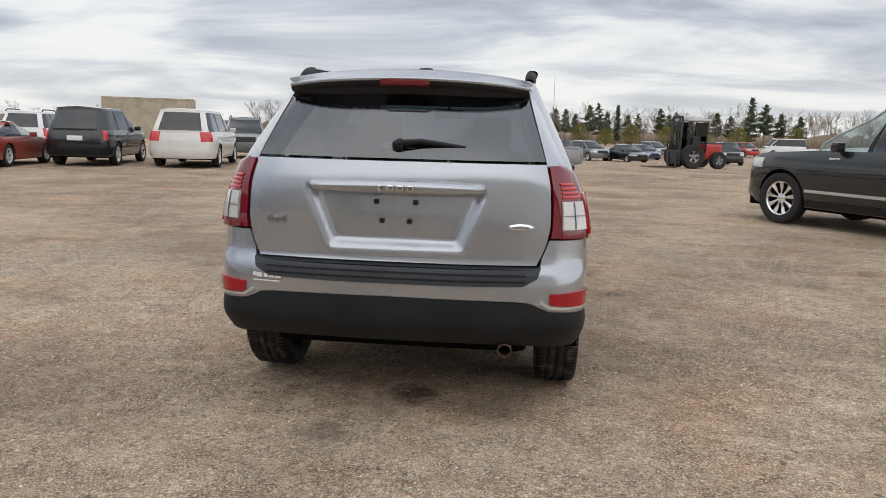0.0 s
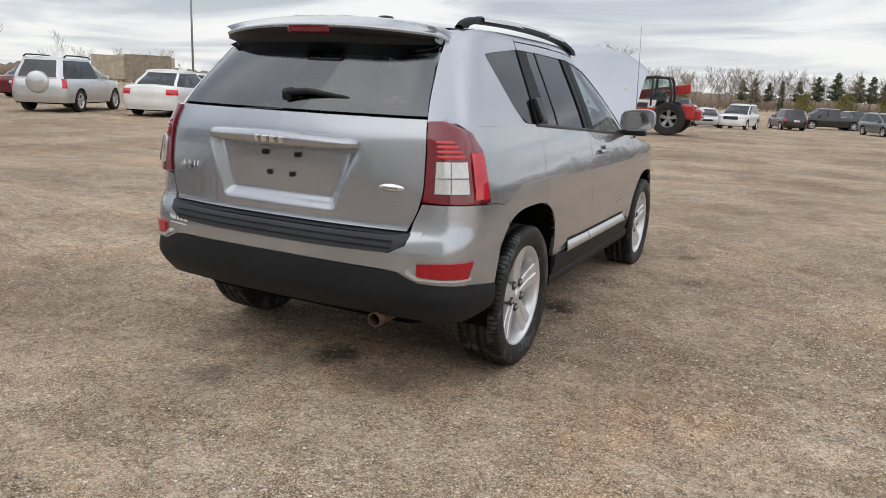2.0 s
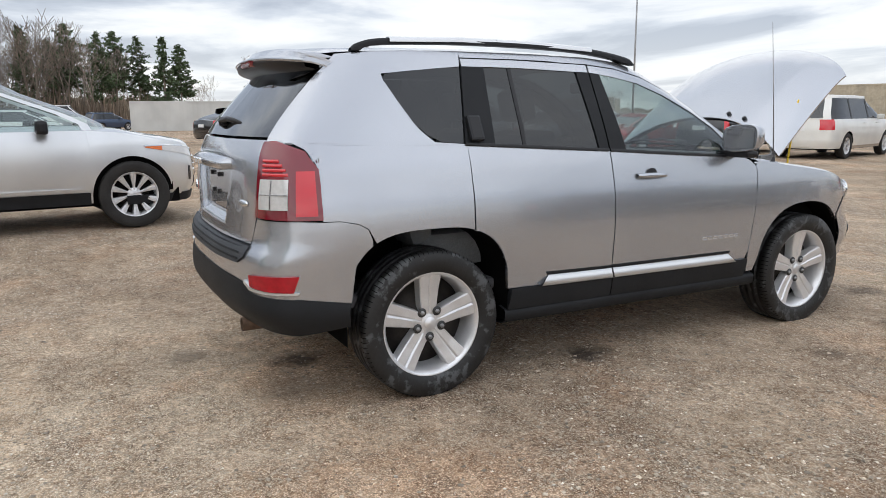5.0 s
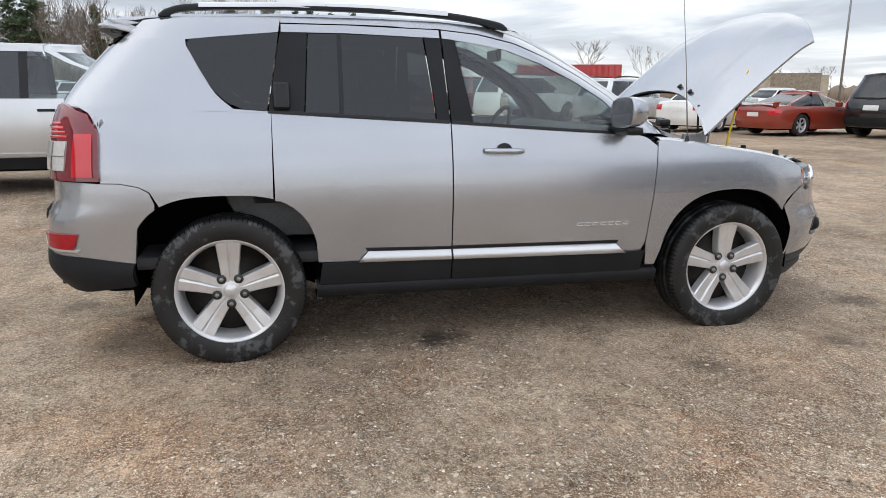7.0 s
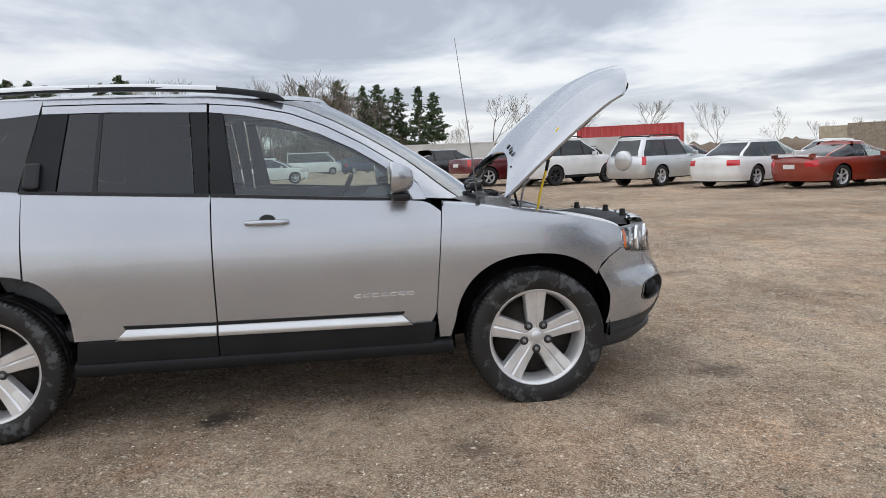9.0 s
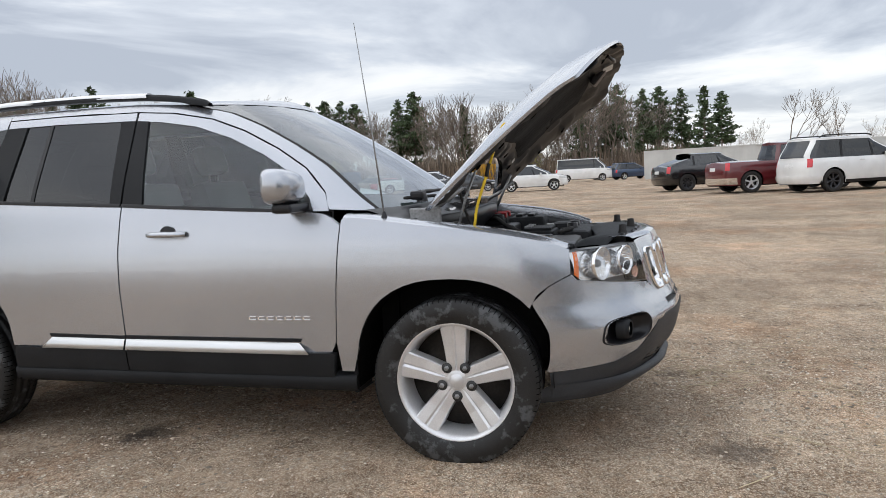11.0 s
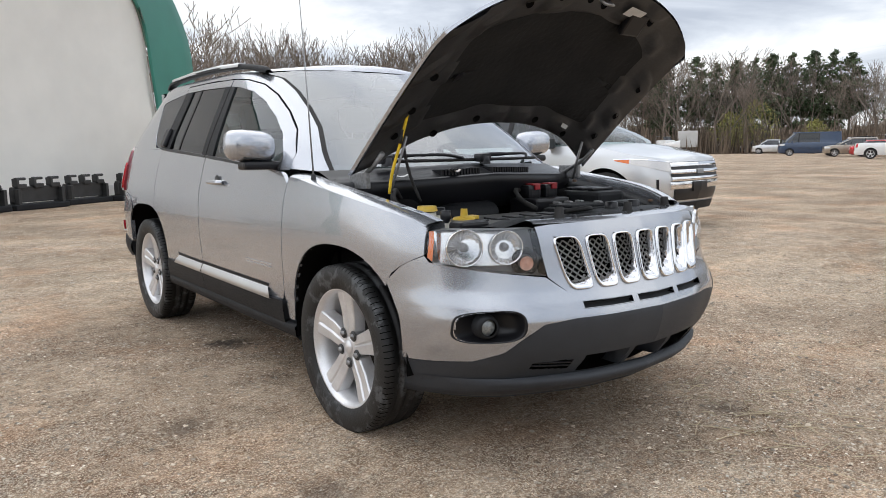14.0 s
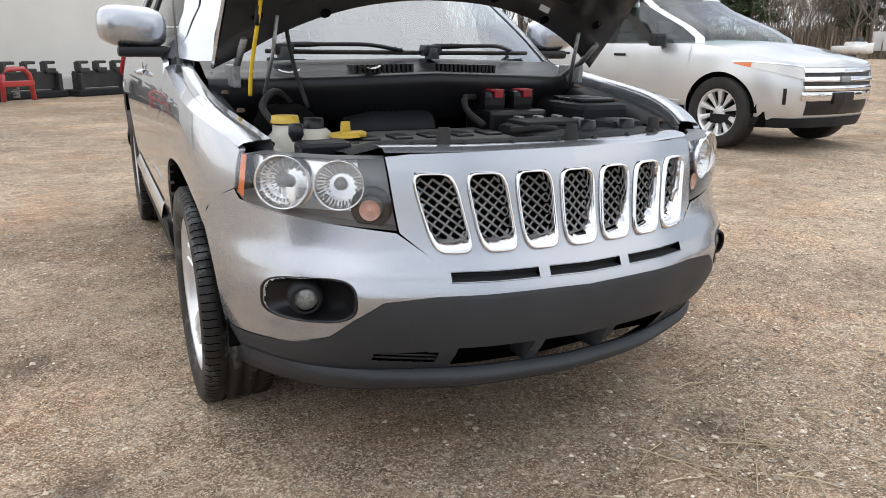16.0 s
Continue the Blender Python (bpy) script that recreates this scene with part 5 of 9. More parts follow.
# --- tailgate with its recessed plate panel
g = Geo()
edge_x = pchip([(0.765, 0.635), (0.80, 0.652), (0.86, 0.675), (0.95, 0.690), (1.1, 0.684), (1.21, 0.664)])
rows = []


def recess(x, z):
    half = 0.405 - 0.42 * max(0.0, (1.06 - z)) if z > 0.82 else 0.2
    u = min(1.0, max(0.0, (half - abs(x)) / 0.05))
    v = min(1.0, max(0.0, (z - 0.815) / 0.05)) * min(1.0, max(0.0, (1.10 - z) / 0.03))
    m_ = min(u, v)
    return -0.034 * m_ * m_ * (3 - 2 * m_)


for z in np.linspace(0.765, 1.21, 46):
    xs = np.linspace(0, 1, 40) * float(edge_x(z))
    ss = S.sx(xs, z)
    rows.append([Vector(S.at(s_, z, recess(x, z) + 0.004 * math.sin(math.pi * (z - 0.765) / 0.445))) for s_, x in zip(ss, xs)])
g.grid(rows, 0, None, True)
zs = np.linspace(0.765, 1.21, 46)
rim = [(x, 0.765) for x in np.linspace(0, 0.635, 12)] + [(float(edge_x(z)), z) for z in zs[1:]] + [(x, 1.21) for x in np.linspace(0.664, 0, 12)[1:]]
g.grid([[Vector(S.at(S.sx(x, z), z, 0.0)) for x, z in rim], [Vector(S.at(S.sx(x, z), z, -0.025)) for x, z in rim]])
tail = g.mirror().part("tailgate", SILVER, car)
g = Geo()
rows = []
for x in np.linspace(0, 0.398, 14):
    q = x / 0.398
    tp = 1.133 - 0.010 * q * q
    bt = 1.062 + 0.012 * q ** 4
    y0_ = float(S.at(S.sx(x, 1.1), 1.1)[1])
    pr = 0.045 if q < 0.985 else 0.0
    rows.append([Vector((x, y0_ + dy, z)) for dy, z in ((0.02, tp), (-0.3 * pr, tp - 0.002), (-0.95 * pr, tp - 0.022), (-pr, (tp + bt) / 2), (-0.8 * pr, bt + 0.012), (-0.4 * pr, bt), (0.03, bt + 0.006))])
g.grid(rows)
g.mirror().part("tailgate_handle_bar", SILVER, tail, "silver handle bar over the plate recess")
g = Geo()
for x, w_ in ((-0.068, 0.020), (-0.024, 0.034), (0.019, 0.034), (0.064, 0.030)):
    g.box(x - w_ / 2 + 0.012, x + w_ / 2 + 0.012, -0.872, -0.855, 1.083, 1.112, 0.006)
g.part("chrome_emblem", M["chrome"], tail, "chrome maker's emblem")
for x, z in ((-0.089, 1.030), (0.089, 1.030), (-0.062, 0.945), (0.062, 0.945)):
    Geo().box(x - 0.011, x + 0.011, -0.787, -0.765, z - 0.011, z + 0.011, 0.003).part("plate_screw", M["plastic2"], tail, "black plate screw clip")
g = Geo()
g.lathe([(0.0, 0.006), (0.9, 0.005), (1.0, 0.0)], 28, "y", 0, pose(0.56, -0.772, 0.935, 0, 0, 6) @ Matrix.Rotation(math.pi, 4, "Z") @ Matrix.Diagonal((0.058, 1, 0.016, 1)))
g.part("oval_badge", M["chrome"], tail, "oval chrome trim badge")
g = Geo()
g.box(0.525, 0.595, -0.783, -0.778, 0.931, 0.939)
g.part("badge_bar", M["steel"], tail)


def lettering(text, size, m, material, parent, name, label):
    cu = bpy.data.curves.new("lettering", "FONT")
    cu.body, cu.size, cu.extrude, cu.shear, cu.align_x, cu.space_character = text, size, 0.003, 0.25, "CENTER", 1.15
    tmp = new("lettering", cu)
    me = bpy.data.meshes.new_from_object(tmp.evaluated_get(bpy.context.evaluated_depsgraph_get()))
    bpy.data.objects.remove(tmp)
    me.materials.clear()
    me.materials.append(material)
    ob = new(name, me)
    ob.matrix_world = m
    ob.parent = parent
    return tagged(ob, label)


lettering("4x4", 0.060, pose(-0.555, -0.7875, 0.915, 86, 0, -6), M["chrome"], tail, "badge_lettering", "chrome four-wheel-drive badge")
g = Geo()   # rear wiper
g.lathe([(0, 0.05), (0.022, 0.045), (0.026, 0)], 14, "y", 0, pose(0.0, -0.700, 1.285) @ Matrix.Rotation(math.pi, 4, "Z"))
g.tube([(0.0, -0.735, 1.288), (0.10, -0.722, 1.30), (0.30, -0.700, 1.276)], [0.018, 0.014, 0.009], 6)
g.tube([(-0.02, -0.720, 1.268), (0.15, -0.712, 1.264), (0.33, -0.690, 1.268)], 0.009, 5)
g.box(-0.03, 0.02, -0.738, -0.70, 1.255, 1.30, 0.012)
g.part("rear_wiper", M["plastic2"], car)

# --- rear lamps
lamp_in = [(0.691, 0.888), (0.698, 0.95), (0.695, 1.05), (0.688, 1.12), (0.675, 1.19), (0.672, 1.205)]
a_ = [(float(S.sx(x, z)), z) for x, z in lamp_in]
out = [(S.sy(-0.515, 0.880), 0.880), (S.sy(-0.515, 0.945), 0.945), (S.sy(-0.512, 1.02), 1.02), (S.sy(-0.512, 1.09), 1.09), (S.sy(-0.555, 1.165), 1.165), (S.sy(-0.645, 1.208), 1.208)]
g = Geo()
S.patch(g, a_, out, 3, 14, 0.016, 0.05, 0, 0.006)
lamps = both("tail_light", g, M["darklens"], None, "dark red wraparound tail light")


def on_lamp(z0_, z1_, u0, u1, off, name, material, label="", n=6, k=4):
    """A lens piece inside the lamp's outline, by height and share of its width."""
    gg = Geo()
    za = np.array([p[1] for p in a_])
    sa, so = np.array([p[0] for p in a_]), np.array([p[0] for p in out])
    zo = np.array([p[1] for p in out])
    lo_, hi_ = [], []
    for z, row in ((z0_, lo_), (z1_, hi_)):
        l, r = np.interp(z, za, sa), np.interp(z, zo, so)
        for q in range(n + 1):
            row.append((l + (r - l) * (u0 + (u1 - u0) * q / n), z))
    S.patch(gg, lo_, hi_, 1, k, off, 0.012, 0, 0.002)
    for sgn, par in ((1, lamps[0]), (-1, lamps[1])):
        h = Geo()
        h.v = [Vector((sgn * v.x, v.y, v.z)) for v in gg.v]
        h.f, h.mi, h.sm = gg.f, gg.mi, gg.sm
        h.part(name, material, par, label)


on_lamp(0.927, 1.052, 0.14, 0.56, 0.030, "reversing_lens", M["clearlens"], "clear reversing lens")
for z in (1.064, 1.083, 1.102, 1.121):
    on_lamp(z, z + 0.012, 0.15, 0.56 - (z - 1.06) * 1.6, 0.023, "brake_lens", M["redlens"], "bright red lens rib")
on_lamp(0.987, 0.991, 0.15, 0.55, 0.035, "lens_line", M["steel"])
on_lamp(0.930, 1.050, 0.330, 0.338, 0.035, "lens_line", M["steel"])
on_lamp(0.900, 1.085, 0.66, 0.93, 0.027, "side_lens", M["redlens"], "red side lens")

# --- rear bumper
g = Geo()
lo = [(S.s0, 0.614), (float(S.sx(0.3, 0.61)), 0.612), (float(S.sx(0.55, 0.61)), 0.607), (float(S.sx(0.62, 0.60)), 0.600), (float(S.sx(0.67, 0.57)), 0.572), (float(S.sx(0.72, 0.56)), 0.558), (float(S.sx(0.79, 0.55)), 0.553), (S.sy(-0.62, 0.545), 0.545), (S.sy(-0.54, 0.532), 0.532), (S.sy(-0.47, 0.519), 0.519), (S.sy(-0.400, 0.508), 0.508)]
hi = [(S.s0, 0.672), (float(S.sx(0.3, 0.672)), 0.672), (float(S.sx(0.58, 0.675)), 0.676), (float(S.sx(0.642, 0.71)), 0.712), (float(S.sx(0.660, 0.78)), 0.80), (float(S.sx(0.690, 0.875)), 0.878), (S.sy(-0.60, 0.876), 0.875), (S.sy(-0.515, 0.869), 0.869), (S.sy(-0.44, 0.867), 0.867), (S.sy(-0.36, 0.850), 0.850), (S.sy(-0.318, 0.825), 0.825)]
S.patch(g, lo, hi, 4, 12, 0.003, 0.03)
# lip to the wheel arch
lo = yz(S, [(-0.400, 0.508), (-0.403, 0.54), (-0.400, 0.59), (-0.385, 0.66), (-0.352, 0.75), (-0.318, 0.825)])
hi = yz(S, arch_r(-0.425, -0.30, 5))
S.patch(g, lo, hi, 2, 3, 0.003)
g.mirror().part("rear_bumper", SILVER, car)
g = Geo()   # dark step pad
lo = [(S.s0, 0.674), (float(S.sx(0.3, 0.674)), 0.674), (float(S.sx(0.575, 0.678)), 0.679), (float(S.sx(0.64, 0.71)), 0.713)]
hi = [(S.s0, 0.745), (float(S.sx(0.3, 0.745)), 0.745), (float(S.sx(0.58, 0.745)), 0.748), (float(S.sx(0.655, 0.76)), 0.760)]
S.patch(g, lo, hi, 5, 5, 0.012, 0.03)
rows = []
for x in np.linspace(0, 0.64, 10):
    e = Vector(S.at(S.sx(x, 0.75), 0.75, 0.01))
    rows.append([e, e + Vector((0, 0.05, 0.012)), e + Vector((0, 0.12, 0.012))])
g.grid(rows)
pad = g.mirror().part("bumper_step_pad", M["bumper"], car)
for zz in (0.695, 0.722):
    g = Geo()
    S.patch(g, [(S.s0, zz), (float(S.sx(0.3, zz)), zz), (float(S.sx(0.59, zz)), zz)], [(S.s0, zz + 0.006), (float(S.sx(0.3, zz)), zz + 0.006), (float(S.sx(0.59, zz)), zz + 0.006)], 4, 1, 0.016, 0.006)
    g.mirror().part("pad_rib", M["plastic"], pad)
g = Geo()   # black lower bumper
lo = [(S.s0, 0.400), (float(S.sx(0.3, 0.40)), 0.400), (float(S.sx(0.55, 0.40)), 0.395), (float(S.sx(0.70, 0.39)), 0.385), (S.sy(-0.62, 0.375), 0.375), (S.sy(-0.50, 0.39), 0.39), (S.sy(-0.405, 0.40), 0.40)]
hi = [(S.s0, 0.612), (float(S.sx(0.3, 0.61)), 0.610), (float(S.sx(0.61, 0.60)), 0.600), (float(S.sx(0.70, 0.56)), 0.562), (S.sy(-0.62, 0.545), 0.543), (S.sy(-0.50, 0.525), 0.523), (S.sy(-0.402, 0.508), 0.506)]
S.patch(g, lo, hi, 4, 10, 0.008, 0.05, 0, 0.012)
g.mirror().part("rear_valance", M["plastic"], car)
g = Geo()
lo = [(float(S.sx(0.700, 0.59)), 0.592), (float(S.sx(0.79, 0.585)), 0.583), (S.sy(-0.648, 0.58), 0.578)]
hi = [(float(S.sx(0.698, 0.645)), 0.642), (float(S.sx(0.79, 0.645)), 0.648), (S.sy(-0.625, 0.645), 0.648)]
S.patch(g, lo, hi, 4, 4, 0.014, 0.02)
both("rear_reflector", g, M["reflex"], None, "red bumper reflector")
# strip under the reflector in lighter silver: a highlight on the bumper painted in
g = Geo()
lo = [(float(S.sx(0.655, 0.60)), 0.60), (float(S.sx(0.70, 0.575)), 0.575), (float(S.sx(0.79, 0.572)), 0.571), (S.sy(-0.63, 0.57), 0.569)]
hi = [(float(S.sx(0.66, 0.615)), 0.615), (float(S.sx(0.705, 0.587)), 0.587), (float(S.sx(0.79, 0.582)), 0.581), (S.sy(-0.625, 0.577), 0.577)]
S.patch(g, lo, hi, 3, 2, 0.016, 0.02)
both("reflector_surround", g, M["silver2"])
g = Geo()
for i, (x0, w_, z) in enumerate(((-0.655, 0.014, 0.672), (-0.637, 0.03, 0.668), (-0.60, 0.02, 0.668), (-0.575, 0.025, 0.668), (-0.545, 0.03, 0.668), (-0.652, 0.13, 0.650))):
    s_a, s_b = float(S.sx(-x0 - w_, z)), float(S.sx(-x0, z))
    gg = Geo()
    S.patch(gg, [(s_a, z), (s_b, z)], [(s_a, z + (0.018 if i < 5 else 0.006)), (s_b, z + (0.018 if i < 5 else 0.006))], 2, 1, 0.009)
    g.add([(-v.x, v.y, v.z) for v in gg.v], gg.f)
g.part("dealer_sticker", M["white"], car, "small white dealer sticker, unreadable")
g = Geo()
g.lathe([(0.028, 0.0), (0.032, 0.0), (0.032, 0.16), (0.028, 0.16), (0.028, 0.0)], 18, "y", 0, pose(0.51, -0.80, 0.372))
g.tube([(0.51, -0.66, 0.372), (0.5, -0.3, 0.37), (0.3, 0.0, 0.36)], 0.03, 8)
g.part("exhaust_pipe", M["rust"], car)

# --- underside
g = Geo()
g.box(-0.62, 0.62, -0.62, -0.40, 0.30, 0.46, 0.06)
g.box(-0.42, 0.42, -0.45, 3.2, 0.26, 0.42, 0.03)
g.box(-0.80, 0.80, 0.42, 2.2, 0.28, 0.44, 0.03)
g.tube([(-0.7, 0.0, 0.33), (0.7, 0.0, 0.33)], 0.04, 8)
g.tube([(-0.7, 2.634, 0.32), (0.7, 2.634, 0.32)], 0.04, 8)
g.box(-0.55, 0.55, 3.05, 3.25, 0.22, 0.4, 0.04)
# underside shade is painted in with the same near-black
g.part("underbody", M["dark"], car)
# carcass behind the panels, below the glass; near-black colour gives the gaps their shade
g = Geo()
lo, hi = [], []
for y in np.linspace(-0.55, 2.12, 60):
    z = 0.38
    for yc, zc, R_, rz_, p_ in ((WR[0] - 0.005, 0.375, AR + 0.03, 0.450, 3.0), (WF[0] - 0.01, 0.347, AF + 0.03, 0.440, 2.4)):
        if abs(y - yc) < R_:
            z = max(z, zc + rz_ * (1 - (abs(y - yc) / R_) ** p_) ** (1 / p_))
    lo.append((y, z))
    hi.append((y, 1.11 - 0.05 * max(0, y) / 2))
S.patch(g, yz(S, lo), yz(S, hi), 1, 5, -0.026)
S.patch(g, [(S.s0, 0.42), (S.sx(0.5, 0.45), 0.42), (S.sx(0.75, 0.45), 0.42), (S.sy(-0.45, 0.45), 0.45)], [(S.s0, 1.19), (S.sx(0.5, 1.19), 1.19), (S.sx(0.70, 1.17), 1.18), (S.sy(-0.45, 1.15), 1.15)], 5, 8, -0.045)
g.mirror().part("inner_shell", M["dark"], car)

# --- wheels
for yw, zw in (WR, WF):
    for sgn in (1, -1):
        wheel_parts(car, sgn * 0.778, yw, zw, RT, 0.246, 0.215, M["alloy"], 5, sgn, True, 56, 0.86, True, "scuffed")

# --- doors: handles, emblem bars
g = Geo()
e = Vector(S.at(S.sy(1.34, 0.985), 0.985))
rows = []
for q in np.linspace(0, 1, 12):
    y = 1.225 + 0.205 * q
    h = 0.012 + 0.003 * math.sin(math.pi * q)
    d = 0.034 * min(1, math.sin(math.pi * min(max(q, 0.04), 0.96)) * 3)
    rows.append([Vector((e.x + dx, y, 0.988 - 0.003 * q + dz)) for dx, dz in ((-0.01, h), (d, h * 0.8), (d + 0.006, 0), (d, -h * 0.8), (-0.01, -h))])
g.grid(rows)
for (ob, sgn) in zip(front_doors, (1, -1)):
    h = Geo()
    h.v = [Vector((sgn * v.x, v.y, v.z)) for v in g.v]
    h.f, h.mi, h.sm = g.f, g.mi, g.sm
    h.part("door_handle", SILVER, ob)
    c = Geo()
    c.lathe([(0.0, 0.002), (0.035, 0.002), (0.04, 0.0)], 18, "x", 0, pose(sgn * (e.x + 0.001), 1.33, 0.993) @ Matrix.Diagonal((sgn, 1.0, 0.8, 1)))
    c.part("handle_cup", M["plastic2"], ob)
    b_ = Geo()
    for i in range(7):
        y = 1.72 + 0.043 * i
        s_ = S.sy(y, 0.607)
        p = Vector(S.at(s_, 0.607))
        b_.box(sgn * p.x - 0.004, sgn * p.x + 0.004, y, y + 0.034, 0.598, 0.602, 0.001)
        b_.box(sgn * p.x - 0.004, sgn * p.x + 0.004, y, y + 0.034, 0.612, 0.616, 0.001)
        b_.box(sgn * p.x - 0.004, sgn * p.x + 0.004, y, y + 0.007, 0.598, 0.616, 0.001)
    b_.part("model_emblem", M["chrome"], ob, "chrome model emblem")
for ob, sgn in zip(rear_doors, (1, -1)):
    c = Geo()
    p = Vector(G.at(G.sy(0.275, 1.245), 1.245))
    c.box(-0.012, 0.022, -0.038, 0.038, -0.065, 0.065, 0.014, 0, pose(sgn * (p.x + 0.008), 0.272, 1.245, 0, -sgn * 26, 0))
    c.part("hidden_door_handle", M["plastic2"], ob, "black pillar-mounted door handle")
# door mirrors
g = Geo()
bm = bmesh.new()
bmesh.ops.create_uvsphere(bm, u_segments=24, v_segments=14, radius=1)
for v in bm.verts:
    c = v.co
    c.x, c.z = math.copysign(abs(c.x) ** 0.6, c.x), math.copysign(abs(c.z) ** 0.62, c.z)
    if c.y < -0.15:
        c.y = -0.15
    v.co = Vector((0.930 + c.x * 0.122, 1.93 + c.y * 0.10, 1.172 + c.z * 0.076 + 0.008 * c.x))
g.take(bm)
mirrors = both("door_mirror", g, SILVER)
for ob, sgn in zip(mirrors, (1, -1)):
    h = Geo()
    h.box(min(sgn * 0.76, sgn * 0.99), max(sgn * 0.76, sgn * 0.99), 1.922, 2.01, 1.062, 1.102, 0.015)
    h.add([(sgn * x, y, z) for x, y, z in ((0.80, 1.93, 1.06), (0.80, 2.06, 1.06), (0.775, 1.93, 1.14), (0.77, 1.99, 1.15), (0.84, 1.93, 1.07), (0.83, 2.02, 1.07))], [(0, 1, 5, 4), (2, 4, 5, 3), (1, 3, 5), (0, 4, 2)], 0, None, False)
    h.part("mirror_foot", M["plastic2"], ob)
    k = Geo()
    k.grid([[Vector((sgn * (0.930 + x), 1.9125, 1.172 + z)) for x in (-0.098, -0.05, 0.05, 0.098)] for z in (-0.056, 0, 0.056)])
    k.part("mirror_glass", M["chrome"], ob)
# aerial on the wing
g = Geo()
g.lathe([(0.0, 0.05), (0.008, 0.045), (0.016, 0.01), (0.02, -0.02)], 12, "z", 0, pose(0.822, 2.355, 1.0))
aer = g.part("aerial_base", M["plastic2"], car)
Geo().tube([(0.822, 2.355, 1.04), (0.818, 2.32, 1.4), (0.812, 2.27, 1.83)], [0.004, 0.003, 0.0015], 6).part("aerial_rod", M["steel"], aer)

# --- front bumper
def fx(x, z):
    return (float(S.sx(x, z, True)), z)


g = Geo()
# band under grille and lamps, round to the wheel arch
lo = yz(S, [(3.008, 0.372), (3.035, 0.372), (3.065, 0.373), (3.09, 0.374)]) + [fx(0.77, 0.378), fx(0.70, 0.388), fx(0.63, 0.425), fx(0.58, 0.48), fx(0.52, 0.527), fx(0.40, 0.540), fx(0.2, 0.543), (S.s1, 0.543)]
hi = yz(S, [(2.964, 0.660), (3.03, 0.7215), (3.075, 0.7455), (3.118, 0.764)]) + [fx(0.785, 0.742), fx(0.72, 0.724), fx(0.63, 0.708), fx(0.55, 0.696), fx(0.47, 0.684), fx(0.40, 0.628), fx(0.2, 0.628), (S.s1, 0.628)]


def front_grid(lo_, hi_, k, nz, off, cut=None):
    """The band as a grid; cut(x, z) drops faces inside openings."""
    gg = Geo()
    S.patch(gg, lo_, hi_, k, nz, off, 0.0)
    if cut:
        keep = [i for i, f in enumerate(gg.f) if not cut(sum((gg.v[q] for q in f), Vector()) / len(f))]
        gg.f, gg.mi, gg.sm = [gg.f[i] for i in keep], [gg.mi[i] for i in keep], [gg.sm[i] for i in keep]
    return gg


def fog_hole(p):
    dx, dz = (p.x - 0.670) / 0.090, (p.z - 0.521) / 0.055
    return abs(dx) ** 3.3 + abs(dz + 0.12 * dx) ** 3.3 < 1


def slot_hole(p):
    return abs(p.x) < 0.365 and 0.572 < p.z < 0.594 and min(abs(abs(p.x) - 0.125), 9) > 0.012


bump = front_grid(lo, hi, 20, 90, 0.004, lambda p: fog_hole(p) or slot_hole(p))
bump.mirror()
fb = bump.part("front_bumper", SILVER, car)
g = Geo()   # face round the grille up to the bonnet line
lo = [fx(0.462, 0.684), fx(0.40, 0.628), fx(0.2, 0.628), (S.s1, 0.628)]
hi = [fx(0.478, 0.862), fx(0.42, 0.868), fx(0.2, 0.874), (S.s1, 0.876)]
SLOTS = []
for i in range(7):
    c = (i - 3)
    SLOTS.append((c * 0.1135, c * 0.126))   # middle at the foot and at the top


def in_slot(p, grow=0.0):
    t = (p.z - 0.642) / 0.178
    if not -0.02 - grow < t < 1.02 + grow:
        return False
    half = 0.041 + 0.004 * t + grow * 0.1
    r = min(1.0, (1.02 - t) * 6, (t + 0.02) * 8)
    return any(abs(p.x - (a + (b - a) * t)) < half * (0.86 + 0.14 * max(0, r)) for a, b in SLOTS)


face = front_grid(lo, hi, 44, 40, 0.004, in_slot)
# roll back under the bonnet
rows = []
for x in np.linspace(0, 0.478, 14):
    e = Vector(S.at(S.sx(x, 0.872, True), 0.872, 0.004))
    rows.append([e, e + Vector((0, -0.012, 0.008)), e + Vector((0, -0.05, 0.012)), e + Vector((0, -0.10, 0.008))])
face.grid(rows)
face.mirror()
gf = face.part("grille_panel", SILVER, car)


def front_pt(x, z, off=0.0):
    p = S.at(S.sx(abs(x), z, True), z, off)
    return Vector((math.copysign(p[0], x) if abs(x) > 1e-6 else 0.0, p[1], p[2]))


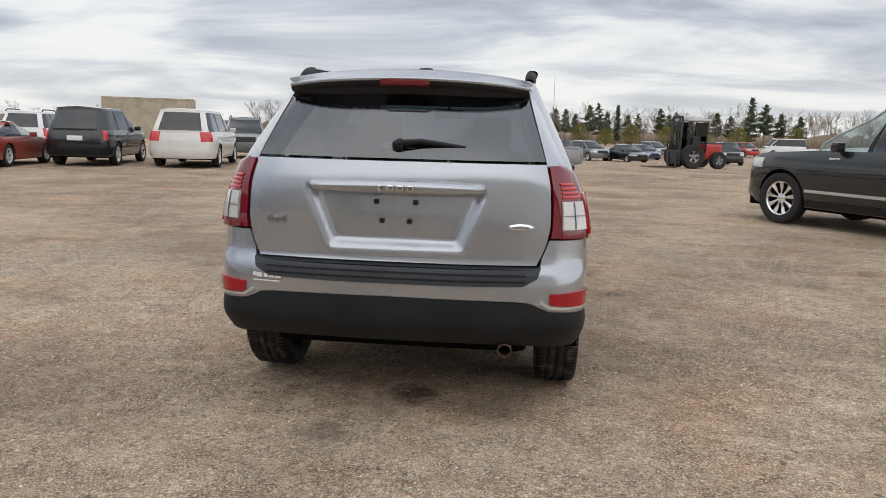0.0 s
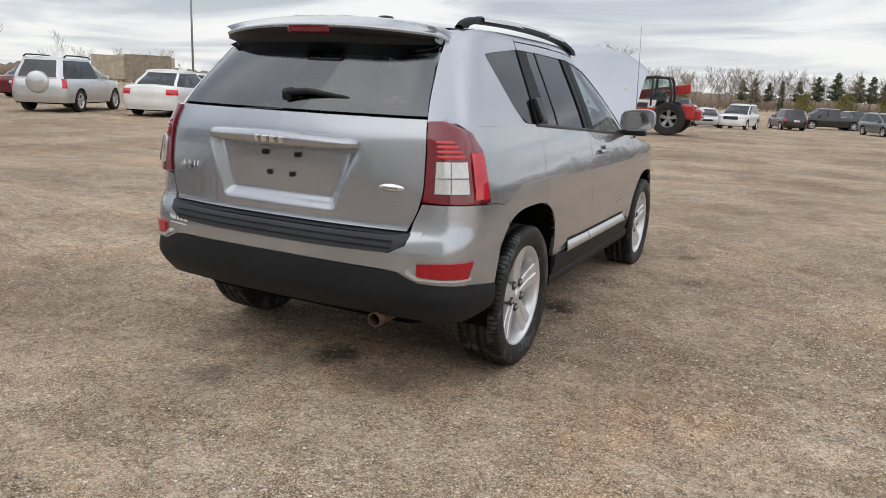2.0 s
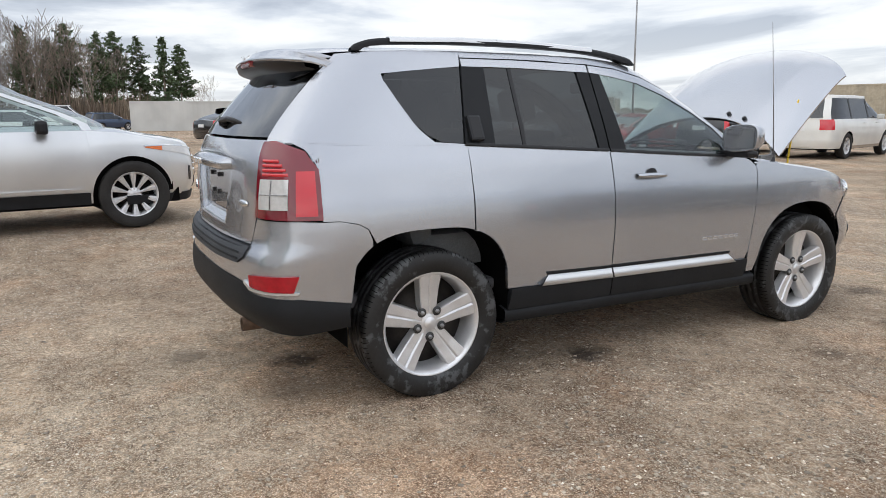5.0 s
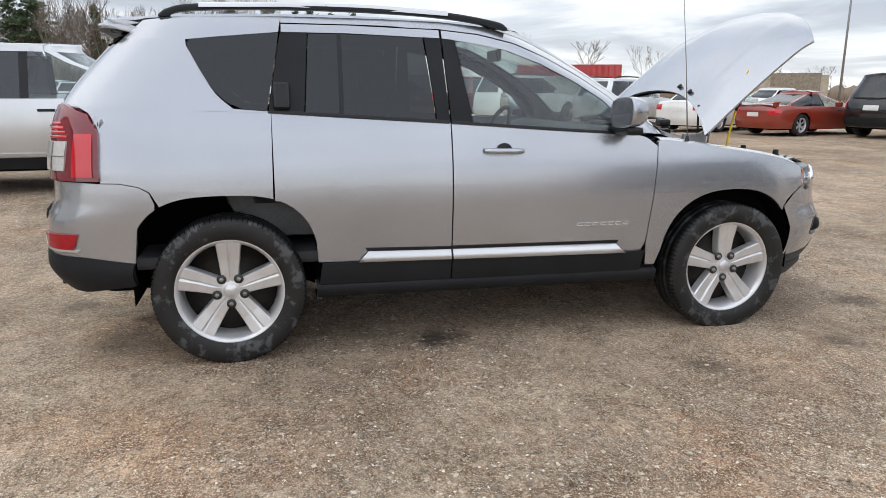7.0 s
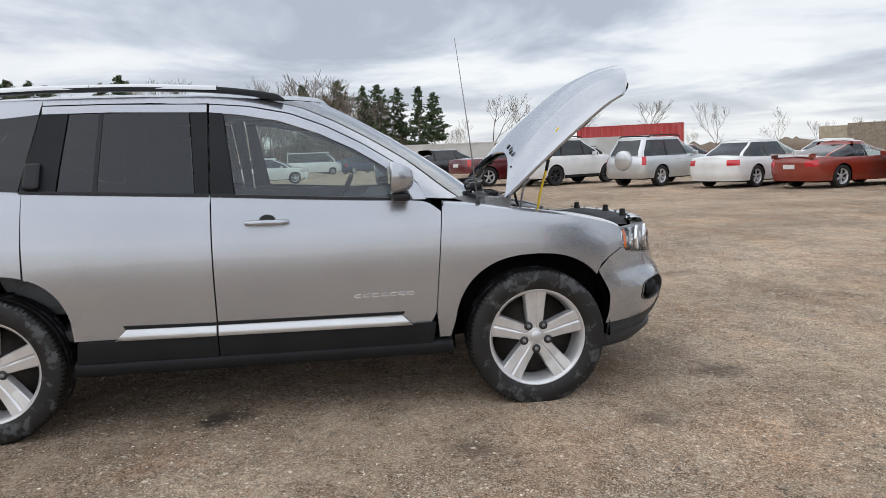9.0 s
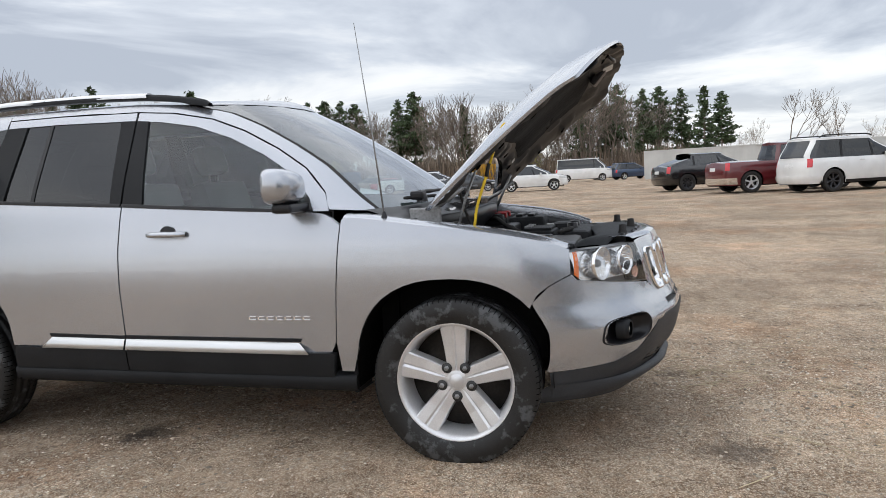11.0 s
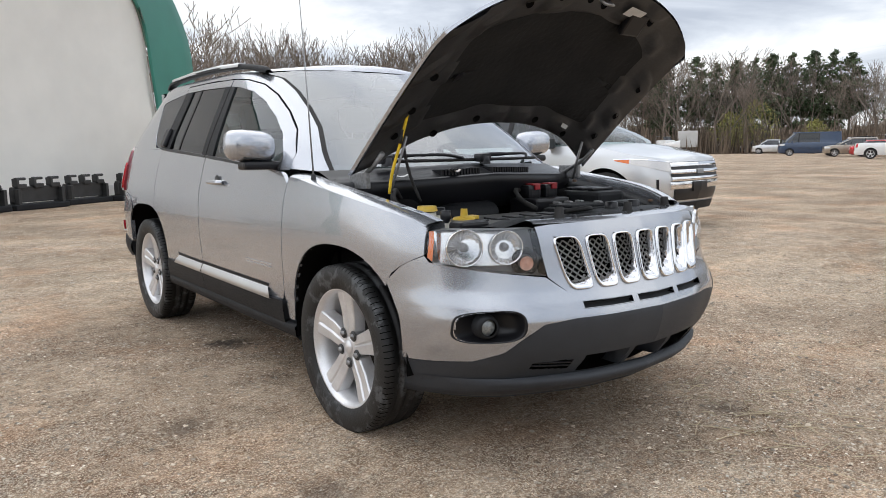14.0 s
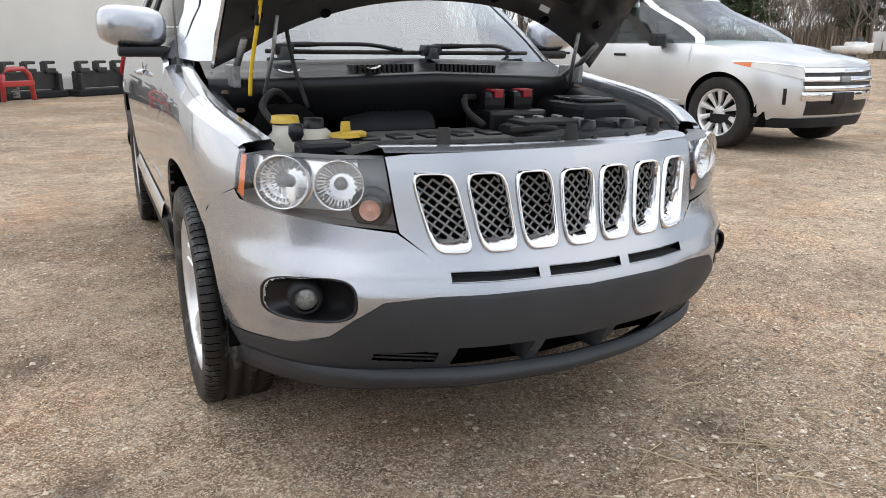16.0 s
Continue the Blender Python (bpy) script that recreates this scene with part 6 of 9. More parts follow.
for a, b in SLOTS:
    outline = []
    n = 40
    for i in range(n):
        ang_ = 2 * math.pi * i / n
        cx, cz = math.copysign(abs(math.cos(ang_)) ** 0.42, math.cos(ang_)), math.copysign(abs(math.sin(ang_)) ** 0.42, math.sin(ang_))
        t = 0.5 + 0.52 * cz
        xm = a + (b - a) * t
        outline.append((xm, cx * (0.0455 + 0.003 * t), 0.642 + 0.178 * t))
    g = Geo()
    rows = []
    for sc, off in ((1.10, 0.0055), (1.06, 0.012), (0.985, 0.015), (0.92, 0.006), (0.89, -0.03)):
        row = []
        for xm, dx, z in outline + outline[:1]:
            zz = 0.731 + (z - 0.731) * (1 - (1 - sc) * 0.45) + (0.024 if (sc < 0.9 and z < 0.68) else 0.010 if (sc < 0.95 and z < 0.68) else 0)
            row.append(front_pt(xm + dx * sc, zz, off))
        rows.append(row)
    g.grid(rows)
    fr = g.part("grille_slot_frame", M["chrome"], gf, "chrome slot surround")
    # crossed wire mesh
    g = Geo()
    for sgn in (1, -1):
        for q in np.arange(-0.20, 0.20, 0.0275):
            pts = []
            for w_ in np.linspace(-0.041, 0.041, 7):
                z = 0.731 + q + sgn * w_ * 0.92
                if 0.650 < z < 0.815:
                    t = (z - 0.642) / 0.178
                    pts.append(front_pt(a + (b - a) * t + w_, z, -0.022 + 0.002 * sgn))
            if len(pts) > 1:
                g.tube(pts, 0.0031, 4, 0, None, False)
    g.part("wire_mesh", M["steel"], fr)
g = Geo()
S.patch(g, [fx(0.48, 0.60), (S.s1, 0.60)], [fx(0.48, 0.85), (S.s1, 0.85)], 8, 3, -0.07)
S.patch(g, [fx(0.76, 0.46), fx(0.5, 0.46), (S.s1, 0.46)], [fx(0.76, 0.62), fx(0.5, 0.62), (S.s1, 0.62)], 8, 3, -0.09)
S.patch(g, [fx(0.70, 0.25), fx(0.5, 0.25), (S.s1, 0.25)], [fx(0.70, 0.46), fx(0.5, 0.46), (S.s1, 0.46)], 8, 3, -0.10)
g.mirror().part("grille_backing", M["dark"], car)
g = Geo()   # slats in the slot under the grille
for x0, x1 in ((-0.365, -0.137), (-0.113, 0.113), (0.137, 0.365)):
    gg = Geo()
    rows = []
    for x in np.linspace(x0, x1, 12):
        rows.append([front_pt(x, 0.570, 0.006), front_pt(x, 0.573, -0.03), front_pt(x, 0.583, -0.012), front_pt(x, 0.587, -0.012), front_pt(x, 0.592, -0.03), front_pt(x, 0.596, 0.006)])
    gg.grid(rows)
    gg.part("lower_slot", M["plastic"], fb)

# black lower part with its openings
lo = yz(S, [(3.02, 0.245), (3.06, 0.24)]) + [fx(0.77, 0.236), fx(0.70, 0.228), fx(0.63, 0.224), fx(0.58, 0.222), fx(0.52, 0.221), fx(0.4, 0.220), fx(0.2, 0.220), (S.s1, 0.220)]
hi = yz(S, [(3.018, 0.371), (3.07, 0.372)]) + [fx(0.77, 0.377), fx(0.70, 0.388), fx(0.63, 0.425), fx(0.58, 0.480), fx(0.52, 0.527), fx(0.40, 0.540), fx(0.2, 0.543), (S.s1, 0.543)]


def low_hole(p):
    return (abs(p.x) < 0.335 and 0.318 < p.z < 0.390 and min(abs(abs(p.x) - 0.113), 9) > 0.016) or (0.37 < abs(p.x) < 0.53 and 0.335 + 0.1 * (abs(p.x) - 0.37) < p.z < 0.378)


low_b = front_grid(lo, hi, 14, 80, 0.006, low_hole)
low_b.mirror()
lb = low_b.part("front_lower_bumper", M["bumper"], car, "black plastic lower bumper")
g = Geo()
rows = []
for x in np.linspace(0, 0.80, 22):
    e = front_pt(x, 0.30, 0.010)
    q = x / 0.8
    rows.append([front_pt(x, 0.312, 0.010), front_pt(x, 0.300, 0.045 * (1 - q ** 3)), front_pt(x, 0.285, 0.055 * (1 - q ** 3)), front_pt(x, 0.262, 0.045 * (1 - q ** 3)), front_pt(x, 0.232, 0.012), front_pt(x, 0.222, -0.06)])
g.grid(rows)
g.mirror().part("front_lip", M["bumper"], lb)
for sgn in (1, -1):
    g = Geo()
    for z in (0.348, 0.362):
        g.tube([front_pt(sgn * x, z + 0.1 * (x - 0.37), 0.002) for x in np.linspace(0.37, 0.53, 6)], 0.004, 5)
    g.part("vent_slat", M["plastic2"], lb)
    g = Geo()
    c = Vector((sgn * 0.113, 0, 0))
    g.grid([[front_pt(sgn * (0.113 + d), z, o) for d, o in ((-0.016, -0.08), (-0.014, 0.006), (0.014, 0.006), (0.016, -0.08))] for z in (0.31, 0.35, 0.395)])
    g.part("opening_post", M["bumper"], lb)

M["fogglass"] = mat("grey_fog_lamp_glass", (0.20, 0.21, 0.205), 0.12, 0.2, grain=[(120, 0.3)], coat=1.0)
# fog lamps in their black cups
g = Geo()
rows = []
n = 36
for sc, off in ((1.06, 0.002), (1.05, 0.0058), (1.01, 0.0062), (0.95, -0.004), (0.86, -0.03), (0.60, -0.055), (0.0, -0.06)):
    row = []
    for i in range(n + 1):
        a = 2 * math.pi * i / n
        cx, cz = math.copysign(abs(math.cos(a)) ** 0.6, math.cos(a)), math.copysign(abs(math.sin(a)) ** 0.6, math.sin(a))
        x = 0.670 + 0.090 * cx * sc
        row.append(front_pt(x, 0.521 + (0.055 * cz - 0.0066 * cx) * sc, off))
    rows.append(row)
g.grid(rows)
cups = both("fog_lamp_cup", g, M["plastic2"])
for ob, sgn in zip(cups, (1, -1)):
    c = front_pt(0.690, 0.520, -0.02)
    m_ = Matrix.Translation((sgn * c.x, c.y, c.z)) @ pose(0, 0, 0, 0, 0, -sgn * 14)
    Geo().lathe([(0.030, 0.02), (0.036, 0.022), (0.044, 0.0), (0.046, -0.03)], 24, "y", 0, m_).part("fog_lamp_ring", M["plastic"], ob)
    Geo().lathe([(0.0, 0.016), (0.016, 0.014), (0.030, 0.006)], 20, "y", 0, m_).part("fog_lamp_lens", M["fogglass"], ob)

# headlamps: clear cover over reflectors
h_lo = yz(S, [(3.128, 0.760), (3.155, 0.737)]) + [fx(0.765, 0.727), fx(0.70, 0.718), fx(0.62, 0.707), fx(0.54, 0.698), fx(0.468, 0.690)]
h_hi = yz(S, [(3.122, 0.852), (3.145, 0.856)]) + [fx(0.755, 0.858), fx(0.69, 0.858), fx(0.61, 0.857), fx(0.54, 0.857), fx(0.482, 0.857)]
M["lamp_cover"] = glass("headlamp_cover", (0.93, 0.93, 0.93), 0.03)
g = Geo()
S.patch(g, h_lo, h_hi, 4, 8, 0.006, 0.0, 0, 0.010)
heads = both("headlight", g, M["lamp_cover"], None, "clear headlight with twin reflectors and amber edge")
M["reflector"] = mat("bright_reflector", (0.90, 0.91, 0.92), 0.16, 0.92, stain=[(30, 0.06)])
M["lampgrey"] = mat("grey_lamp_housing", (0.20, 0.20, 0.205), 0.35, 0.3, stain=[(12, 0.2)])
for ob, sgn in zip(heads, (1, -1)):
    h = Geo()
    S.patch(h, h_lo, h_hi, 4, 6, -0.055)
    for ln in (h_lo, h_hi):
        a = np.array(ln)
        h.grid([[Vector(q) for q in S.at(a[:, 0], a[:, 1], 0.004)], [Vector(q) for q in S.at(a[:, 0], a[:, 1], -0.056)]])
    h.v = [Vector((sgn * v.x, v.y, v.z)) for v in h.v]
    h.part("lamp_housing", M["lampgrey"], ob)
    am2 = Geo()
    S.patch(am2, [h_lo[0], (h_lo[0][0] * 0.35 + h_lo[1][0] * 0.65, 0.744)], [h_hi[0], (h_hi[0][0] * 0.35 + h_hi[1][0] * 0.65, 0.853)], 3, 6, 0.000)
    am2.v = [Vector((sgn * v.x, v.y, v.z)) for v in am2.v]
    am2.part("amber_marker", M["amberlens"], ob, "amber side marker")
    pl = Geo()   # bright plate round the bowls
    pl.grid([[front_pt(sgn * x, z, -0.040) for x in np.linspace(0.545, 0.775, 12)] for z in (0.728, 0.76, 0.80, 0.848)])
    pl.part("chrome_bezel", M["reflector"], ob)
    for x, z, r in ((0.706, 0.794, 0.066), (0.588, 0.794, 0.060)):
        c = front_pt(x, z, -0.010)
        m_ = Matrix.Translation((sgn * c.x, c.y, c.z)) @ pose(0, 0, 0, 0, 0, -sgn * 26)
        Geo().lathe([(r * 1.04, -0.004), (r * 1.03, 0.008), (r, 0.010), (r * 0.96, 0.002)], 36, "y", 0, m_).part("reflector_rim", M["reflector"], ob)
        bowl = Geo()   # fluted inside
        rows = []
        for i in range(73):
            a = 2 * math.pi * i / 72
            rows.append([m_ @ Vector((q * r * math.cos(a), dpt + (0.003 if i % 4 < 2 else 0.0) * (0.3 < q < 0.96), q * r * math.sin(a))) for q, dpt in ((0.98, 0.002), (0.88, -0.014), (0.7, -0.026), (0.5, -0.034), (0.24, -0.040))])
        bowl.grid(rows, 0, None, True, False)
        bowl.part("reflector_bowl", M["reflector"], ob, "bright fluted round reflector")
        Geo().lathe([(r * 0.26, -0.042), (r * 0.25, -0.012), (r * 0.16, -0.004), (0, -0.002)], 16, "y", 0, m_).part("bulb_shield", M["lampgrey"], ob)
    dk = Geo()
    c = front_pt(0.522, 0.738, -0.020)
    dk.lathe([(0.052, -0.02), (0.050, -0.004), (0.034, 0.0), (0.028, -0.012)], 24, "y", 0, Matrix.Translation((sgn * c.x, c.y, c.z)) @ pose(0, 0, 0, 0, 0, -sgn * 26))
    dk.part("indicator_surround", M["plastic2"], ob)
    c = front_pt(0.525, 0.735, -0.015)
    m_ = Matrix.Translation((sgn * c.x, c.y, c.z)) @ pose(0, 0, 0, 0, 0, -sgn * 26)
    Geo().lathe([(0.026, 0.004), (0.022, -0.004), (0.0, 0.008)], 20, "y", 0, m_).part("indicator_bulb", mat("orange_bulb_lens", (0.62, 0.34, 0.26), 0.2, stain=[(40, 0.2)], coat=1.0) if sgn > 0 else bpy.data.materials["orange_bulb_lens"], ob)

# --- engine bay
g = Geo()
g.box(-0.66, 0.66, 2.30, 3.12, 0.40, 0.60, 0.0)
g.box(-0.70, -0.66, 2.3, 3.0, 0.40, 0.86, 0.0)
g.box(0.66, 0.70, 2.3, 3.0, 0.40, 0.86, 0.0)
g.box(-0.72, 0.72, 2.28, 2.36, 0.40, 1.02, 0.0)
# depth of the bay darkened by colour, not only by shading
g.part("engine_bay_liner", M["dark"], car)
for sgn in (1, -1):
    g = Geo()
    rows = []
    for y in np.linspace(2.35, 3.12, 12):
        z = float(np.interp(y, [2.18, 2.45, 2.8, 3.0, 3.105], [1.03, 0.997, 0.948, 0.905, 0.868]))
        e = Vector(S.at(S.sy(y, z), z))
        rows.append([Vector((sgn * (e.x - d), y, z + h)) for d, h in ((0.085, -0.03), (0.12, -0.034), (0.16, -0.05), (0.19, -0.11))])
    g.grid(rows)
    g.part("inner_wing_ledge", SILVER if sgn > 0 else M["plastic"], car)
    for y in (2.5, 2.75, 3.0):
        b_ = Geo().lathe([(0, 0.012), (0.011, 0.010), (0.013, 0)], 8, "z", 0, pose(sgn * 0.70, y, float(np.interp(y, [2.45, 2.8, 3.0], [0.965, 0.914, 0.872]))))
        b_.part("wing_bolt", M["rust"], car)
g = Geo()   # shroud over the radiator
rows = []
for x in np.linspace(-0.53, 0.53, 26):
    yf, dz = front_pt(x, 0.872)[1] - 0.085, -0.03 * max(0.0, (abs(x) - 0.42) / 0.11)
    rows.append([Vector((x, yf, 0.882 + dz)), Vector((x, yf - 0.05, 0.884 + dz)), Vector((x, yf - 0.13, 0.876 + dz)), Vector((x, yf - 0.19, 0.85 + dz)), Vector((x, yf - 0.2, 0.7))])
g.grid(rows)
shroud = g.part("radiator_shroud", M["plastic"], car)
for x in (-0.425, 0.30, -0.07):
    Geo().lathe([(0, 0.04), (0.016, 0.038), (0.018, 0.012), (0.024, 0.0)], 14, "z", 0, pose(x, front_pt(x, 0.872)[1] - 0.10, 0.882)).part("bonnet_buffer", M["rubber"], shroud)
for x in np.linspace(-0.52, 0.52, 9):
    Geo().lathe([(0, 0.006), (0.008, 0.005), (0.010, 0)], 8, "z", 0, pose(x, front_pt(x, 0.872)[1] - 0.07, 0.884)).part("push_clip", M["plastic2"], shroud)
M["redcap"] = mat("red_plastic", (0.30, 0.012, 0.016), 0.5, stain=[(30, 0.2)])
M["enginegrey"] = mat("grey_engine_plastic", (0.075, 0.073, 0.070), 0.5, grain=[(200, 0.1)], stain=[(9, 0.25)])
g = Geo()   # engine cover
g.box(-0.13, 0.46, 2.70, 3.10, 0.74, 0.845, 0.03)
g.box(-0.10, 0.42, 2.98, 3.14, 0.72, 0.825, 0.03)
cover = g.part("engine_cover", M["enginegrey"], car)
for x in np.linspace(-0.06, 0.36, 5):
    Geo().box(x - 0.03, x + 0.03, 2.86, 2.95, 0.843, 0.853, 0.006).part("cover_rib", M["plastic2"], cover)
g = Geo()   # ribbed resonator
rows = []
for a in np.linspace(0, math.pi, 13):
    row = []
    for i, x in enumerate(np.linspace(0.02, 0.34, 34)):
        r = 0.055 * (0.65 + 0.35 * min(1, (0.34 - x) / 0.10)) + (0.004 if i % 2 else 0)
        row.append(Vector((x, 2.60 - r * 1.3 * math.cos(a), 0.84 + r * math.sin(a))))
    rows.append(row)
g.grid(rows, 0, None, True)
g.part("air_resonator", M["plastic"], car)
g = Geo()   # battery and its tray
g.box(-0.40, -0.16, 2.55, 2.74, 0.66, 0.90, 0.015)
bat = g.part("battery", M["plastic2"], car)
for x in (-0.215, -0.335):
    k = Geo()
    k.box(x - 0.045, x + 0.045, 2.58, 2.68, 0.895, 0.965, 0.02)
    tcover = k.part("terminal_cover", M["plastic2"], bat)
    k = Geo()
    k.box(x - 0.034, x + 0.022, 2.62, 2.684, 0.962, 0.970, 0.004)
    k.box(x - 0.026, x + 0.010, 2.678, 2.688, 0.940, 0.966, 0.004)
    k.part("red_cap", M["redcap"], tcover, "red terminal cap")
g = Geo()
g.box(-0.46, -0.17, 2.76, 2.95, 0.74, 0.865, 0.03)
g.box(-0.44, -0.20, 2.78, 2.93, 0.86, 0.878, 0.01)
air = g.part("air_filter_box", M["plastic"], car)
for x, y in ((-0.40, 2.80), (-0.32, 2.80), (-0.24, 2.80), (-0.42, 2.9)):
    Geo().box(x - 0.012, x + 0.012, y - 0.02, y + 0.02, 0.876, 0.886, 0.004).part("clip", M["steel"], air)
g = Geo()   # fuse box and intake duct on the far side
g.box(-0.67, -0.47, 2.58, 2.86, 0.70, 0.925, 0.02)
fuse = g.part("fuse_box", M["plastic"], car)
g = Geo()
for y in (2.62, 2.69, 2.76):
    g.box(-0.66, -0.50, y, y + 0.04, 0.925, 0.940, 0.006)
g.part("fuse_lid", M["plastic2"], fuse)
g = Geo()
g.box(-0.64, -0.12, 2.98, 3.14, 0.78, 0.862, 0.03)
g.box(-0.62, -0.46, 2.90, 3.02, 0.80, 0.885, 0.03)
duct = g.part("intake_duct", M["plastic"], car)
for x in (-0.52, -0.36):
    Geo().lathe([(0, 0.03), (0.028, 0.028), (0.032, 0)], 14, "z", 0, pose(x, 3.03, 0.862)).part("duct_cap", M["plastic2"], duct)
# hoses and looms

def hose(pts, r_, n_):
    Geo().tube(pts, r_, n_).part("engine_hose", M["rubber"], car)


hose(smooth_line([(-0.10, 2.98, 0.86), (-0.16, 3.04, 0.872), (-0.22, 3.02, 0.868), (-0.27, 2.98, 0.86)], 6), 0.012, 6)
hose(smooth_line([(-0.16, 2.62, 0.94), (-0.10, 2.66, 0.94), (-0.08, 2.72, 0.90), (-0.10, 2.80, 0.86)], 6), 0.012, 6)
hose(smooth_line([(0.50, 2.55, 0.93), (0.56, 2.6, 0.97), (0.62, 2.68, 0.93), (0.60, 2.8, 0.87)], 6), 0.012, 6)
hose(smooth_line([(0.45, 2.48, 0.96), (0.52, 2.55, 0.92), (0.50, 2.7, 0.86)], 6), 0.010, 6)
hose(smooth_line([(0.52, 2.60, 1.20), (0.50, 2.62, 1.05), (0.47, 2.66, 0.92)], 6), 0.007, 6)
M["tank"] = mat("milky_tank_plastic", (0.62, 0.60, 0.52), 0.45, stain=[(20, 0.15)])
M["yellowcap"] = mat("yellow_plastic", (0.60, 0.40, 0.05), 0.4, stain=[(30, 0.12)])
g = Geo()
g.lathe([(0.0, 0.0), (0.045, 0.0), (0.052, 0.02), (0.05, 0.075), (0.038, 0.09), (0.036, 0.11)], 18, "z", 0, pose(0.60, 2.88, 0.785))
tk = g.part("brake_fluid_tank", M["tank"], car)
Geo().lathe([(0, 0.02), (0.038, 0.02), (0.042, 0.0)], 18, "z", 0, pose(0.60, 2.88, 0.900)).part("cap", M["yellowcap"], tk, "yellow filler cap")
g = Geo()
g.lathe([(0.0, 0.0), (0.055, 0.0), (0.06, 0.03), (0.055, 0.085), (0.038, 0.10)], 18, "z", 0, pose(0.50, 2.82, 0.775))
tk = g.part("coolant_tank", M["tank"], car)
Geo().lathe([(0, 0.03), (0.030, 0.03), (0.034, 0.0)], 14, "z", 0, pose(0.50, 2.82, 0.875)).part("cap", M["plastic2"], tk)
g = Geo()
g.lathe([(0.0, 0.045), (0.014, 0.044), (0.016, 0.012), (0.045, 0.01), (0.05, 0.0)], 12, "z", 0, pose(0.425, 2.90, 0.855))
g.box(0.37, 0.45, 2.895, 2.935, 0.855, 0.872, 0.006)
g.part("oil_filler_cap", M["yellowcap"], car, "yellow oil filler cap")
g = Geo()
g.lathe([(0, 0.05), (0.02, 0.048), (0.022, 0.02), (0.012, 0.0)], 12, "z", 0, pose(0.60, 3.00, 0.86))
g.box(0.48, 0.62, 3.04, 3.12, 0.78, 0.87, 0.012)
g.part("washer_filler", M["plastic2"], car)
for sgn in (1, -1):   # strut tops
    Geo().lathe([(0, 0.03), (0.05, 0.028), (0.09, 0.0), (0.12, -0.06)], 18, "z", 0, pose(sgn * 0.53, 2.60, 0.90)).part("strut_top", M["dark"], car)

# --- cowl and front wipers
g = Geo()
rows = []
for x in np.linspace(0, 0.74, 18):
    q = x / 0.74
    yb = 2.48 - 0.22 * q ** 2.4
    rows.append([Vector((x, yb - 0.02, 1.075 - 0.02 * q)), Vector((x, yb + 0.05, 1.052 - 0.02 * q)), Vector((x, yb + 0.13, 1.025 - 0.025 * q)), Vector((x, yb + 0.15, 1.032 - 0.025 * q)), Vector((x, yb + 0.165, 1.022 - 0.025 * q)), Vector((x, yb + 0.165, 0.98 - 0.03 * q)), Vector((x, yb + 0.05, 0.86))])
g.grid(rows)
cowl = g.mirror().part("cowl_panel", M["plastic2"], car)
g = Geo()
for x in np.arange(-0.27, 0.29, 0.017):
    if abs(x - 0.03) > 0.03:
        q = abs(x) / 0.74
        yb = 2.48 - 0.22 * q ** 2.4
        Geo().box(x, x + 0.009, yb + 0.04, yb + 0.115, 1.030 - 0.02 * q, 1.058 - 0.02 * q).part("cowl_grille_bar", M["plastic2"], cowl)
for x0, sw in ((0.48, -1), (-0.045, -1)):
    g = Geo()
    q = abs(x0) / 0.74
    yb = 2.48 - 0.22 * q ** 2.4
    g.lathe([(0, 0.04), (0.022, 0.038), (0.028, 0.0)], 14, "z", 0, pose(x0, yb + 0.02, 1.07))
    g.box(x0 - 0.035, x0 + 0.035, yb - 0.03, yb + 0.035, 1.08, 1.122, 0.014)
    arm = smooth_line([(x0, yb + 0.01, 1.115), (x0 + sw * 0.14, yb + 0.05, 1.118), (x0 + sw * 0.28, 2.49, 1.118), (x0 + sw * 0.42, 2.46 - 0.10 * (abs(x0 + sw * 0.42) > 0.4), 1.10)], 5)
    g.tube(arm, [0.011] * 4 + [0.008] * (len(arm) - 4), 6)
    wip = g.part("wiper_arm", M["plastic2"], car)
    k = Geo()
    k.tube([(x0 + sw * d, 2.475 - 0.24 * (abs(x0 + sw * d) / 0.74) ** 2.4 - 0.015, 1.092) for d in np.linspace(-0.05, 0.50, 9)], 0.008, 5)
    k.part("wiper_blade", M["rubber"], wip)
for sgn in (1, -1):   # hinge links
    g = Geo()
    g.box(sgn * 0.67 - 0.012, sgn * 0.67 + 0.012, 2.42, 2.56, 0.98, 1.05, 0.006)
    g.tube([(sgn * 0.66, 2.44, 1.00), (sgn * 0.665, 2.56, 1.06), (sgn * 0.66, 2.66, 1.13)], 0.012, 6)
    g.part("bonnet_hinge", M["steel"], car)
Geo().tube([(0.60, 2.62, 0.96), (0.575, 2.65, 1.08), (0.565, 2.70, 1.20)], 0.006, 6).part("prop_strut", M["steel"], car)
g = Geo()
g.tube([(-0.62, 2.56, 0.98), (-0.60, 2.60, 1.06), (-0.575, 2.66, 1.17)], 0.008, 6)
g.part("prop_strut", M["steel"], car)

for x, y, z, rot, mt in ((0.235, 2.606, 1.036, 20, M["tan"]), (0.50, 2.555, 1.022, -15, M["plate"])):
    g = Geo()
    m_ = pose(x, y, z, 0, 0, rot)
    g.grid([[m_ @ Vector((a, b, 0.004 + 0.010 * (a / 0.035) ** 2 + 0.004 * math.sin(b * 200))) for b in (-0.016, -0.006, 0.006, 0.016)] for a in (-0.035, -0.02, 0.0, 0.02, 0.035)])
    scrap = g.part("dead_leaf", mt)
    tagged(scrap, "curled dry leaf lying on the black cowl", "leaf")

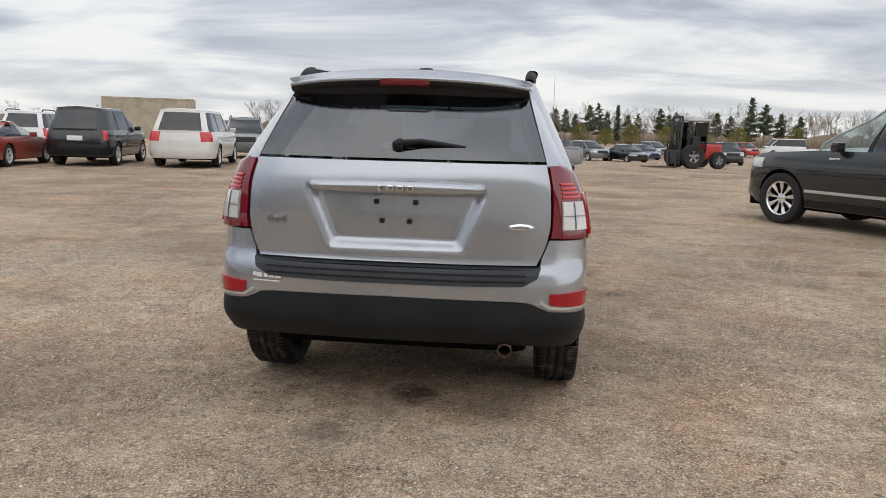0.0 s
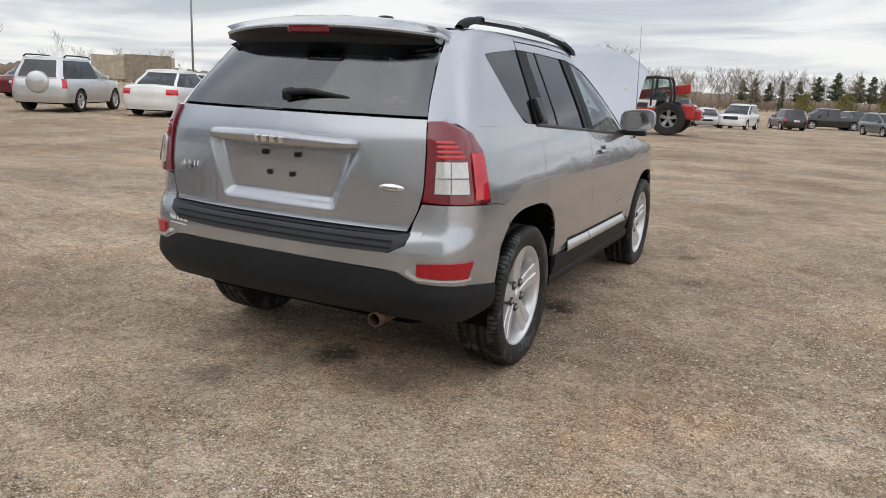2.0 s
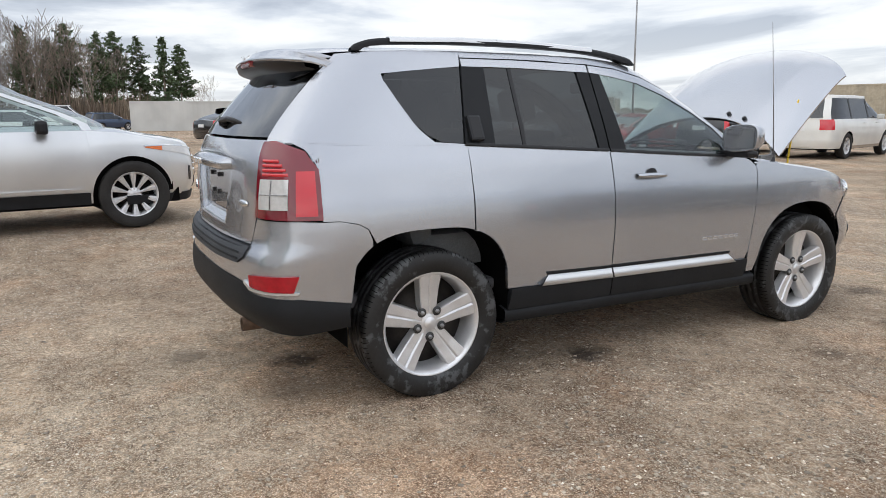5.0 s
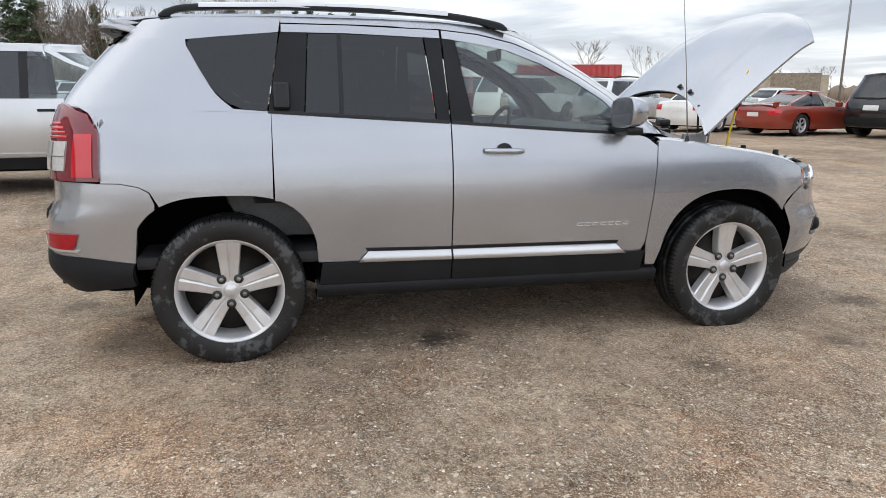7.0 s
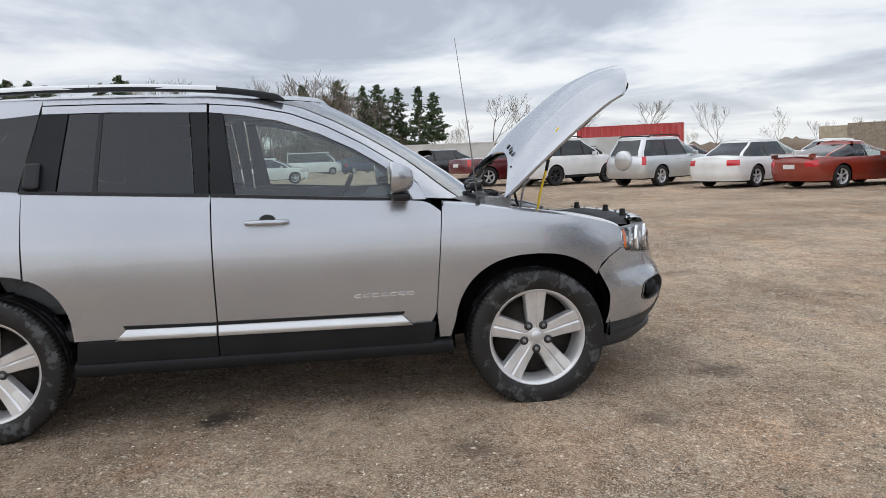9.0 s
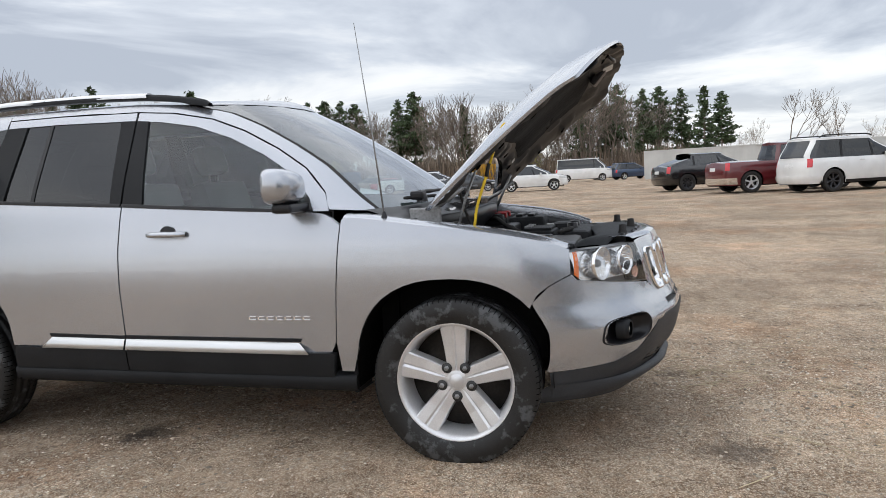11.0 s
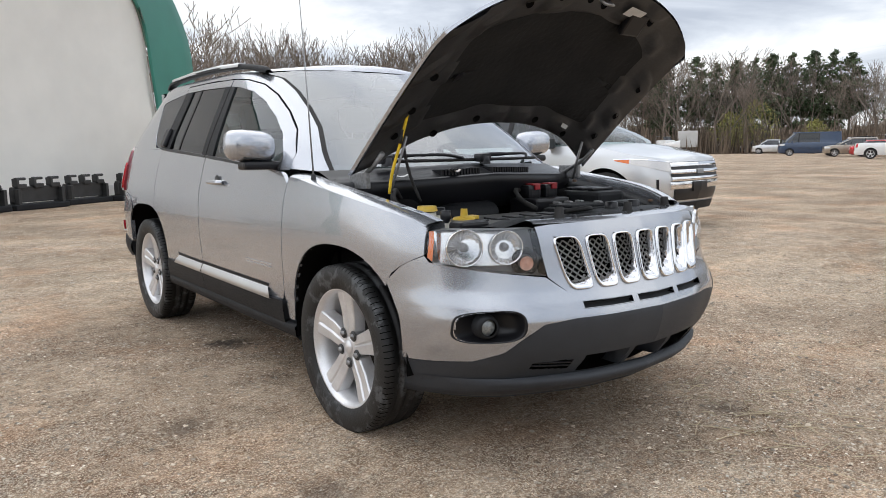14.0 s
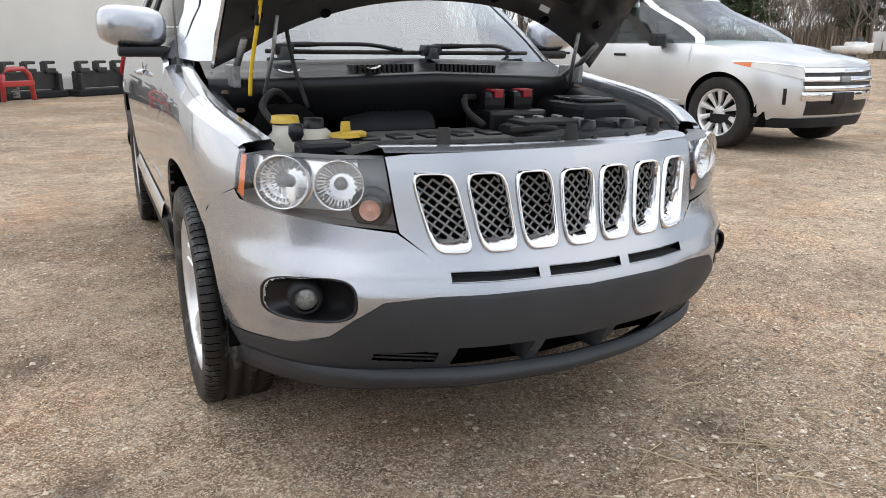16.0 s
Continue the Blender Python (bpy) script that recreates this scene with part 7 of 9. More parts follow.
# --- bonnet, raised
HINGE = pose(0, 2.51, 1.042, 49, 0, 0)
BON_FRONT = pchip([(0, 3.545), (0.2, 3.528), (0.42, 3.468), (0.58, 3.386), (0.66, 3.32), (0.70, 3.28), (0.73, 3.243), (0.76, 3.20)])
BON_MID = pchip([(0, 1.075), (0.25, 1.063), (0.5, 1.036), (0.75, 0.990), (0.88, 0.945), (0.95, 0.912), (1, 0.880)])
BON_EDGE = pchip([(0, 1.02), (0.25, 0.995), (0.5, 0.965), (0.75, 0.928), (0.9, 0.900), (1, 0.868)])


def bonnet_pt(u, v, lift=0.0):
    """u across (-1..1), v from the trailing edge (0) to the leading edge (1)."""
    a = abs(u)
    x = a * (0.742 - 0.03 * v)
    y0 = 2.46 + 0.27 * (1 - a ** 2.2)
    y = y0 + (float(BON_FRONT(x)) - y0) * v
    zc, ze = float(BON_MID(v)), float(BON_EDGE(v))
    z = zc + (ze - zc) * a ** 3 + 0.006 * math.exp(-((a - 0.62) / 0.06) ** 2) * math.sin(math.pi * v)
    return HINGE @ Vector((math.copysign(x, u), y - 2.46, z - 1.02 - lift))


us, vs_ = np.r_[np.linspace(-1, -0.85, 7), np.linspace(-0.85, 0.85, 35)[1:-1], np.linspace(0.85, 1, 7)], np.r_[np.linspace(0, 0.8, 20), np.linspace(0.8, 1, 12)[1:]]
g = Geo()
g.grid([[bonnet_pt(u, v) for u in us] for v in vs_])
rim_uv = [(u, 0) for u in us] + [(1, v) for v in vs_[1:]] + [(u, 1) for u in us[::-1][1:]] + [(-1, v) for v in vs_[::-1][1:]]
g.grid([[bonnet_pt(u, v) for u, v in rim_uv], [bonnet_pt(u * 0.992, 0.5 + (v - 0.5) * 0.992, 0.016) for u, v in rim_uv]])
bon = g.part("bonnet", SILVER, car, "raised bonnet, silver outside")
# silver underside coloured near-black: its shade is put into the base colour
M["underhood"] = mat("shaded_silver_underside", (0.055, 0.054, 0.054), 0.5, 0.3, grain=[(120, 0.12)], stain=[(5, 0.22)])
M["felt"] = mat("black_sound_felt", (0.012, 0.012, 0.012), 0.95, stain=[(6, 0.3)], bump=(40, 0.5))


def inner_lift(u, v):
    """Depth of the pressed inner panel: ribs near the rim, pockets between."""
    a = abs(u)
    e = min(a and (1 - a) * 0.72 or 0.72, 9)
    lift = 0.018 + 0.022 * min(1, (1 - a) / 0.12)
    lift += 0.014 * (math.sin(v * 21) * math.sin(a * 16) > 0.35) * (a > 0.70 or v > 0.80 or v < 0.15)
    lift -= 0.02 * max(0, (v - 0.9) / 0.1)
    return lift


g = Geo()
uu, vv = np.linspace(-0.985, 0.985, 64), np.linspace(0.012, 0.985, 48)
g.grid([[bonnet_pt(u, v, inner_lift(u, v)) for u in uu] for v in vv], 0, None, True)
inner = g.part("inner_panel", M["underhood"], bon, "dull pressed metal underside, darkened for its shade")
g = Geo()
rows = []
for v in np.linspace(0, 1, 22):
    row = []
    for u in np.linspace(-1, 1, 30):
        hw = 0.74 - 0.06 * math.sin(math.pi * v) * 0
        vv_ = 0.14 + 0.66 * v - 0.05 * (abs(u) ** 3) * (1 if v > 0.5 else -1)
        row.append(bonnet_pt(u * hw, vv_, 0.052 - 0.012 * max(abs(u), abs(2 * v - 1)) ** 8 + 0.004 * math.cos(u * 9)))
    rows.append(row)
g.grid(rows, 0, None, True)
g.part("insulation_mat", M["felt"], bon, "black felt sound mat")
for u, v, mt, sx_, sz_ in ((-0.30, 0.885, M["plate"], 0.055, 0.028), (0.62, 0.46, M["plastic2"], 0.02, 0.02), (-0.52, 0.10, M["plate"], 0.025, 0.012)):
    a0, a1, a2 = bonnet_pt(u, v, 0.058), bonnet_pt(u + 0.02, v, 0.058), bonnet_pt(u, v + 0.02, 0.058)
    ex, ey = (a1 - a0).normalized() * sx_, (a2 - a0).normalized() * sz_
    Geo().add([a0 - ex - ey, a0 + ex - ey, a0 + ex + ey, a0 - ex + ey], [(3, 2, 1, 0)], 0, None, False).part("bonnet_label", mt, bon, "small white label")
# flat near-black discs paint the shade of the pressed holes
g = Geo()
for u, v in ((0.1, 0.90), (0.32, 0.91), (0.52, 0.90), (-0.05, 0.87), (0.86, 0.62), (0.86, 0.40), (-0.86, 0.62), (-0.86, 0.40), (0.85, 0.2), (-0.85, 0.2), (0.25, 0.06), (-0.25, 0.06), (0.55, 0.05), (-0.55, 0.05), (-0.5, 0.89)):
    c = bonnet_pt(u, v, inner_lift(u, v) + 0.002)
    Geo().lathe([(0, 0), (0.016, 0.0), (0.018, 0.004)], 12, "z", 0, Matrix.Translation(c) @ HINGE.to_3x3().to_4x4() @ pose(0, 0, 0, 180, 0, 0)).part("pressed_hole", M["dark"], bon)
g = Geo()   # latch loop and striker
c = bonnet_pt(0.0, 0.90, 0.03)
n_ = (HINGE.to_3x3() @ Vector((0, 0, -1)))
r_ = HINGE.to_3x3() @ Vector((1, 0, 0))
g.tube([c - r_ * 0.025, c - r_ * 0.025 + n_ * 0.05, c + r_ * 0.025 + n_ * 0.05, c + r_ * 0.025], 0.006, 6)
g.part("latch_loop", M["steel"], bon)
g = Geo()
g.box(-0.06, 0.06, -0.05, 0.05, -0.02, 0.015, 0.01, 0, Matrix.Translation(bonnet_pt(-0.38, 0.83, 0.055)) @ HINGE.to_3x3().to_4x4())
g.part("latch_bracket", M["plastic2"], bon)
for u in (0.28, 0.48):
    c = bonnet_pt(u, 0.055, -0.006)
    Geo().lathe([(0, 0.012), (0.014, 0.010), (0.016, 0)], 10, "z", 0, Matrix.Translation(c) @ HINGE.to_3x3().to_4x4()).part("washer_jet", M["plastic2"], bon)
g = Geo()   # yellow cord holding it up
g.tube(smooth_line([(0.575, 2.88, 1.395), (0.612, 2.83, 1.372), (0.635, 2.77, 1.20), (0.655, 2.72, 1.05), (0.661, 2.704, 0.965)], 5), 0.0065, 7)
cord = g.part("prop_cord", M["yellow"], car, "yellow cord from the bonnet to the wing")
g = Geo()
g.tube([(0.636, 2.775, 1.225), (0.641, 2.760, 1.17)], 0.0085, 7)
g.part("cord_tape", M["rubber"], cord)

# --- cabin
g = Geo()
g.box(-0.74, 0.74, -0.45, 2.2, 0.44, 0.50, 0.02)
g.part("cabin_floor", M["interior"], car)
for sgn in (1, -1):
    g = Geo()
    rows = []
    for y in np.linspace(-0.4, 2.1, 14):
        rows.append([Vector((sgn * (float(S.at(S.sy(max(y, -0.3), z), z)[0]) - 0.09), y, z)) for z in ((0.5, 0.8) if y > 0.47 else (0.86, 0.93)) + (1.02, 1.09 + 0.03 * (y < 1))])
    g.grid(rows, 0, None, sgn < 0)
    g.part("door_trim", M["interior"], car)
g = Geo()
rows = []
for x in np.linspace(-0.70, 0.70, 20):
    rows.append([Vector((x, 2.42 - 0.25 * (abs(x) / 0.7) ** 2.4, 1.05)), Vector((x, 2.1, 1.075)), Vector((x, 1.86, 1.065 + 0.03 * math.exp(-((x + 0.36) / 0.16) ** 4))), Vector((x, 1.76, 1.00)), Vector((x, 1.80, 0.75)), Vector((x, 1.95, 0.55))])
g.grid(rows)
g.part("dashboard", M["interior"], car)
g = Geo()
m_ = pose(-0.36, 1.66, 1.00, 64, 0, 0)
rows = []
for i in range(33):
    a = 2 * math.pi * i / 32
    rows.append((m_ @ Vector((0.185 * math.cos(a), 0.185 * math.sin(a), 0))))
g.tube(rows, 0.015, 8, 0, None, False)
g.tube([m_ @ Vector((-0.18, 0, 0)), m_ @ Vector((0.18, 0, 0))], 0.016, 6)
g.tube([m_ @ Vector((0, 0, 0)), m_ @ Vector((0, -0.18, 0))], 0.016, 6)
g.tube([m_ @ Vector((0, 0, 0)), m_ @ Vector((0, 0, -0.2))], 0.035, 8)
g.lathe([(0, 0.03), (0.055, 0.025), (0.07, -0.01)], 16, "z", 0, m_)
g.part("steering_wheel", M["plastic"], car)


def seat(x, y, w_, back_z):
    gg = Geo()
    gg.box(x - w_ / 2, x + w_ / 2, y - 0.05, y + 0.46, 0.55, 0.74, 0.06)
    gg.box(-w_ / 2, w_ / 2, -0.07, 0.07, 0.0, back_z - 0.66, 0.06, 0, pose(x, y - 0.02, 0.68, 14, 0, 0))
    st = gg.part("seat", M["seat"], car)
    hh = Geo()
    hh.box(-0.125, 0.125, -0.05, 0.05, 0.05, 0.23, 0.045, 0, pose(x, y - 0.02, 0.68, 14, 0, 0) @ pose(0, 0, back_z - 0.66))
    hh.tube([(x - 0.05, y - 0.17, back_z - 0.02), (x - 0.05, y - 0.18, back_z + 0.09)], 0.006, 5)
    hh.tube([(x + 0.05, y - 0.17, back_z - 0.02), (x + 0.05, y - 0.18, back_z + 0.09)], 0.006, 5)
    hh.part("headrest", M["seat"], st)


seat(0.36, 0.98, 0.50, 1.22)
seat(-0.36, 0.98, 0.50, 1.22)
seat(0.36, 0.10, 0.56, 1.14)
seat(-0.36, 0.10, 0.56, 1.14)
g = Geo()
g.box(-0.11, 0.11, 1.52, 1.55, 1.44, 1.51, 0.018)
g.tube([(0, 1.55, 1.49), (0, 1.60, 1.57)], 0.012, 6)
g.part("rear_view_mirror", M["plastic2"], car)
g = Geo()
g.grid([[Vector((x, y, 1.555 + 0.03 * (1 - (x / 0.55) ** 2))) for x in np.linspace(-0.55, 0.55, 8)] for y in np.linspace(-0.40, 1.35, 10)])
g.part("headlining", M["seat"], car)

# ---------------------------------------------------------------- the row behind and the lot
BK = M["plastic2"]
CH, LENS = M["chrome"], M["clearlens"]
crossover = vehicle("parked_suv", "silver crossover SUV with chrome bar grille beside the open-bonnet car", "suv",
        suv(4.68, 1.93, 1.72, 2.82, M["silver2"], belt=1.07, hood=1.05, ro=1.06, frontglass=M["glass_clear"], rails=False, r=0.375, spokes=10, nose=0.46, roofk=0.72, cabin=(-2.40, 1.30, -2.02, 0.22), posts=(-1.30, -0.30), handles=(-1.1, -0.08), deck=[(-2.47, 1.04), (-1.97, 1.07), (0.45, 1.08), (0.85, 1.085), (1.3, 1.06), (1.75, 0.985), (2.05, 0.93), (2.21, 0.89)],
            mirror=BK, handlemat=BK, trim=((-1.85, 1.0, 0.29, 0.42, M["plastic"], 0.012), (-0.9, 0.9, 0.43, 0.47, M["silver2"], 0.02)),
            bits=[("tail_light", "rear", 0.62, 0.93, 0.80, 1.02, M["redlens"], 0.006), ("rear_bumper", "rear", 0, 0.9, 0.34, 0.58, M["silver2"], 0.03),
                                    ("grille", "front", 0, 0.58, 0.55, 0.87, BK, 0.004), ("grille_bar", "front", 0, 0.58, 0.815, 0.865, CH, 0.018), ("grille_bar", "front", 0, 0.59, 0.725, 0.775, CH, 0.022),
                  ("grille_bar", "front", 0, 0.58, 0.635, 0.685, CH, 0.018), ("oval_emblem", "front", 0, 0.075, 0.72, 0.78, M["steel"], 0.034), ("lower_grille", "front", 0, 0.52, 0.39, 0.55, BK, 0.006),
                  ("number_plate_holder", "front", 0, 0.17, 0.50, 0.62, BK, 0.03), ("chrome_corner", "front", 0.0, 0.60, 0.535, 0.625, CH, 0.014), ("side_slot", "front", 0.735, 0.76, 0.50, 0.66, BK, 0.006), ("front_lip", "front", 0, 0.90, 0.26, 0.36, M["plastic"], 0.02)]), place(-5.75, -2.25, 5))
sk = SKIN[crossover.name]


def on_nose(x, z):
    return float(sk.sx(x, z, True)), z


swept_lo = [(sk.sy(1.56, 0.888), 0.888), (sk.sy(1.74, 0.855), 0.855), on_nose(0.80, 0.805), on_nose(0.68, 0.768), on_nose(0.57, 0.745)]
swept_hi = [(sk.sy(1.54, 0.900), 0.900), (sk.sy(1.74, 0.905), 0.905), on_nose(0.80, 0.892), on_nose(0.68, 0.876), on_nose(0.57, 0.862)]
for sgn in (1, -1):
    for nm, a, b, mt, lab in (("headlight", 1, 5, LENS, "clear swept-back headlight"), ("amber_indicator", 0, 2, M["amberlens"], "amber corner lens")):
        g = Geo()
        sk.patch(g, swept_lo[a:b], swept_hi[a:b], 5, 5, 0.010, 0.02)
        g.v = [Vector((sgn * v.x, v.y, v.z)) for v in g.v]
        g.part(nm, mt, crossover, lab)
    g = Geo()
    sk.patch(g, [(a, z + 0.004) for a, z in swept_hi], [(a, z + 0.016) for a, z in swept_hi], 5, 2, 0.012, 0.02)
    g.v = [Vector((sgn * v.x, v.y, v.z)) for v in g.v]
    g.part("headlight_brow", CH, crossover)
vehicle("parked_suv", "black SUV with dark rear glass and dirty rear end", "suv",
        suv(4.87, 1.90, 1.80, 2.87, M["black"], belt=1.10, bump=M["plastic"], rails=False, spokes=6), place(-13.27, 18.8, 14))
vehicle("parked_suv", "pearl white crossover with wide red tail lights", "suv",
        suv(5.12, 2.00, 1.82, 3.02, M["pearl"], belt=1.12, rails=False, spokes=6, lamp_in=0.30,
            trim=((-1.9, 1.9, 0.28, 0.36, M["tan"], 0.01),)), place(-10.3, 19.6, 13))
coupe = vehicle("parked_coupe", "burnt orange hatchback coupe with a rear wing", "car",
        sedan(4.56, 1.74, 1.32, 2.55, M["orange"], belt=0.86, frontglass=M["glass_clear"], posts=(-0.35,), handles=(0.35,), spokes=6,
              cabin=(-1.72, 0.95, -0.75, 0.05), trim=((-1.0, 1.0, 0.2, 0.34, M["orange"], 0.02),)), place(-15.08, 16.35, 13))
vehicle("parked_sedan", "white saloon with red tail lights", "car", sedan(4.85, 1.85, 1.49, 2.77, M["white"], frontglass=M["glass_clear"], r=0.335), place(-17.66, 14.96, 27))
spare_car = vehicle("parked_suv", "silver compact SUV with a spare wheel on its tailgate", "suv",
        suv(4.60, 1.82, 1.72, 2.66, M["silver2"], belt=1.05, frontglass=M["glass_clear"], spokes=6), place(-20.65, 13.15, 29))
vehicle("parked_suv", "boxy white SUV with black roof strip", "suv",
        suv(4.83, 1.92, 1.88, 2.88, M["white"], belt=1.16, r=0.39, bump=M["white"], rimmat=M["darkalloy"], spokes=7, roofk=0.84, trim=((-2.0, 2.0, 0.3, 0.4, BK, 0.01),)), place(-24.6, 10.7, 26))
vehicle("parked_pickup", "maroon pickup truck with a lowered tailgate end", "pickup",
        suv(5.6, 1.98, 1.86, 3.55, M["maroon"], belt=1.16, r=0.40, cabin=(-0.75, 1.95, -0.62, 1.15), posts=(0.45,), handles=(0.1, 0.8), rails=False, bump=M["chrome"]), place(-26.8, 8.9, 20))
vehicle("parked_crossover", "black sloping-roof crossover with dark wheels", "suv",
        suv(4.88, 1.98, 1.68, 2.93, M["black"], belt=1.12, rails=False, rimmat=M["darkalloy"], spokes=9, r=0.38, cabin=(-2.3, 1.35, -1.0, 0.5)), place(-31.5, 6.6, 22))
vehicle("parked_wagon", "silver-white compact wagon with round twin tail lights", "car",
        suv(4.48, 1.76, 1.63, 2.63, M["silver2"], belt=1.0, rails=False, r=0.32), place(-5.9, 19.6, 8))
vehicle("parked_suv", "black SUV with polished wheels, chrome side trim and pale green glass", "suv",
        suv(5.27, 2.02, 1.93, 3.13, M["blackteal"], belt=1.20, hood=1.17, r=0.41, cabin=(-2.64, 1.30, -2.35, 0.35), rails=False, frontglass=M["glass_clear"], rimmat=M["chrome"], spokes=9, handlemat=M["chrome"],
            trim=((-2.2, 2.2, 0.32, 0.42, BK, 0.015), (-1.05, 1.1, 0.545, 0.59, M["silver2"], 0.02))), place(6.4, 7.3, 29))
vehicle("parked_suv", "black SUV seen past the white crossover", "suv", suv(4.8, 1.85, 1.75, 2.8, M["grey"], belt=1.06), place(-11.6, 27.2, 200))
vehicle("parked_truck", "white pickup truck facing the yard", "pickup", suv(5.8, 2.0, 1.92, 3.6, M["white"], belt=1.2, r=0.4, rails=False, cabin=(-0.7, 1.9, -0.6, 1.1), posts=(0.5,)), place(-10.8, 36.5, 190))
vehicle("parked_car", "white hatchback with red tail lights", "car", suv(4.4, 1.78, 1.5, 2.6, M["white"], belt=0.98, rails=False, r=0.32), place(-8.4, 31.5, 5))

g = Geo()
g.box(-0.72, 0.72, -2.34, -2.08, 0.955, 0.985, 0.012)
for x in (-0.66, 0.66):
    g.box(x - 0.04, x + 0.04, -2.30, -2.12, 0.84, 0.96, 0.012)
g.part("rear_wing", M["orange"], coupe)
Geo().box(-0.7, 0.7, -2.345, -2.325, 0.955, 0.975, 0.004).part("wing_edge", M["white"], coupe)
g = Geo()
g.lathe([(0.0, 0.13), (0.26, 0.12), (0.33, 0.08), (0.345, 0.0), (0.34, -0.1)], 28, "y", 0, pose(0.05, -2.33, 0.92, 0, 0, 180))
g.part("spare_wheel_cover", M["silver2"], spare_car)
FAR = [
    ("suv", "white", -2.7, 49.8, 172, "white crossover facing the yard"), ("sedan", "silver2", -5.6, 56, 190, "silver coupe in the far row"),
    ("pickup", "darkgrey", -6.4, 48, 185, "dark blue pickup facing the yard"), ("suv", "black", -0.2, 63, 20, "black SUV with red tail lights"),
    ("pickup", "black", 3.0, 70, 110, "black pickup in the far row"), ("suv", "darkgrey", 5.2, 72, 200, "dark grey SUV in the far row"),
    ("suv", "grey", 6.6, 59.5, 205, "boxy grey crossover in the far row"), ("sedan", "black", 9.6, 58, 205, "black saloon facing the yard"),
    ("sedan", "navy", 12.6, 68, 200, "navy saloon in the far row"), ("suv", "grey", 15.5, 78, 200, "grey SUV in the far row"),
    ("pickup", "black", 17.2, 57, 180, "black pickup in the far row"), ("pickup", "red", 28.3, 90, 200, "red pickup in the far row"),
    ("suv", "silver2", 21.5, 84, 195, "silver SUV in the far row"), ("sedan", "white", -9.5, 72, 185, "white saloon in the far row"), ("suv", "tan", -13, 60, 190, "tan SUV in the far row"),
    ("suv", "white", -43.5, -3.2, 8, "white crossover with a damaged open front"), ("sedan", "darkgrey", -49.5, -8.8, 12, "dark grey saloon in the lot"),
    ("suv", "silver2", -53, -12.4, 20, "silver crossover in the lot"), ("pickup", "white", -56.5, -15.8, 20, "white pickup in the lot"),
    ("sedan", "red", -66, -20.6, 30, "red hatchback with a pale door"), ("suv", "tan", -67, -23.5, 210, "light brown SUV in the lot"),
    ("van", "white", -72.5, -1.8, 5, "white passenger van in the lot"), ("sedan", "blue", -80, 0.4, 20, "bright blue saloon in the lot"),
    ("suv", "navy", -73.5, 3.0, 30, "navy SUV in the lot"), ("van", "navy", -71.5, -29.3, 208, "navy high-roofed cargo van"),
    ("suv", "black", -86.5, -37.5, 40, "black SUV in the lot"), ("pickup", "silver2", -88, -41.3, 200, "silver pickup in the lot"),
    ("pickup", "darkgrey", -96, -47.5, 200, "dark pickup in the lot"), ("suv", "white", -102.5, -53, 210, "white SUV in the lot"), ("suv", "white", -112, -61, 210, "white SUV in the far lot"),
    ("van", "white", -118, -75, 120, "white box truck by the trees"), ("van", "white", -158, -92, 120, "white lorry cab by the trees"),
    ("van", "white", -112, -37, 20, "white lorry by the trees"), ("suv", "white", -60, 24, 40, "white car behind the row"), ("sedan", "white", -26, 24, 20, "white saloon behind the row"),
    ("sedan", "maroon", -31, 19, 30, "dark red saloon behind the row"), ("suv", "white", -19.5, 24.5, 20, "white car behind the row"), ("suv", "grey", -40, 13, 70, "grey SUV behind the row"),
    ("van", "white", 37.5, 102, 95, "white travel trailer at the yard edge"),
]
SPECS = {}


def far_spec(kind, colour):
    mt = M[colour]
    if kind == "suv":
        return suv(4.7, 1.88, 1.72, 2.75, mt, belt=1.05)
    if kind == "sedan":
        return sedan(4.7, 1.82, 1.46, 2.7, mt)
    if kind == "pickup":
        return suv(5.6, 1.98, 1.86, 3.55, mt, belt=1.15, r=0.39, cabin=(-0.75, 1.95, -0.62, 1.15), posts=(0.5,), rails=False)
    return suv(5.9, 2.0, 2.4, 3.6, mt, belt=1.35, r=0.37, rails=False, roofk=0.86, cabin=(-2.9, 2.35, -2.8, 1.55), posts=(1.0,), dpillar=2.0 if colour == "navy" else 0.1)


first = {}
for kind, colour, x, y, rot, lab in FAR:
    key = (kind, colour)
    cat = {"suv": "suv", "sedan": "car", "pickup": "pickup", "van": "van"}[kind]
    if key in first:
        ob = copy_thing(first[key], place(x, y, rot))
        tagged(ob, lab)
    else:
        first[key] = vehicle("parked_" + cat, lab, cat, far_spec(kind, colour), place(x, y, rot), "far rows of parked vehicles")

# --- machines


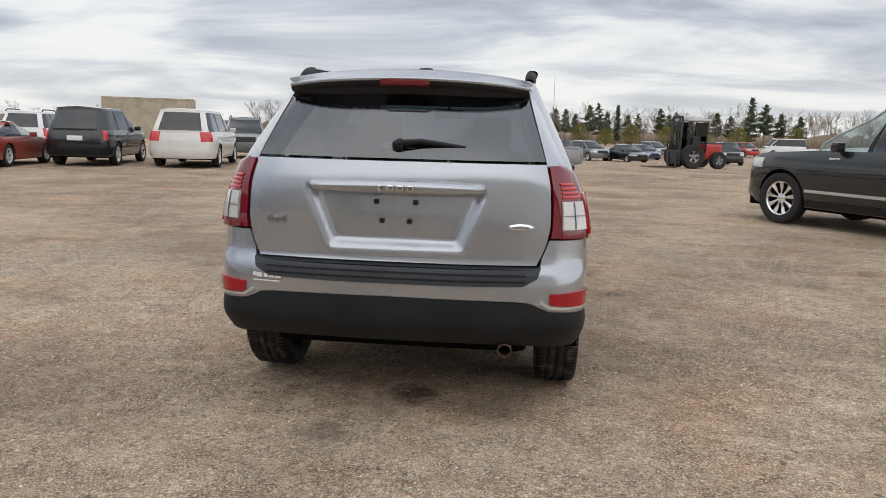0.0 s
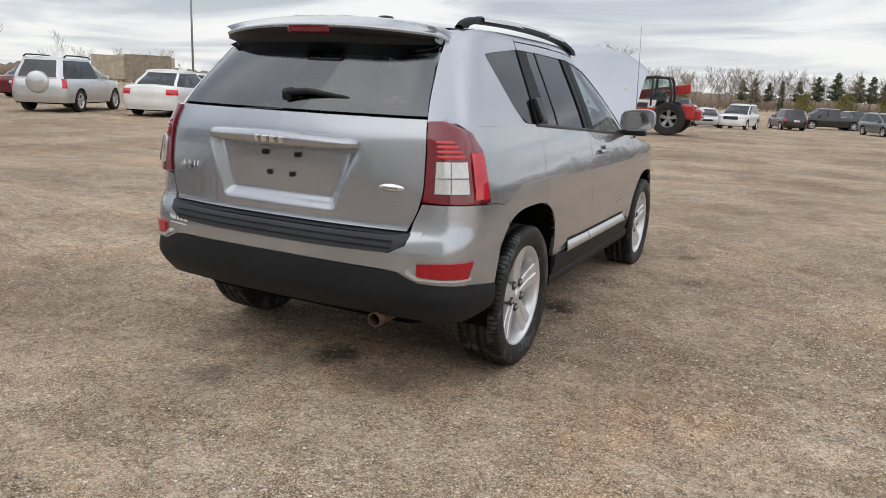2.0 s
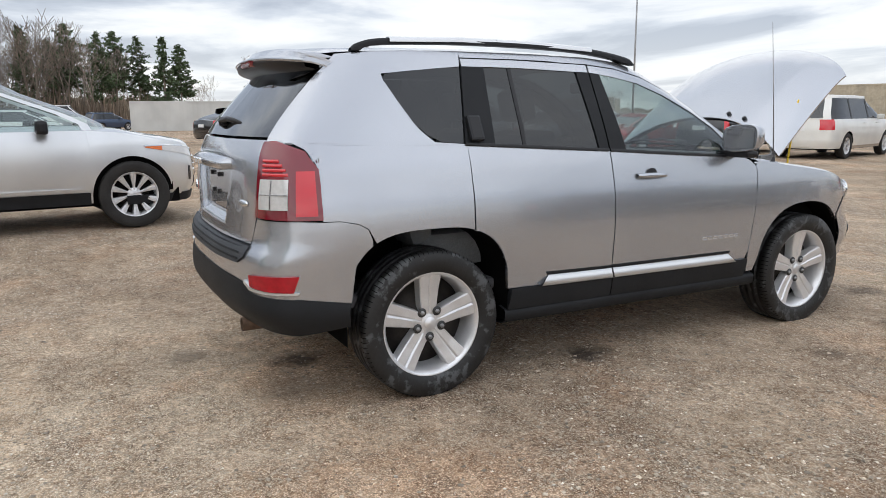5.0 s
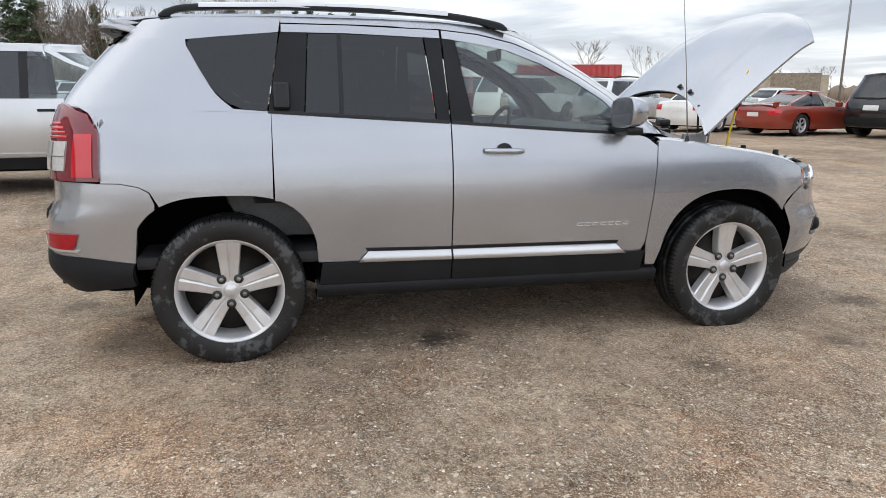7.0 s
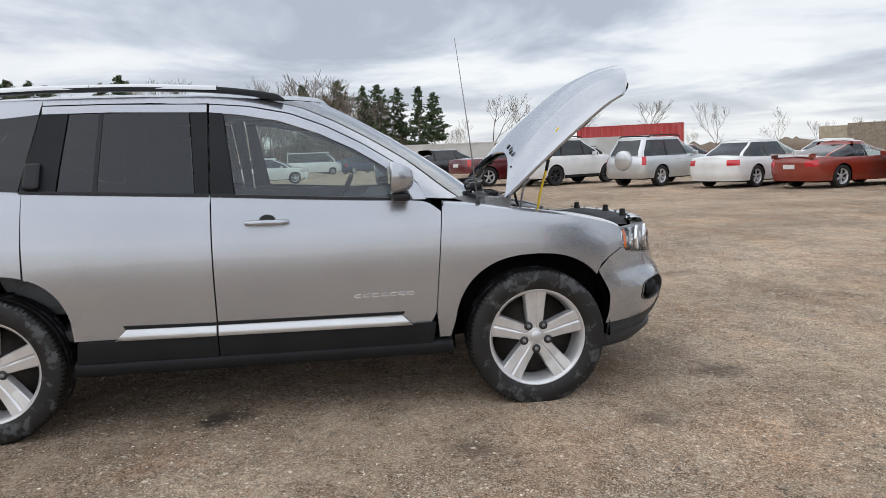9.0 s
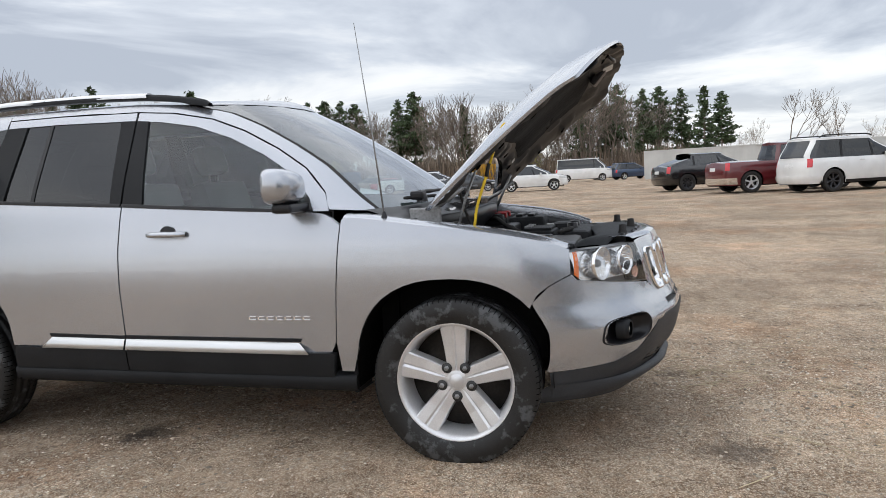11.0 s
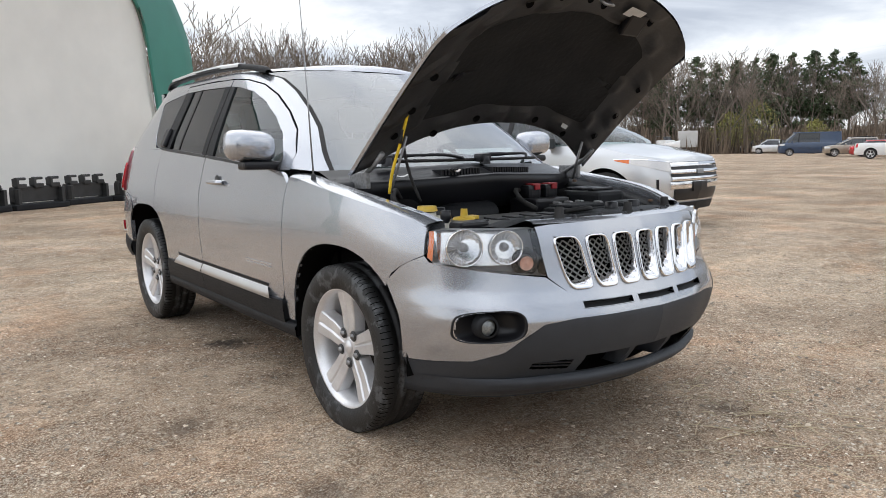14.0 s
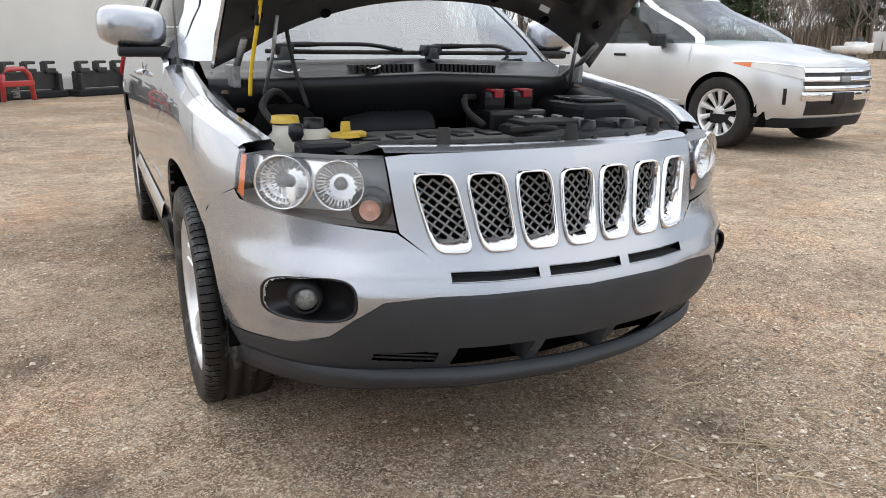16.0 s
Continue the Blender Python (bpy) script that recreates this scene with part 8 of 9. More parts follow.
def forklift(m):
    root = thing("forklift", "red rough-terrain forklift with its forks lowered", "forklift", m)
    g = Geo()
    g.box(-0.55, 0.55, -1.25, -0.35, 0.45, 1.15, 0.12)
    g.box(-0.5, 0.5, -0.5, 0.75, 0.42, 0.78, 0.08)
    g.part("body", M["red"], root)
    g = Geo()
    g.box(-0.42, 0.42, -1.2, -0.5, 1.12, 1.22, 0.05)
    g.part("engine_lid", M["cab"], root)
    for sgn in (1, -1):
        for nm, y0, y1 in (("cab_post", 0.55, 0.62), ("cab_post", -0.42, -0.35)):
            Geo().tube([(sgn * 0.5, y0 + 0.1, 0.75), (sgn * 0.48, (y0 + y1) / 2, 1.5), (sgn * 0.45, (y0 + y1) / 2 - 0.05, 2.2)], 0.04, 6).part(nm, M["cab"], root)
        Geo().tube([(sgn * 0.36, 0.95, 0.12), (sgn * 0.36, 0.9, 2.35)], 0.075, 4).part("mast_rail", M["cab"], root)
        Geo().tube([(sgn * 0.22, 0.98, 0.12), (sgn * 0.22, 0.95, 2.3)], 0.05, 4).part("mast_rail", M["cab"], root)
        Geo().box(sgn * 0.32 - 0.07, sgn * 0.32 + 0.07, 1.06, 2.45, 0.03, 0.08, 0.01).part("fork", M["rust"], root)
        Geo().box(sgn * 0.32 - 0.07, sgn * 0.32 + 0.07, 1.03, 1.10, 0.03, 0.75, 0.01).part("fork_heel", M["cab"], root)
        for y, r, w_ in ((0.45, 0.56, 0.36), (-0.95, 0.40, 0.26)):
            wheel_parts(root, sgn * 0.66, y, r, r, r * 0.5, w_, M["steel"], 5, sgn, True, 24, 0.9, False)
    Geo().box(-0.55, 0.55, 1.0, 1.06, 0.2, 0.85, 0.02).part("fork_carriage", M["cab"], root)
    for x in np.linspace(-0.5, 0.5, 7):
        Geo().box(x - 0.02, x + 0.02, 1.02, 1.06, 0.85, 1.22).part("backrest_bar", M["cab"], root)
    Geo().box(-0.52, 0.52, 1.02, 1.06, 1.22, 1.27).part("backrest_rail", M["cab"], root)
    for z in (0.5, 1.2, 1.9, 2.3):
        Geo().box(-0.4, 0.4, 0.88, 0.95, z, z + 0.1, 0.01).part("mast_cross_beam", M["cab"], root)
    Geo().box(-0.56, 0.56, -0.55, 0.72, 2.18, 2.28, 0.04).part("cab_roof", M["shed"], root, "pale dirty roof")
    Geo().box(-0.45, 0.45, 0.60, 0.62, 0.95, 2.12).part("cab_glass", M["glass_far"], root)
    Geo().box(-0.45, 0.45, -0.42, -0.40, 1.25, 2.12).part("cab_glass", M["glass_far"], root)
    Geo().box(-0.24, 0.24, -0.25, 0.2, 0.8, 1.5, 0.06).part("operator_seat", M["cab"], root)
    g = Geo()
    g.box(-0.3, 0.3, -0.3, 0.3, 2.28, 2.5, 0.08)
    g.part("beacon_box", M["white"], root)
    return root


forklift(pose(8.7, 31.2, ground_z(8.7, 31.2), 0, 0, 112))


def telehandler(m):
    root = thing("telehandler", "red telescopic handler with a dark glazed cab", "telehandler", m)
    g = Geo()
    g.box(-0.55, 0.55, -2.0, 1.9, 0.55, 0.95, 0.1)
    g.box(-0.95, -0.3, -0.7, 1.5, 0.55, 1.0, 0.1)
    g.part("chassis", M["red"], root)
    Geo().box(-0.95, -0.28, 0.55, 1.75, 0.95, 1.28, 0.12).part("engine_cover", M["red"], root)
    Geo().box(-0.97, -0.3, 0.6, 1.55, 1.26, 1.32, 0.03).part("engine_grille", M["cab"], root)
    Geo().tube([(-0.4, 0.9, 1.3), (-0.4, 0.9, 1.6)], 0.05, 8).part("exhaust_stack", M["cab"], root)
    # cab
    for x in (-0.92, -0.05):
        for pts in ([(x, 0.55, 0.9), (x, 0.42, 1.4), (x, 0.12, 1.95)], [(x, -0.95, 0.9), (x, -0.98, 1.5), (x, -0.85, 1.95)], [(x, -0.30, 1.0), (x, -0.30, 1.95)]):
            Geo().tube(pts, 0.045, 6).part("cab_post", M["cab"], root)
        Geo().tube([(x, 0.12, 1.95), (x, -0.4, 2.0), (x, -0.85, 1.95)], 0.05, 6).part("cab_post", M["cab"], root)
        Geo().add([(x, 0.5, 1.2), (x, 0.12, 1.92), (x, -0.85, 1.92), (x, -0.95, 1.2)], [(0, 1, 2, 3)], 0, None, False).part("cab_window", M["glass_clear"], root)
    Geo().box(-0.95, -0.02, -0.88, 0.15, 1.94, 2.02, 0.04).part("cab_roof", M["cab"], root)
    Geo().add([(-0.94, 0.52, 0.72), (-0.94, 0.46, 1.2), (-0.94, -0.5, 1.2), (-0.94, -0.42, 0.8), (-0.94, 0.2, 0.62)], [(0, 1, 2, 3, 4)], 0, None, False).part("cab_door_panel", M["plate"], root, "scuffed white door panel")
    g = Geo()
    g.box(-0.945, -0.935, -0.2, 0.25, 0.92, 1.1)
    g.part("scuff_mark", M["cab"], root)
    Geo().box(-0.7, -0.25, -0.75, -0.3, 0.9, 1.5, 0.08).part("operator_seat", M["cab"], root)
    # boom along the far side
    g = Geo()
    g.box(-0.16, 0.16, -1.5, 2.0, -0.17, 0.17, 0.04, 0, pose(0.32, 0, 1.42, -9, 0, 0))
    g.part("boom", M["red"], root)
    g = Geo()
    g.box(-0.11, 0.11, 2.0, 2.6, -0.12, 0.12, 0.03, 0, pose(0.32, 0, 1.45, -10, 0, 0))
    g.box(0.1, 0.55, 2.3, 2.55, 0.5, 1.1, 0.05)
    g.part("boom_head", M["cab"], root)
    Geo().box(-0.5, 0.7, 2.5, 2.6, 0.12, 1.0, 0.03).part("fork_carriage", M["cab"], root)
    for x in (-0.35, 0.55):
        Geo().box(x - 0.06, x + 0.06, 2.6, 3.7, 0.06, 0.12, 0.01).part("fork", M["rust"], root)
        Geo().box(x - 0.06, x + 0.06, 2.58, 2.66, 0.06, 1.0, 0.01).part("fork_heel", M["rust"], root)
    for sgn in (1, -1):
        for y in (1.15, -0.95):
            wheel_parts(root, sgn * 0.85, y, 0.58, 0.58, 0.30, 0.38, M["steel"], 5, sgn, True, 28, 0.9, False)
    Geo().box(-0.95, -0.3, -1.8, -1.3, 0.6, 1.1, 0.08).part("rear_weight", M["red"], root)
    for sgn in (-1,):
        for y in (1.15, -0.95):
            rows = [[Vector((-0.98 + dx, y + 0.68 * math.cos(a), 0.58 + 0.66 * math.sin(a))) for dx in (0, 0.35)] for a in np.linspace(0.5, 2.7, 10)]
            Geo().grid(rows).part("mudguard", M["cab"], root)
    return root


telehandler(pose(-3.6, 24.0, 0, 0, 0, 92))


def motor_boat(m):
    """A small cabin cruiser on chocks."""
    root = thing("motor_boat", "white cabin motor boat standing on chocks by the trees", "boat", m)
    g = Geo()
    rows = []
    for t in np.linspace(0, 1, 18):
        y = -3.2 + 6.4 * t
        hw = 1.25 * (1 - max(0.0, (t - 0.45) / 0.55) ** 2.2) + 0.02
        top = 1.45 + 0.35 * t * t
        rows.append([Vector((x * hw, y, z)) for x, z in ((0, 0.45 + 0.7 * max(0, t - 0.6)), (0.55, 0.62 + 0.6 * max(0, t - 0.6)), (0.9, 0.95 + 0.3 * max(0, t - 0.6)), (1.0, top), (0.9, top + 0.03), (0.5, top + 0.12), (0, top + 0.16))])
    g.grid(rows)
    g.add([r for r in rows[0]], [tuple(range(7))])
    g.mirror().part("hull", M["white"], root)
    g = Geo()
    g.box(-0.85, 0.85, -1.2, 1.0, 1.5, 2.05, 0.2)
    g.part("cabin", M["white"], root)
    Geo().add([(-0.75, 0.7, 1.85), (0.75, 0.7, 1.85), (0.62, 0.1, 2.45), (-0.62, 0.1, 2.45)], [(0, 1, 2, 3)], 0, None, False).part("windscreen", M["glass_far"], root)
    for x in (-0.8, 0.8):
        Geo().tube([(x, -1.4, 1.6), (x, -1.2, 2.55), (x * 0.9, -0.4, 2.6)], 0.03, 6).part("canopy_bar", M["steel"], root)
    for y in (-2.0, 1.4):
        Geo().box(-0.7, 0.7, y - 0.15, y + 0.15, 0, 0.75, 0.02).part("chock", M["wood"], root)


motor_boat(pose(-84.1, -54.8, 0, 0, 0, -20))
trailer(6, 3.3, pose(-90.2, -55.5, 0, 0, 0, 35), M["shed"])

# ---------------------------------------------------------------- trees
rng = random.Random(5)
MIN_R = 0.0


def prism(vs, fs, a, b, ra, rb):
    d = (b - a).normalized()
    u = d.cross(Vector((0.31, 0.95, 0.1))).normalized()
    v = d.cross(u)
    n = len(vs)
    for p, r in ((a, ra), (b, rb)):
        r = max(r, MIN_R)
        for k in range(3):
            q = 2.0944 * k
            vs.append(p + (u * math.cos(q) + v * math.sin(q)) * r)
    fs += [(n, n + 1, n + 4, n + 3), (n + 1, n + 2, n + 5, n + 4), (n + 2, n, n + 3, n + 5)]


def bare_tree(seed, h, depth=5, spread=0.6, first_branch=0.35):
    rg = random.Random(seed)
    vs, fs = [], []

    def grow(p, d, ln, r, lv):
        mid = p + d * ln * 0.5 + Vector((rg.uniform(-1, 1), rg.uniform(-1, 1), 0)) * ln * 0.05
        end = mid + (d + Vector((rg.uniform(-1, 1), rg.uniform(-1, 1), rg.uniform(-0.2, 0.6))) * 0.13).normalized() * ln * 0.5
        prism(vs, fs, p, mid, r, r * 0.82)
        prism(vs, fs, mid, end, r * 0.82, r * 0.62)
        if lv == 0:
            return
        n = rg.choice((2, 3, 3)) if lv > 1 else 3
        for i in range(n):
            a = rg.uniform(0, 6.283)
            side = Vector((math.cos(a), math.sin(a), 0))
            nd = (d * (0.9 if i == 0 else 0.65) + side * (0.25 if i == 0 else spread) + Vector((0, 0, 0.22))).normalized()
            st = end if i < 2 else mid
            grow(st, nd, ln * rg.uniform(0.6, 0.82), r * (0.62 if i == 0 else 0.48), lv - 1)

    t = Vector((rg.uniform(-0.06, 0.06), rg.uniform(-0.06, 0.06), 1)).normalized()
    grow(Vector((0, 0, -0.1)), t, h * first_branch, h * 0.0125, depth)
    return vs, fs


def pine_tree(seed, h, w, bare=0.18, dens=1.0):
    """Trunk and needle clumps on whorled limbs: two lists of verts and faces."""
    rg = random.Random(seed)
    tv, tf, nv, nf = [], [], [], []
    prism(tv, tf, Vector((0, 0, -0.1)), Vector((0.1, 0, h * 0.5)), h * 0.014, h * 0.010)
    prism(tv, tf, Vector((0.1, 0, h * 0.5)), Vector((0, 0, h * 0.97)), h * 0.010, 0.02)
    z = h * bare
    while z < h * 0.985:
        f = (z / h - bare) / (1 - bare)
        ln = w * (1 - f) ** 0.75 * rg.uniform(0.55, 1.1) + 0.25
        for k in range(rg.choice((3, 4, 5))):
            a = rg.uniform(0, 6.283)
            d = Vector((math.cos(a), math.sin(a), rg.uniform(-0.05, 0.22)))
            l2 = ln * rg.uniform(0.5, 1.05)
            root_ = Vector((0.05, 0, z))
            tip = root_ + d * l2
            prism(tv, tf, root_, tip, 0.035 * (1 - f) + 0.012, 0.008)
            n = max(4, int(l2 * 6.5 * dens))
            for i in range(n):
                t = 0.3 + 0.75 * (i + rg.random()) / n
                c = root_ + d * (l2 * t) + Vector((rg.uniform(-1, 1), rg.uniform(-1, 1), rg.uniform(-0.6, 0.9))) * 0.36
                for q in range(3):
                    e1 = Vector((rg.uniform(-1, 1), rg.uniform(-1, 1), rg.uniform(-0.4, 0.7))).normalized() * rg.uniform(0.25, 0.55)
                    e2 = e1.cross(Vector((rg.uniform(-1, 1), rg.uniform(-1, 1), rg.uniform(-1, 1)))).normalized() * rg.uniform(0.08, 0.18)
                    k0 = len(nv)
                    nv.extend((c - e1 * 0.4 - e2, c + e1, c - e1 * 0.4 + e2))
                    nf.append((k0, k0 + 1, k0 + 2))
        z += h * rg.uniform(0.018, 0.036)
    return tv, tf, nv, nf


def polar(az, d):
    return 3.0 + d * math.cos(radians(az)), 3.0 + d * math.sin(radians(az))


PINES = [pine_tree(11, 13, 2.6), pine_tree(12, 13, 3.4, 0.25), pine_tree(13, 13, 2.0, 0.12), pine_tree(14, 13, 3.8, 0.35, 1.3)]
pine_first = {}


def pine(az, d, h, kind, lab="dark green pine with layered limbs"):
    x, y = polar(az, d)
    m = place(x, y, rng.uniform(0, 360)) @ Matrix.Scale(h / 13, 4)
    if kind in pine_first:
        ob = pine_first[kind].copy()
        scene.collection.objects.link(ob)
        for ch in pine_first[kind].children:
            c2 = ch.copy()
            scene.collection.objects.link(c2)
            c2.parent = ob
        ob.matrix_world = m
        return
    root = thing("pine_tree", lab, "tree", m, "pines round the yard")
    tv, tf, nv, nf = PINES[kind]
    link_mesh("trunk", tv, tf, M["bark"], False).parent = root
    link_mesh("crown", nv, nf, M["pine"], False).parent = root
    pine_first[kind] = root


for az, d, h, k in ((-176.2, 125, 14.3, 0), (-178.9, 125, 15, 3), (179.2, 120, 13.5, 1), (-177.9, 130, 13, 1), (178.0, 128, 14.5, 3), (176.4, 130, 14, 1), (174.8, 125, 13.5, 0), (173.6, 130, 13, 3),
                    (-167.0, 125, 13.6, 2), (-163.0, 120, 15.5, 3), (-161.8, 122, 14.5, 1), (-146.1, 120, 16.5, 0), (-145, 124, 15, 3), (-139.5, 118, 17, 1), (-138.3, 120, 16, 3), (-136.8, 120, 15, 1), (-135, 122, 15.5, 0), (-133, 122, 14, 3),
                    (-130.5, 122, 14.5, 1), (-158.4, 125, 14.5, 3), (-157.2, 125, 15, 1), (-156, 128, 15.5, 3), (-154.6, 125, 15, 1), (-153.4, 122, 14.8, 3), (-152.2, 125, 14.5, 1), (-151, 128, 14.8, 3), (-149.7, 125, 14.2, 1), (-148.3, 122, 15, 3),
                    (89.4, 165, 8.5, 3), (88.0, 165, 8.0, 3), (90.6, 168, 7.6, 3), (84.6, 160, 9.2, 1), (85.3, 162, 8.8, 3), (83.1, 162, 9.0, 2), (79.8, 160, 8.2, 3), (78.6, 165, 7.6, 1), (73.2, 150, 10.2, 0), (72.2, 152, 9.0, 3), (92.9, 170, 6.6, 2), (94.8, 170, 7.0, 1), (95.6, 172, 6.5, 3), (75.6, 160, 7.5, 3), (81.5, 165, 7.2, 1), (87.2, 162, 7.8, 3), (86.4, 168, 7.0, 3), (83.9, 168, 7.4, 3), (82.3, 160, 6.8, 3), (79.1, 168, 7.2, 3), (77.4, 164, 6.6, 3), (76.4, 158, 6.2, 3), (74.6, 165, 7.0, 3), (71.1, 158, 7.4, 3), (91.8, 165, 6.6, 3), (93.8, 168, 6.2, 3), (69.8, 160, 7.0, 3)):
    pine(az, d, h, k)

MIN_R = 0.0016
BARE = [bare_tree(s_, 1.0, 5, sp_, fb) for s_, sp_, fb in ((1, 0.55, 0.36), (2, 0.4, 0.40), (3, 0.7, 0.3), (4, 0.45, 0.42), (6, 0.5, 0.45))]
MIN_R = 0.0
BARE_H = [max(v.z for v in vs) for vs, fs in BARE]


def copies(name, items, sources, material, label, category):
    """One mesh of many copies; items: (source, x, y, z, height, turn)."""
    allv, allf, n = [], [], 0
    for k, x, y, z, h, rot in items:
        vs = np.array([tuple(v) for v in sources[k][0]])
        fs = np.array(sources[k][1])
        sc = h / BARE_H[k]
        c, s_ = math.cos(rot), math.sin(rot)
        allv.append(np.stack([(vs[:, 0] * c - vs[:, 1] * s_) * sc + x, (vs[:, 0] * s_ + vs[:, 1] * c) * sc + y, vs[:, 2] * sc + z], 1))
        allf.append(fs + n)
        n += len(vs)
    v, f = np.concatenate(allv), np.concatenate(allf)
    me = bpy.data.meshes.new(name)
    me.vertices.add(len(v))
    me.vertices.foreach_set("co", v.ravel())
    me.loops.add(f.size)
    me.loops.foreach_set("vertex_index", f.ravel())
    me.polygons.add(len(f))
    me.polygons.foreach_set("loop_start", np.arange(0, f.size, f.shape[1]))
    me.materials.append(material)
    me.update(calc_edges=True)
    me.validate()
    return tagged(new(name, me), label, category, kind="stuff")


items = []
for i in range(430):
    az = rng.uniform(-182, -100)
    d = rng.choice((112, 122, 132, 142)) + rng.uniform(-5, 5)
    x, y = polar(az, d)
    items.append((rng.randrange(5), x, y, -0.1, rng.uniform(10, 15.5) * (1.32 if az > -138 else 1.0), rng.uniform(0, 6.28)))
copies("bare_woods", items, BARE, M["bark"], "leafless grey-brown woods along the yard edge", "woods")
items = []
for i in range(230):
    az = rng.uniform(64, 112)
    d = rng.uniform(150, 205)
    x, y = polar(az, d)
    items.append((rng.randrange(5), x, y, ground_z(x, y), rng.uniform(5.5, 9.5), rng.uniform(0, 6.28)))
for i in range(70):
    az = rng.uniform(112, 178)
    d = rng.uniform(170, 240)
    x, y = polar(az, d)
    items.append((rng.randrange(5), x, y, 0, rng.uniform(4, 7.5) * (1.5 if az > 160 else 1), rng.uniform(0, 6.28)))
copies("bare_trees", items, BARE, M["twig"], "leafless low trees along the far side", "woods")
bare_root = None
for az, d, h, k in ((105.0, 110, 9.8, 2), (106.2, 112, 8.5, 0), (157, 105, 9, 2), (152, 110, 8.6, 0), (148, 115, 7.8, 4), (162, 110, 10, 3), (166, 112, 9.5, 0), (169, 110, 10.5, 2), (-108.3, 60, 12.5, 2), (-110, 62, 11.5, 0), (-112.5, 64, 11, 3), (-115, 66, 10.5, 2), (-106.4, 60, 12, 3)):
    x, y = polar(az, d)
    root = thing("bare_tree", "leafless tree with a rounded crown of twigs", "tree", place(x, y, rng.uniform(0, 360)) @ Matrix.Scale(h / BARE_H[k], 4), "lone bare trees")
    vs, fs = BARE[k]
    if ("m", k) not in pine_first:
        ob = link_mesh("crown", vs, fs, M["bark"], False)
        pine_first[("m", k)] = ob.data
    else:
        ob = new("crown", pine_first[("m", k)])
    ob.parent = root

# undergrowth under the woods
vs, fs = [], []
for i in range(42000):
    side = i % 4
    az = rng.uniform(-184, -98) if side < 3 else rng.uniform(60, 178)
    d = rng.uniform(106, 150) if side < 3 else rng.uniform(165, 215)
    x, y = polar(az, d)
    z = ground_z(x, y)
    h = (rng.uniform(1.0, 7.0) if side < 3 else rng.uniform(0.6, 2.6)) * (0.4 + 0.6 * rng.random())
    a = rng.uniform(0, 6.28)
    wx, wy = math.cos(a) * 0.10, math.sin(a) * 0.10
    lx, ly = rng.uniform(-0.8, 0.8), rng.uniform(-0.8, 0.8)
    n = len(vs)
    vs += [(x - wx, y - wy, z - 0.1), (x + wx, y + wy, z - 0.1), (x + lx, y + ly, z + h)]
    fs.append((n, n + 1, n + 2))
tagged(link_mesh("undergrowth", vs, fs, M["brush"], False), "dry brown brush at the foot of the woods", "brush", kind="stuff")

# budding yellow-green shrubs
for az, d, h in ((-152.5, 112, 7.5), (-150.8, 113, 6), (-156.5, 111, 4.5), (-171.5, 112, 6.5), (100, 160, 4), (82, 150, 4.5), (76.5, 150, 4), (70, 150, 4.5), (86, 155, 4.6), (88.7, 152, 4.2), (79.3, 148, 4.4), (74, 146, 4.4), (91.4, 155, 4), (84, 146, 3.8)):
    x, y = polar(az, d)
    root = thing("budding_shrub", "shrub with fresh yellow-green buds", "shrub", place(x, y, 0), "budding shrubs")
    nv, nf, tv, tf = [], [], [], []
    for i in range(18):
        a = rng.uniform(0, 6.28)
        prism(tv, tf, Vector((0, 0, -0.1)), Vector((math.cos(a) * h * 0.35, math.sin(a) * h * 0.35, h * rng.uniform(0.6, 1))), 0.05, 0.012)
    for i in range(1500):
        a, q = rng.uniform(0, 6.28), rng.random() ** 0.6
        zz = h * (0.15 + 0.85 * rng.random())
        rr = h * 0.5 * q * math.sin(min(1, zz / h + 0.12) * 2.9) ** 0.6 if zz / h < 0.95 else 0.2
        c = Vector((math.cos(a) * rr, math.sin(a) * rr, zz))
        e1 = Vector((rng.uniform(-1, 1), rng.uniform(-1, 1), rng.uniform(-1, 1))).normalized() * 0.16
        e2 = e1.cross(Vector((0.2, 0.5, 0.8))).normalized() * 0.08
        n = len(nv)
        nv += [c - e1 - e2, c + e1, c - e1 + e2]
        nf.append((n, n + 1, n + 2))
    link_mesh("stem", tv, tf, M["bark"], False).parent = root
    link_mesh("crown", nv, nf, M["spring"], False).parent = root

# wooded bank that closes the view behind the trunks
for nm, a0, a1, d, hh, mt in (("wooded_bank", -186, -96, 158, 7.0, M["brush"]), ("far_hedge", 60, 186, 228, 5.2, M["brush"])):
    g = Geo()
    rows = []
    n = int((a1 - a0) * 4)
    for i in range(n + 1):
        az = a0 + (a1 - a0) * i / n
        x, y = polar(az, d)
        top = hh * (0.75 + 0.3 * noise.noise((az * 0.35, 0, 2)) + 0.25 * noise.noise((az * 1.9, 3, 2)) + 0.15 * noise.noise((az * 5.0, 7, 2)))
        z0_ = ground_z(x, y) - 0.3
        x2, y2 = polar(az, d + 8)
        rows.append([Vector((x, y, z0_)), Vector((x, y, z0_ + top * 0.5)), Vector(((x + x2) / 2, (y + y2) / 2, z0_ + top)), Vector((x2, y2, z0_))])
    g.grid(rows, 0, None, True)
    tagged(g.part(nm, mt), "brown scrub bank behind the trees", "backdrop", kind="structure")

# ---------------------------------------------------------------- loose stones and straw
def surface_z(x, y):
    close = max(0.0, min(1.0, (11 - max(abs(x), abs(y))) / 3))
    return ground_z(x, y) + (near_height(x, y) - 0.004) * close


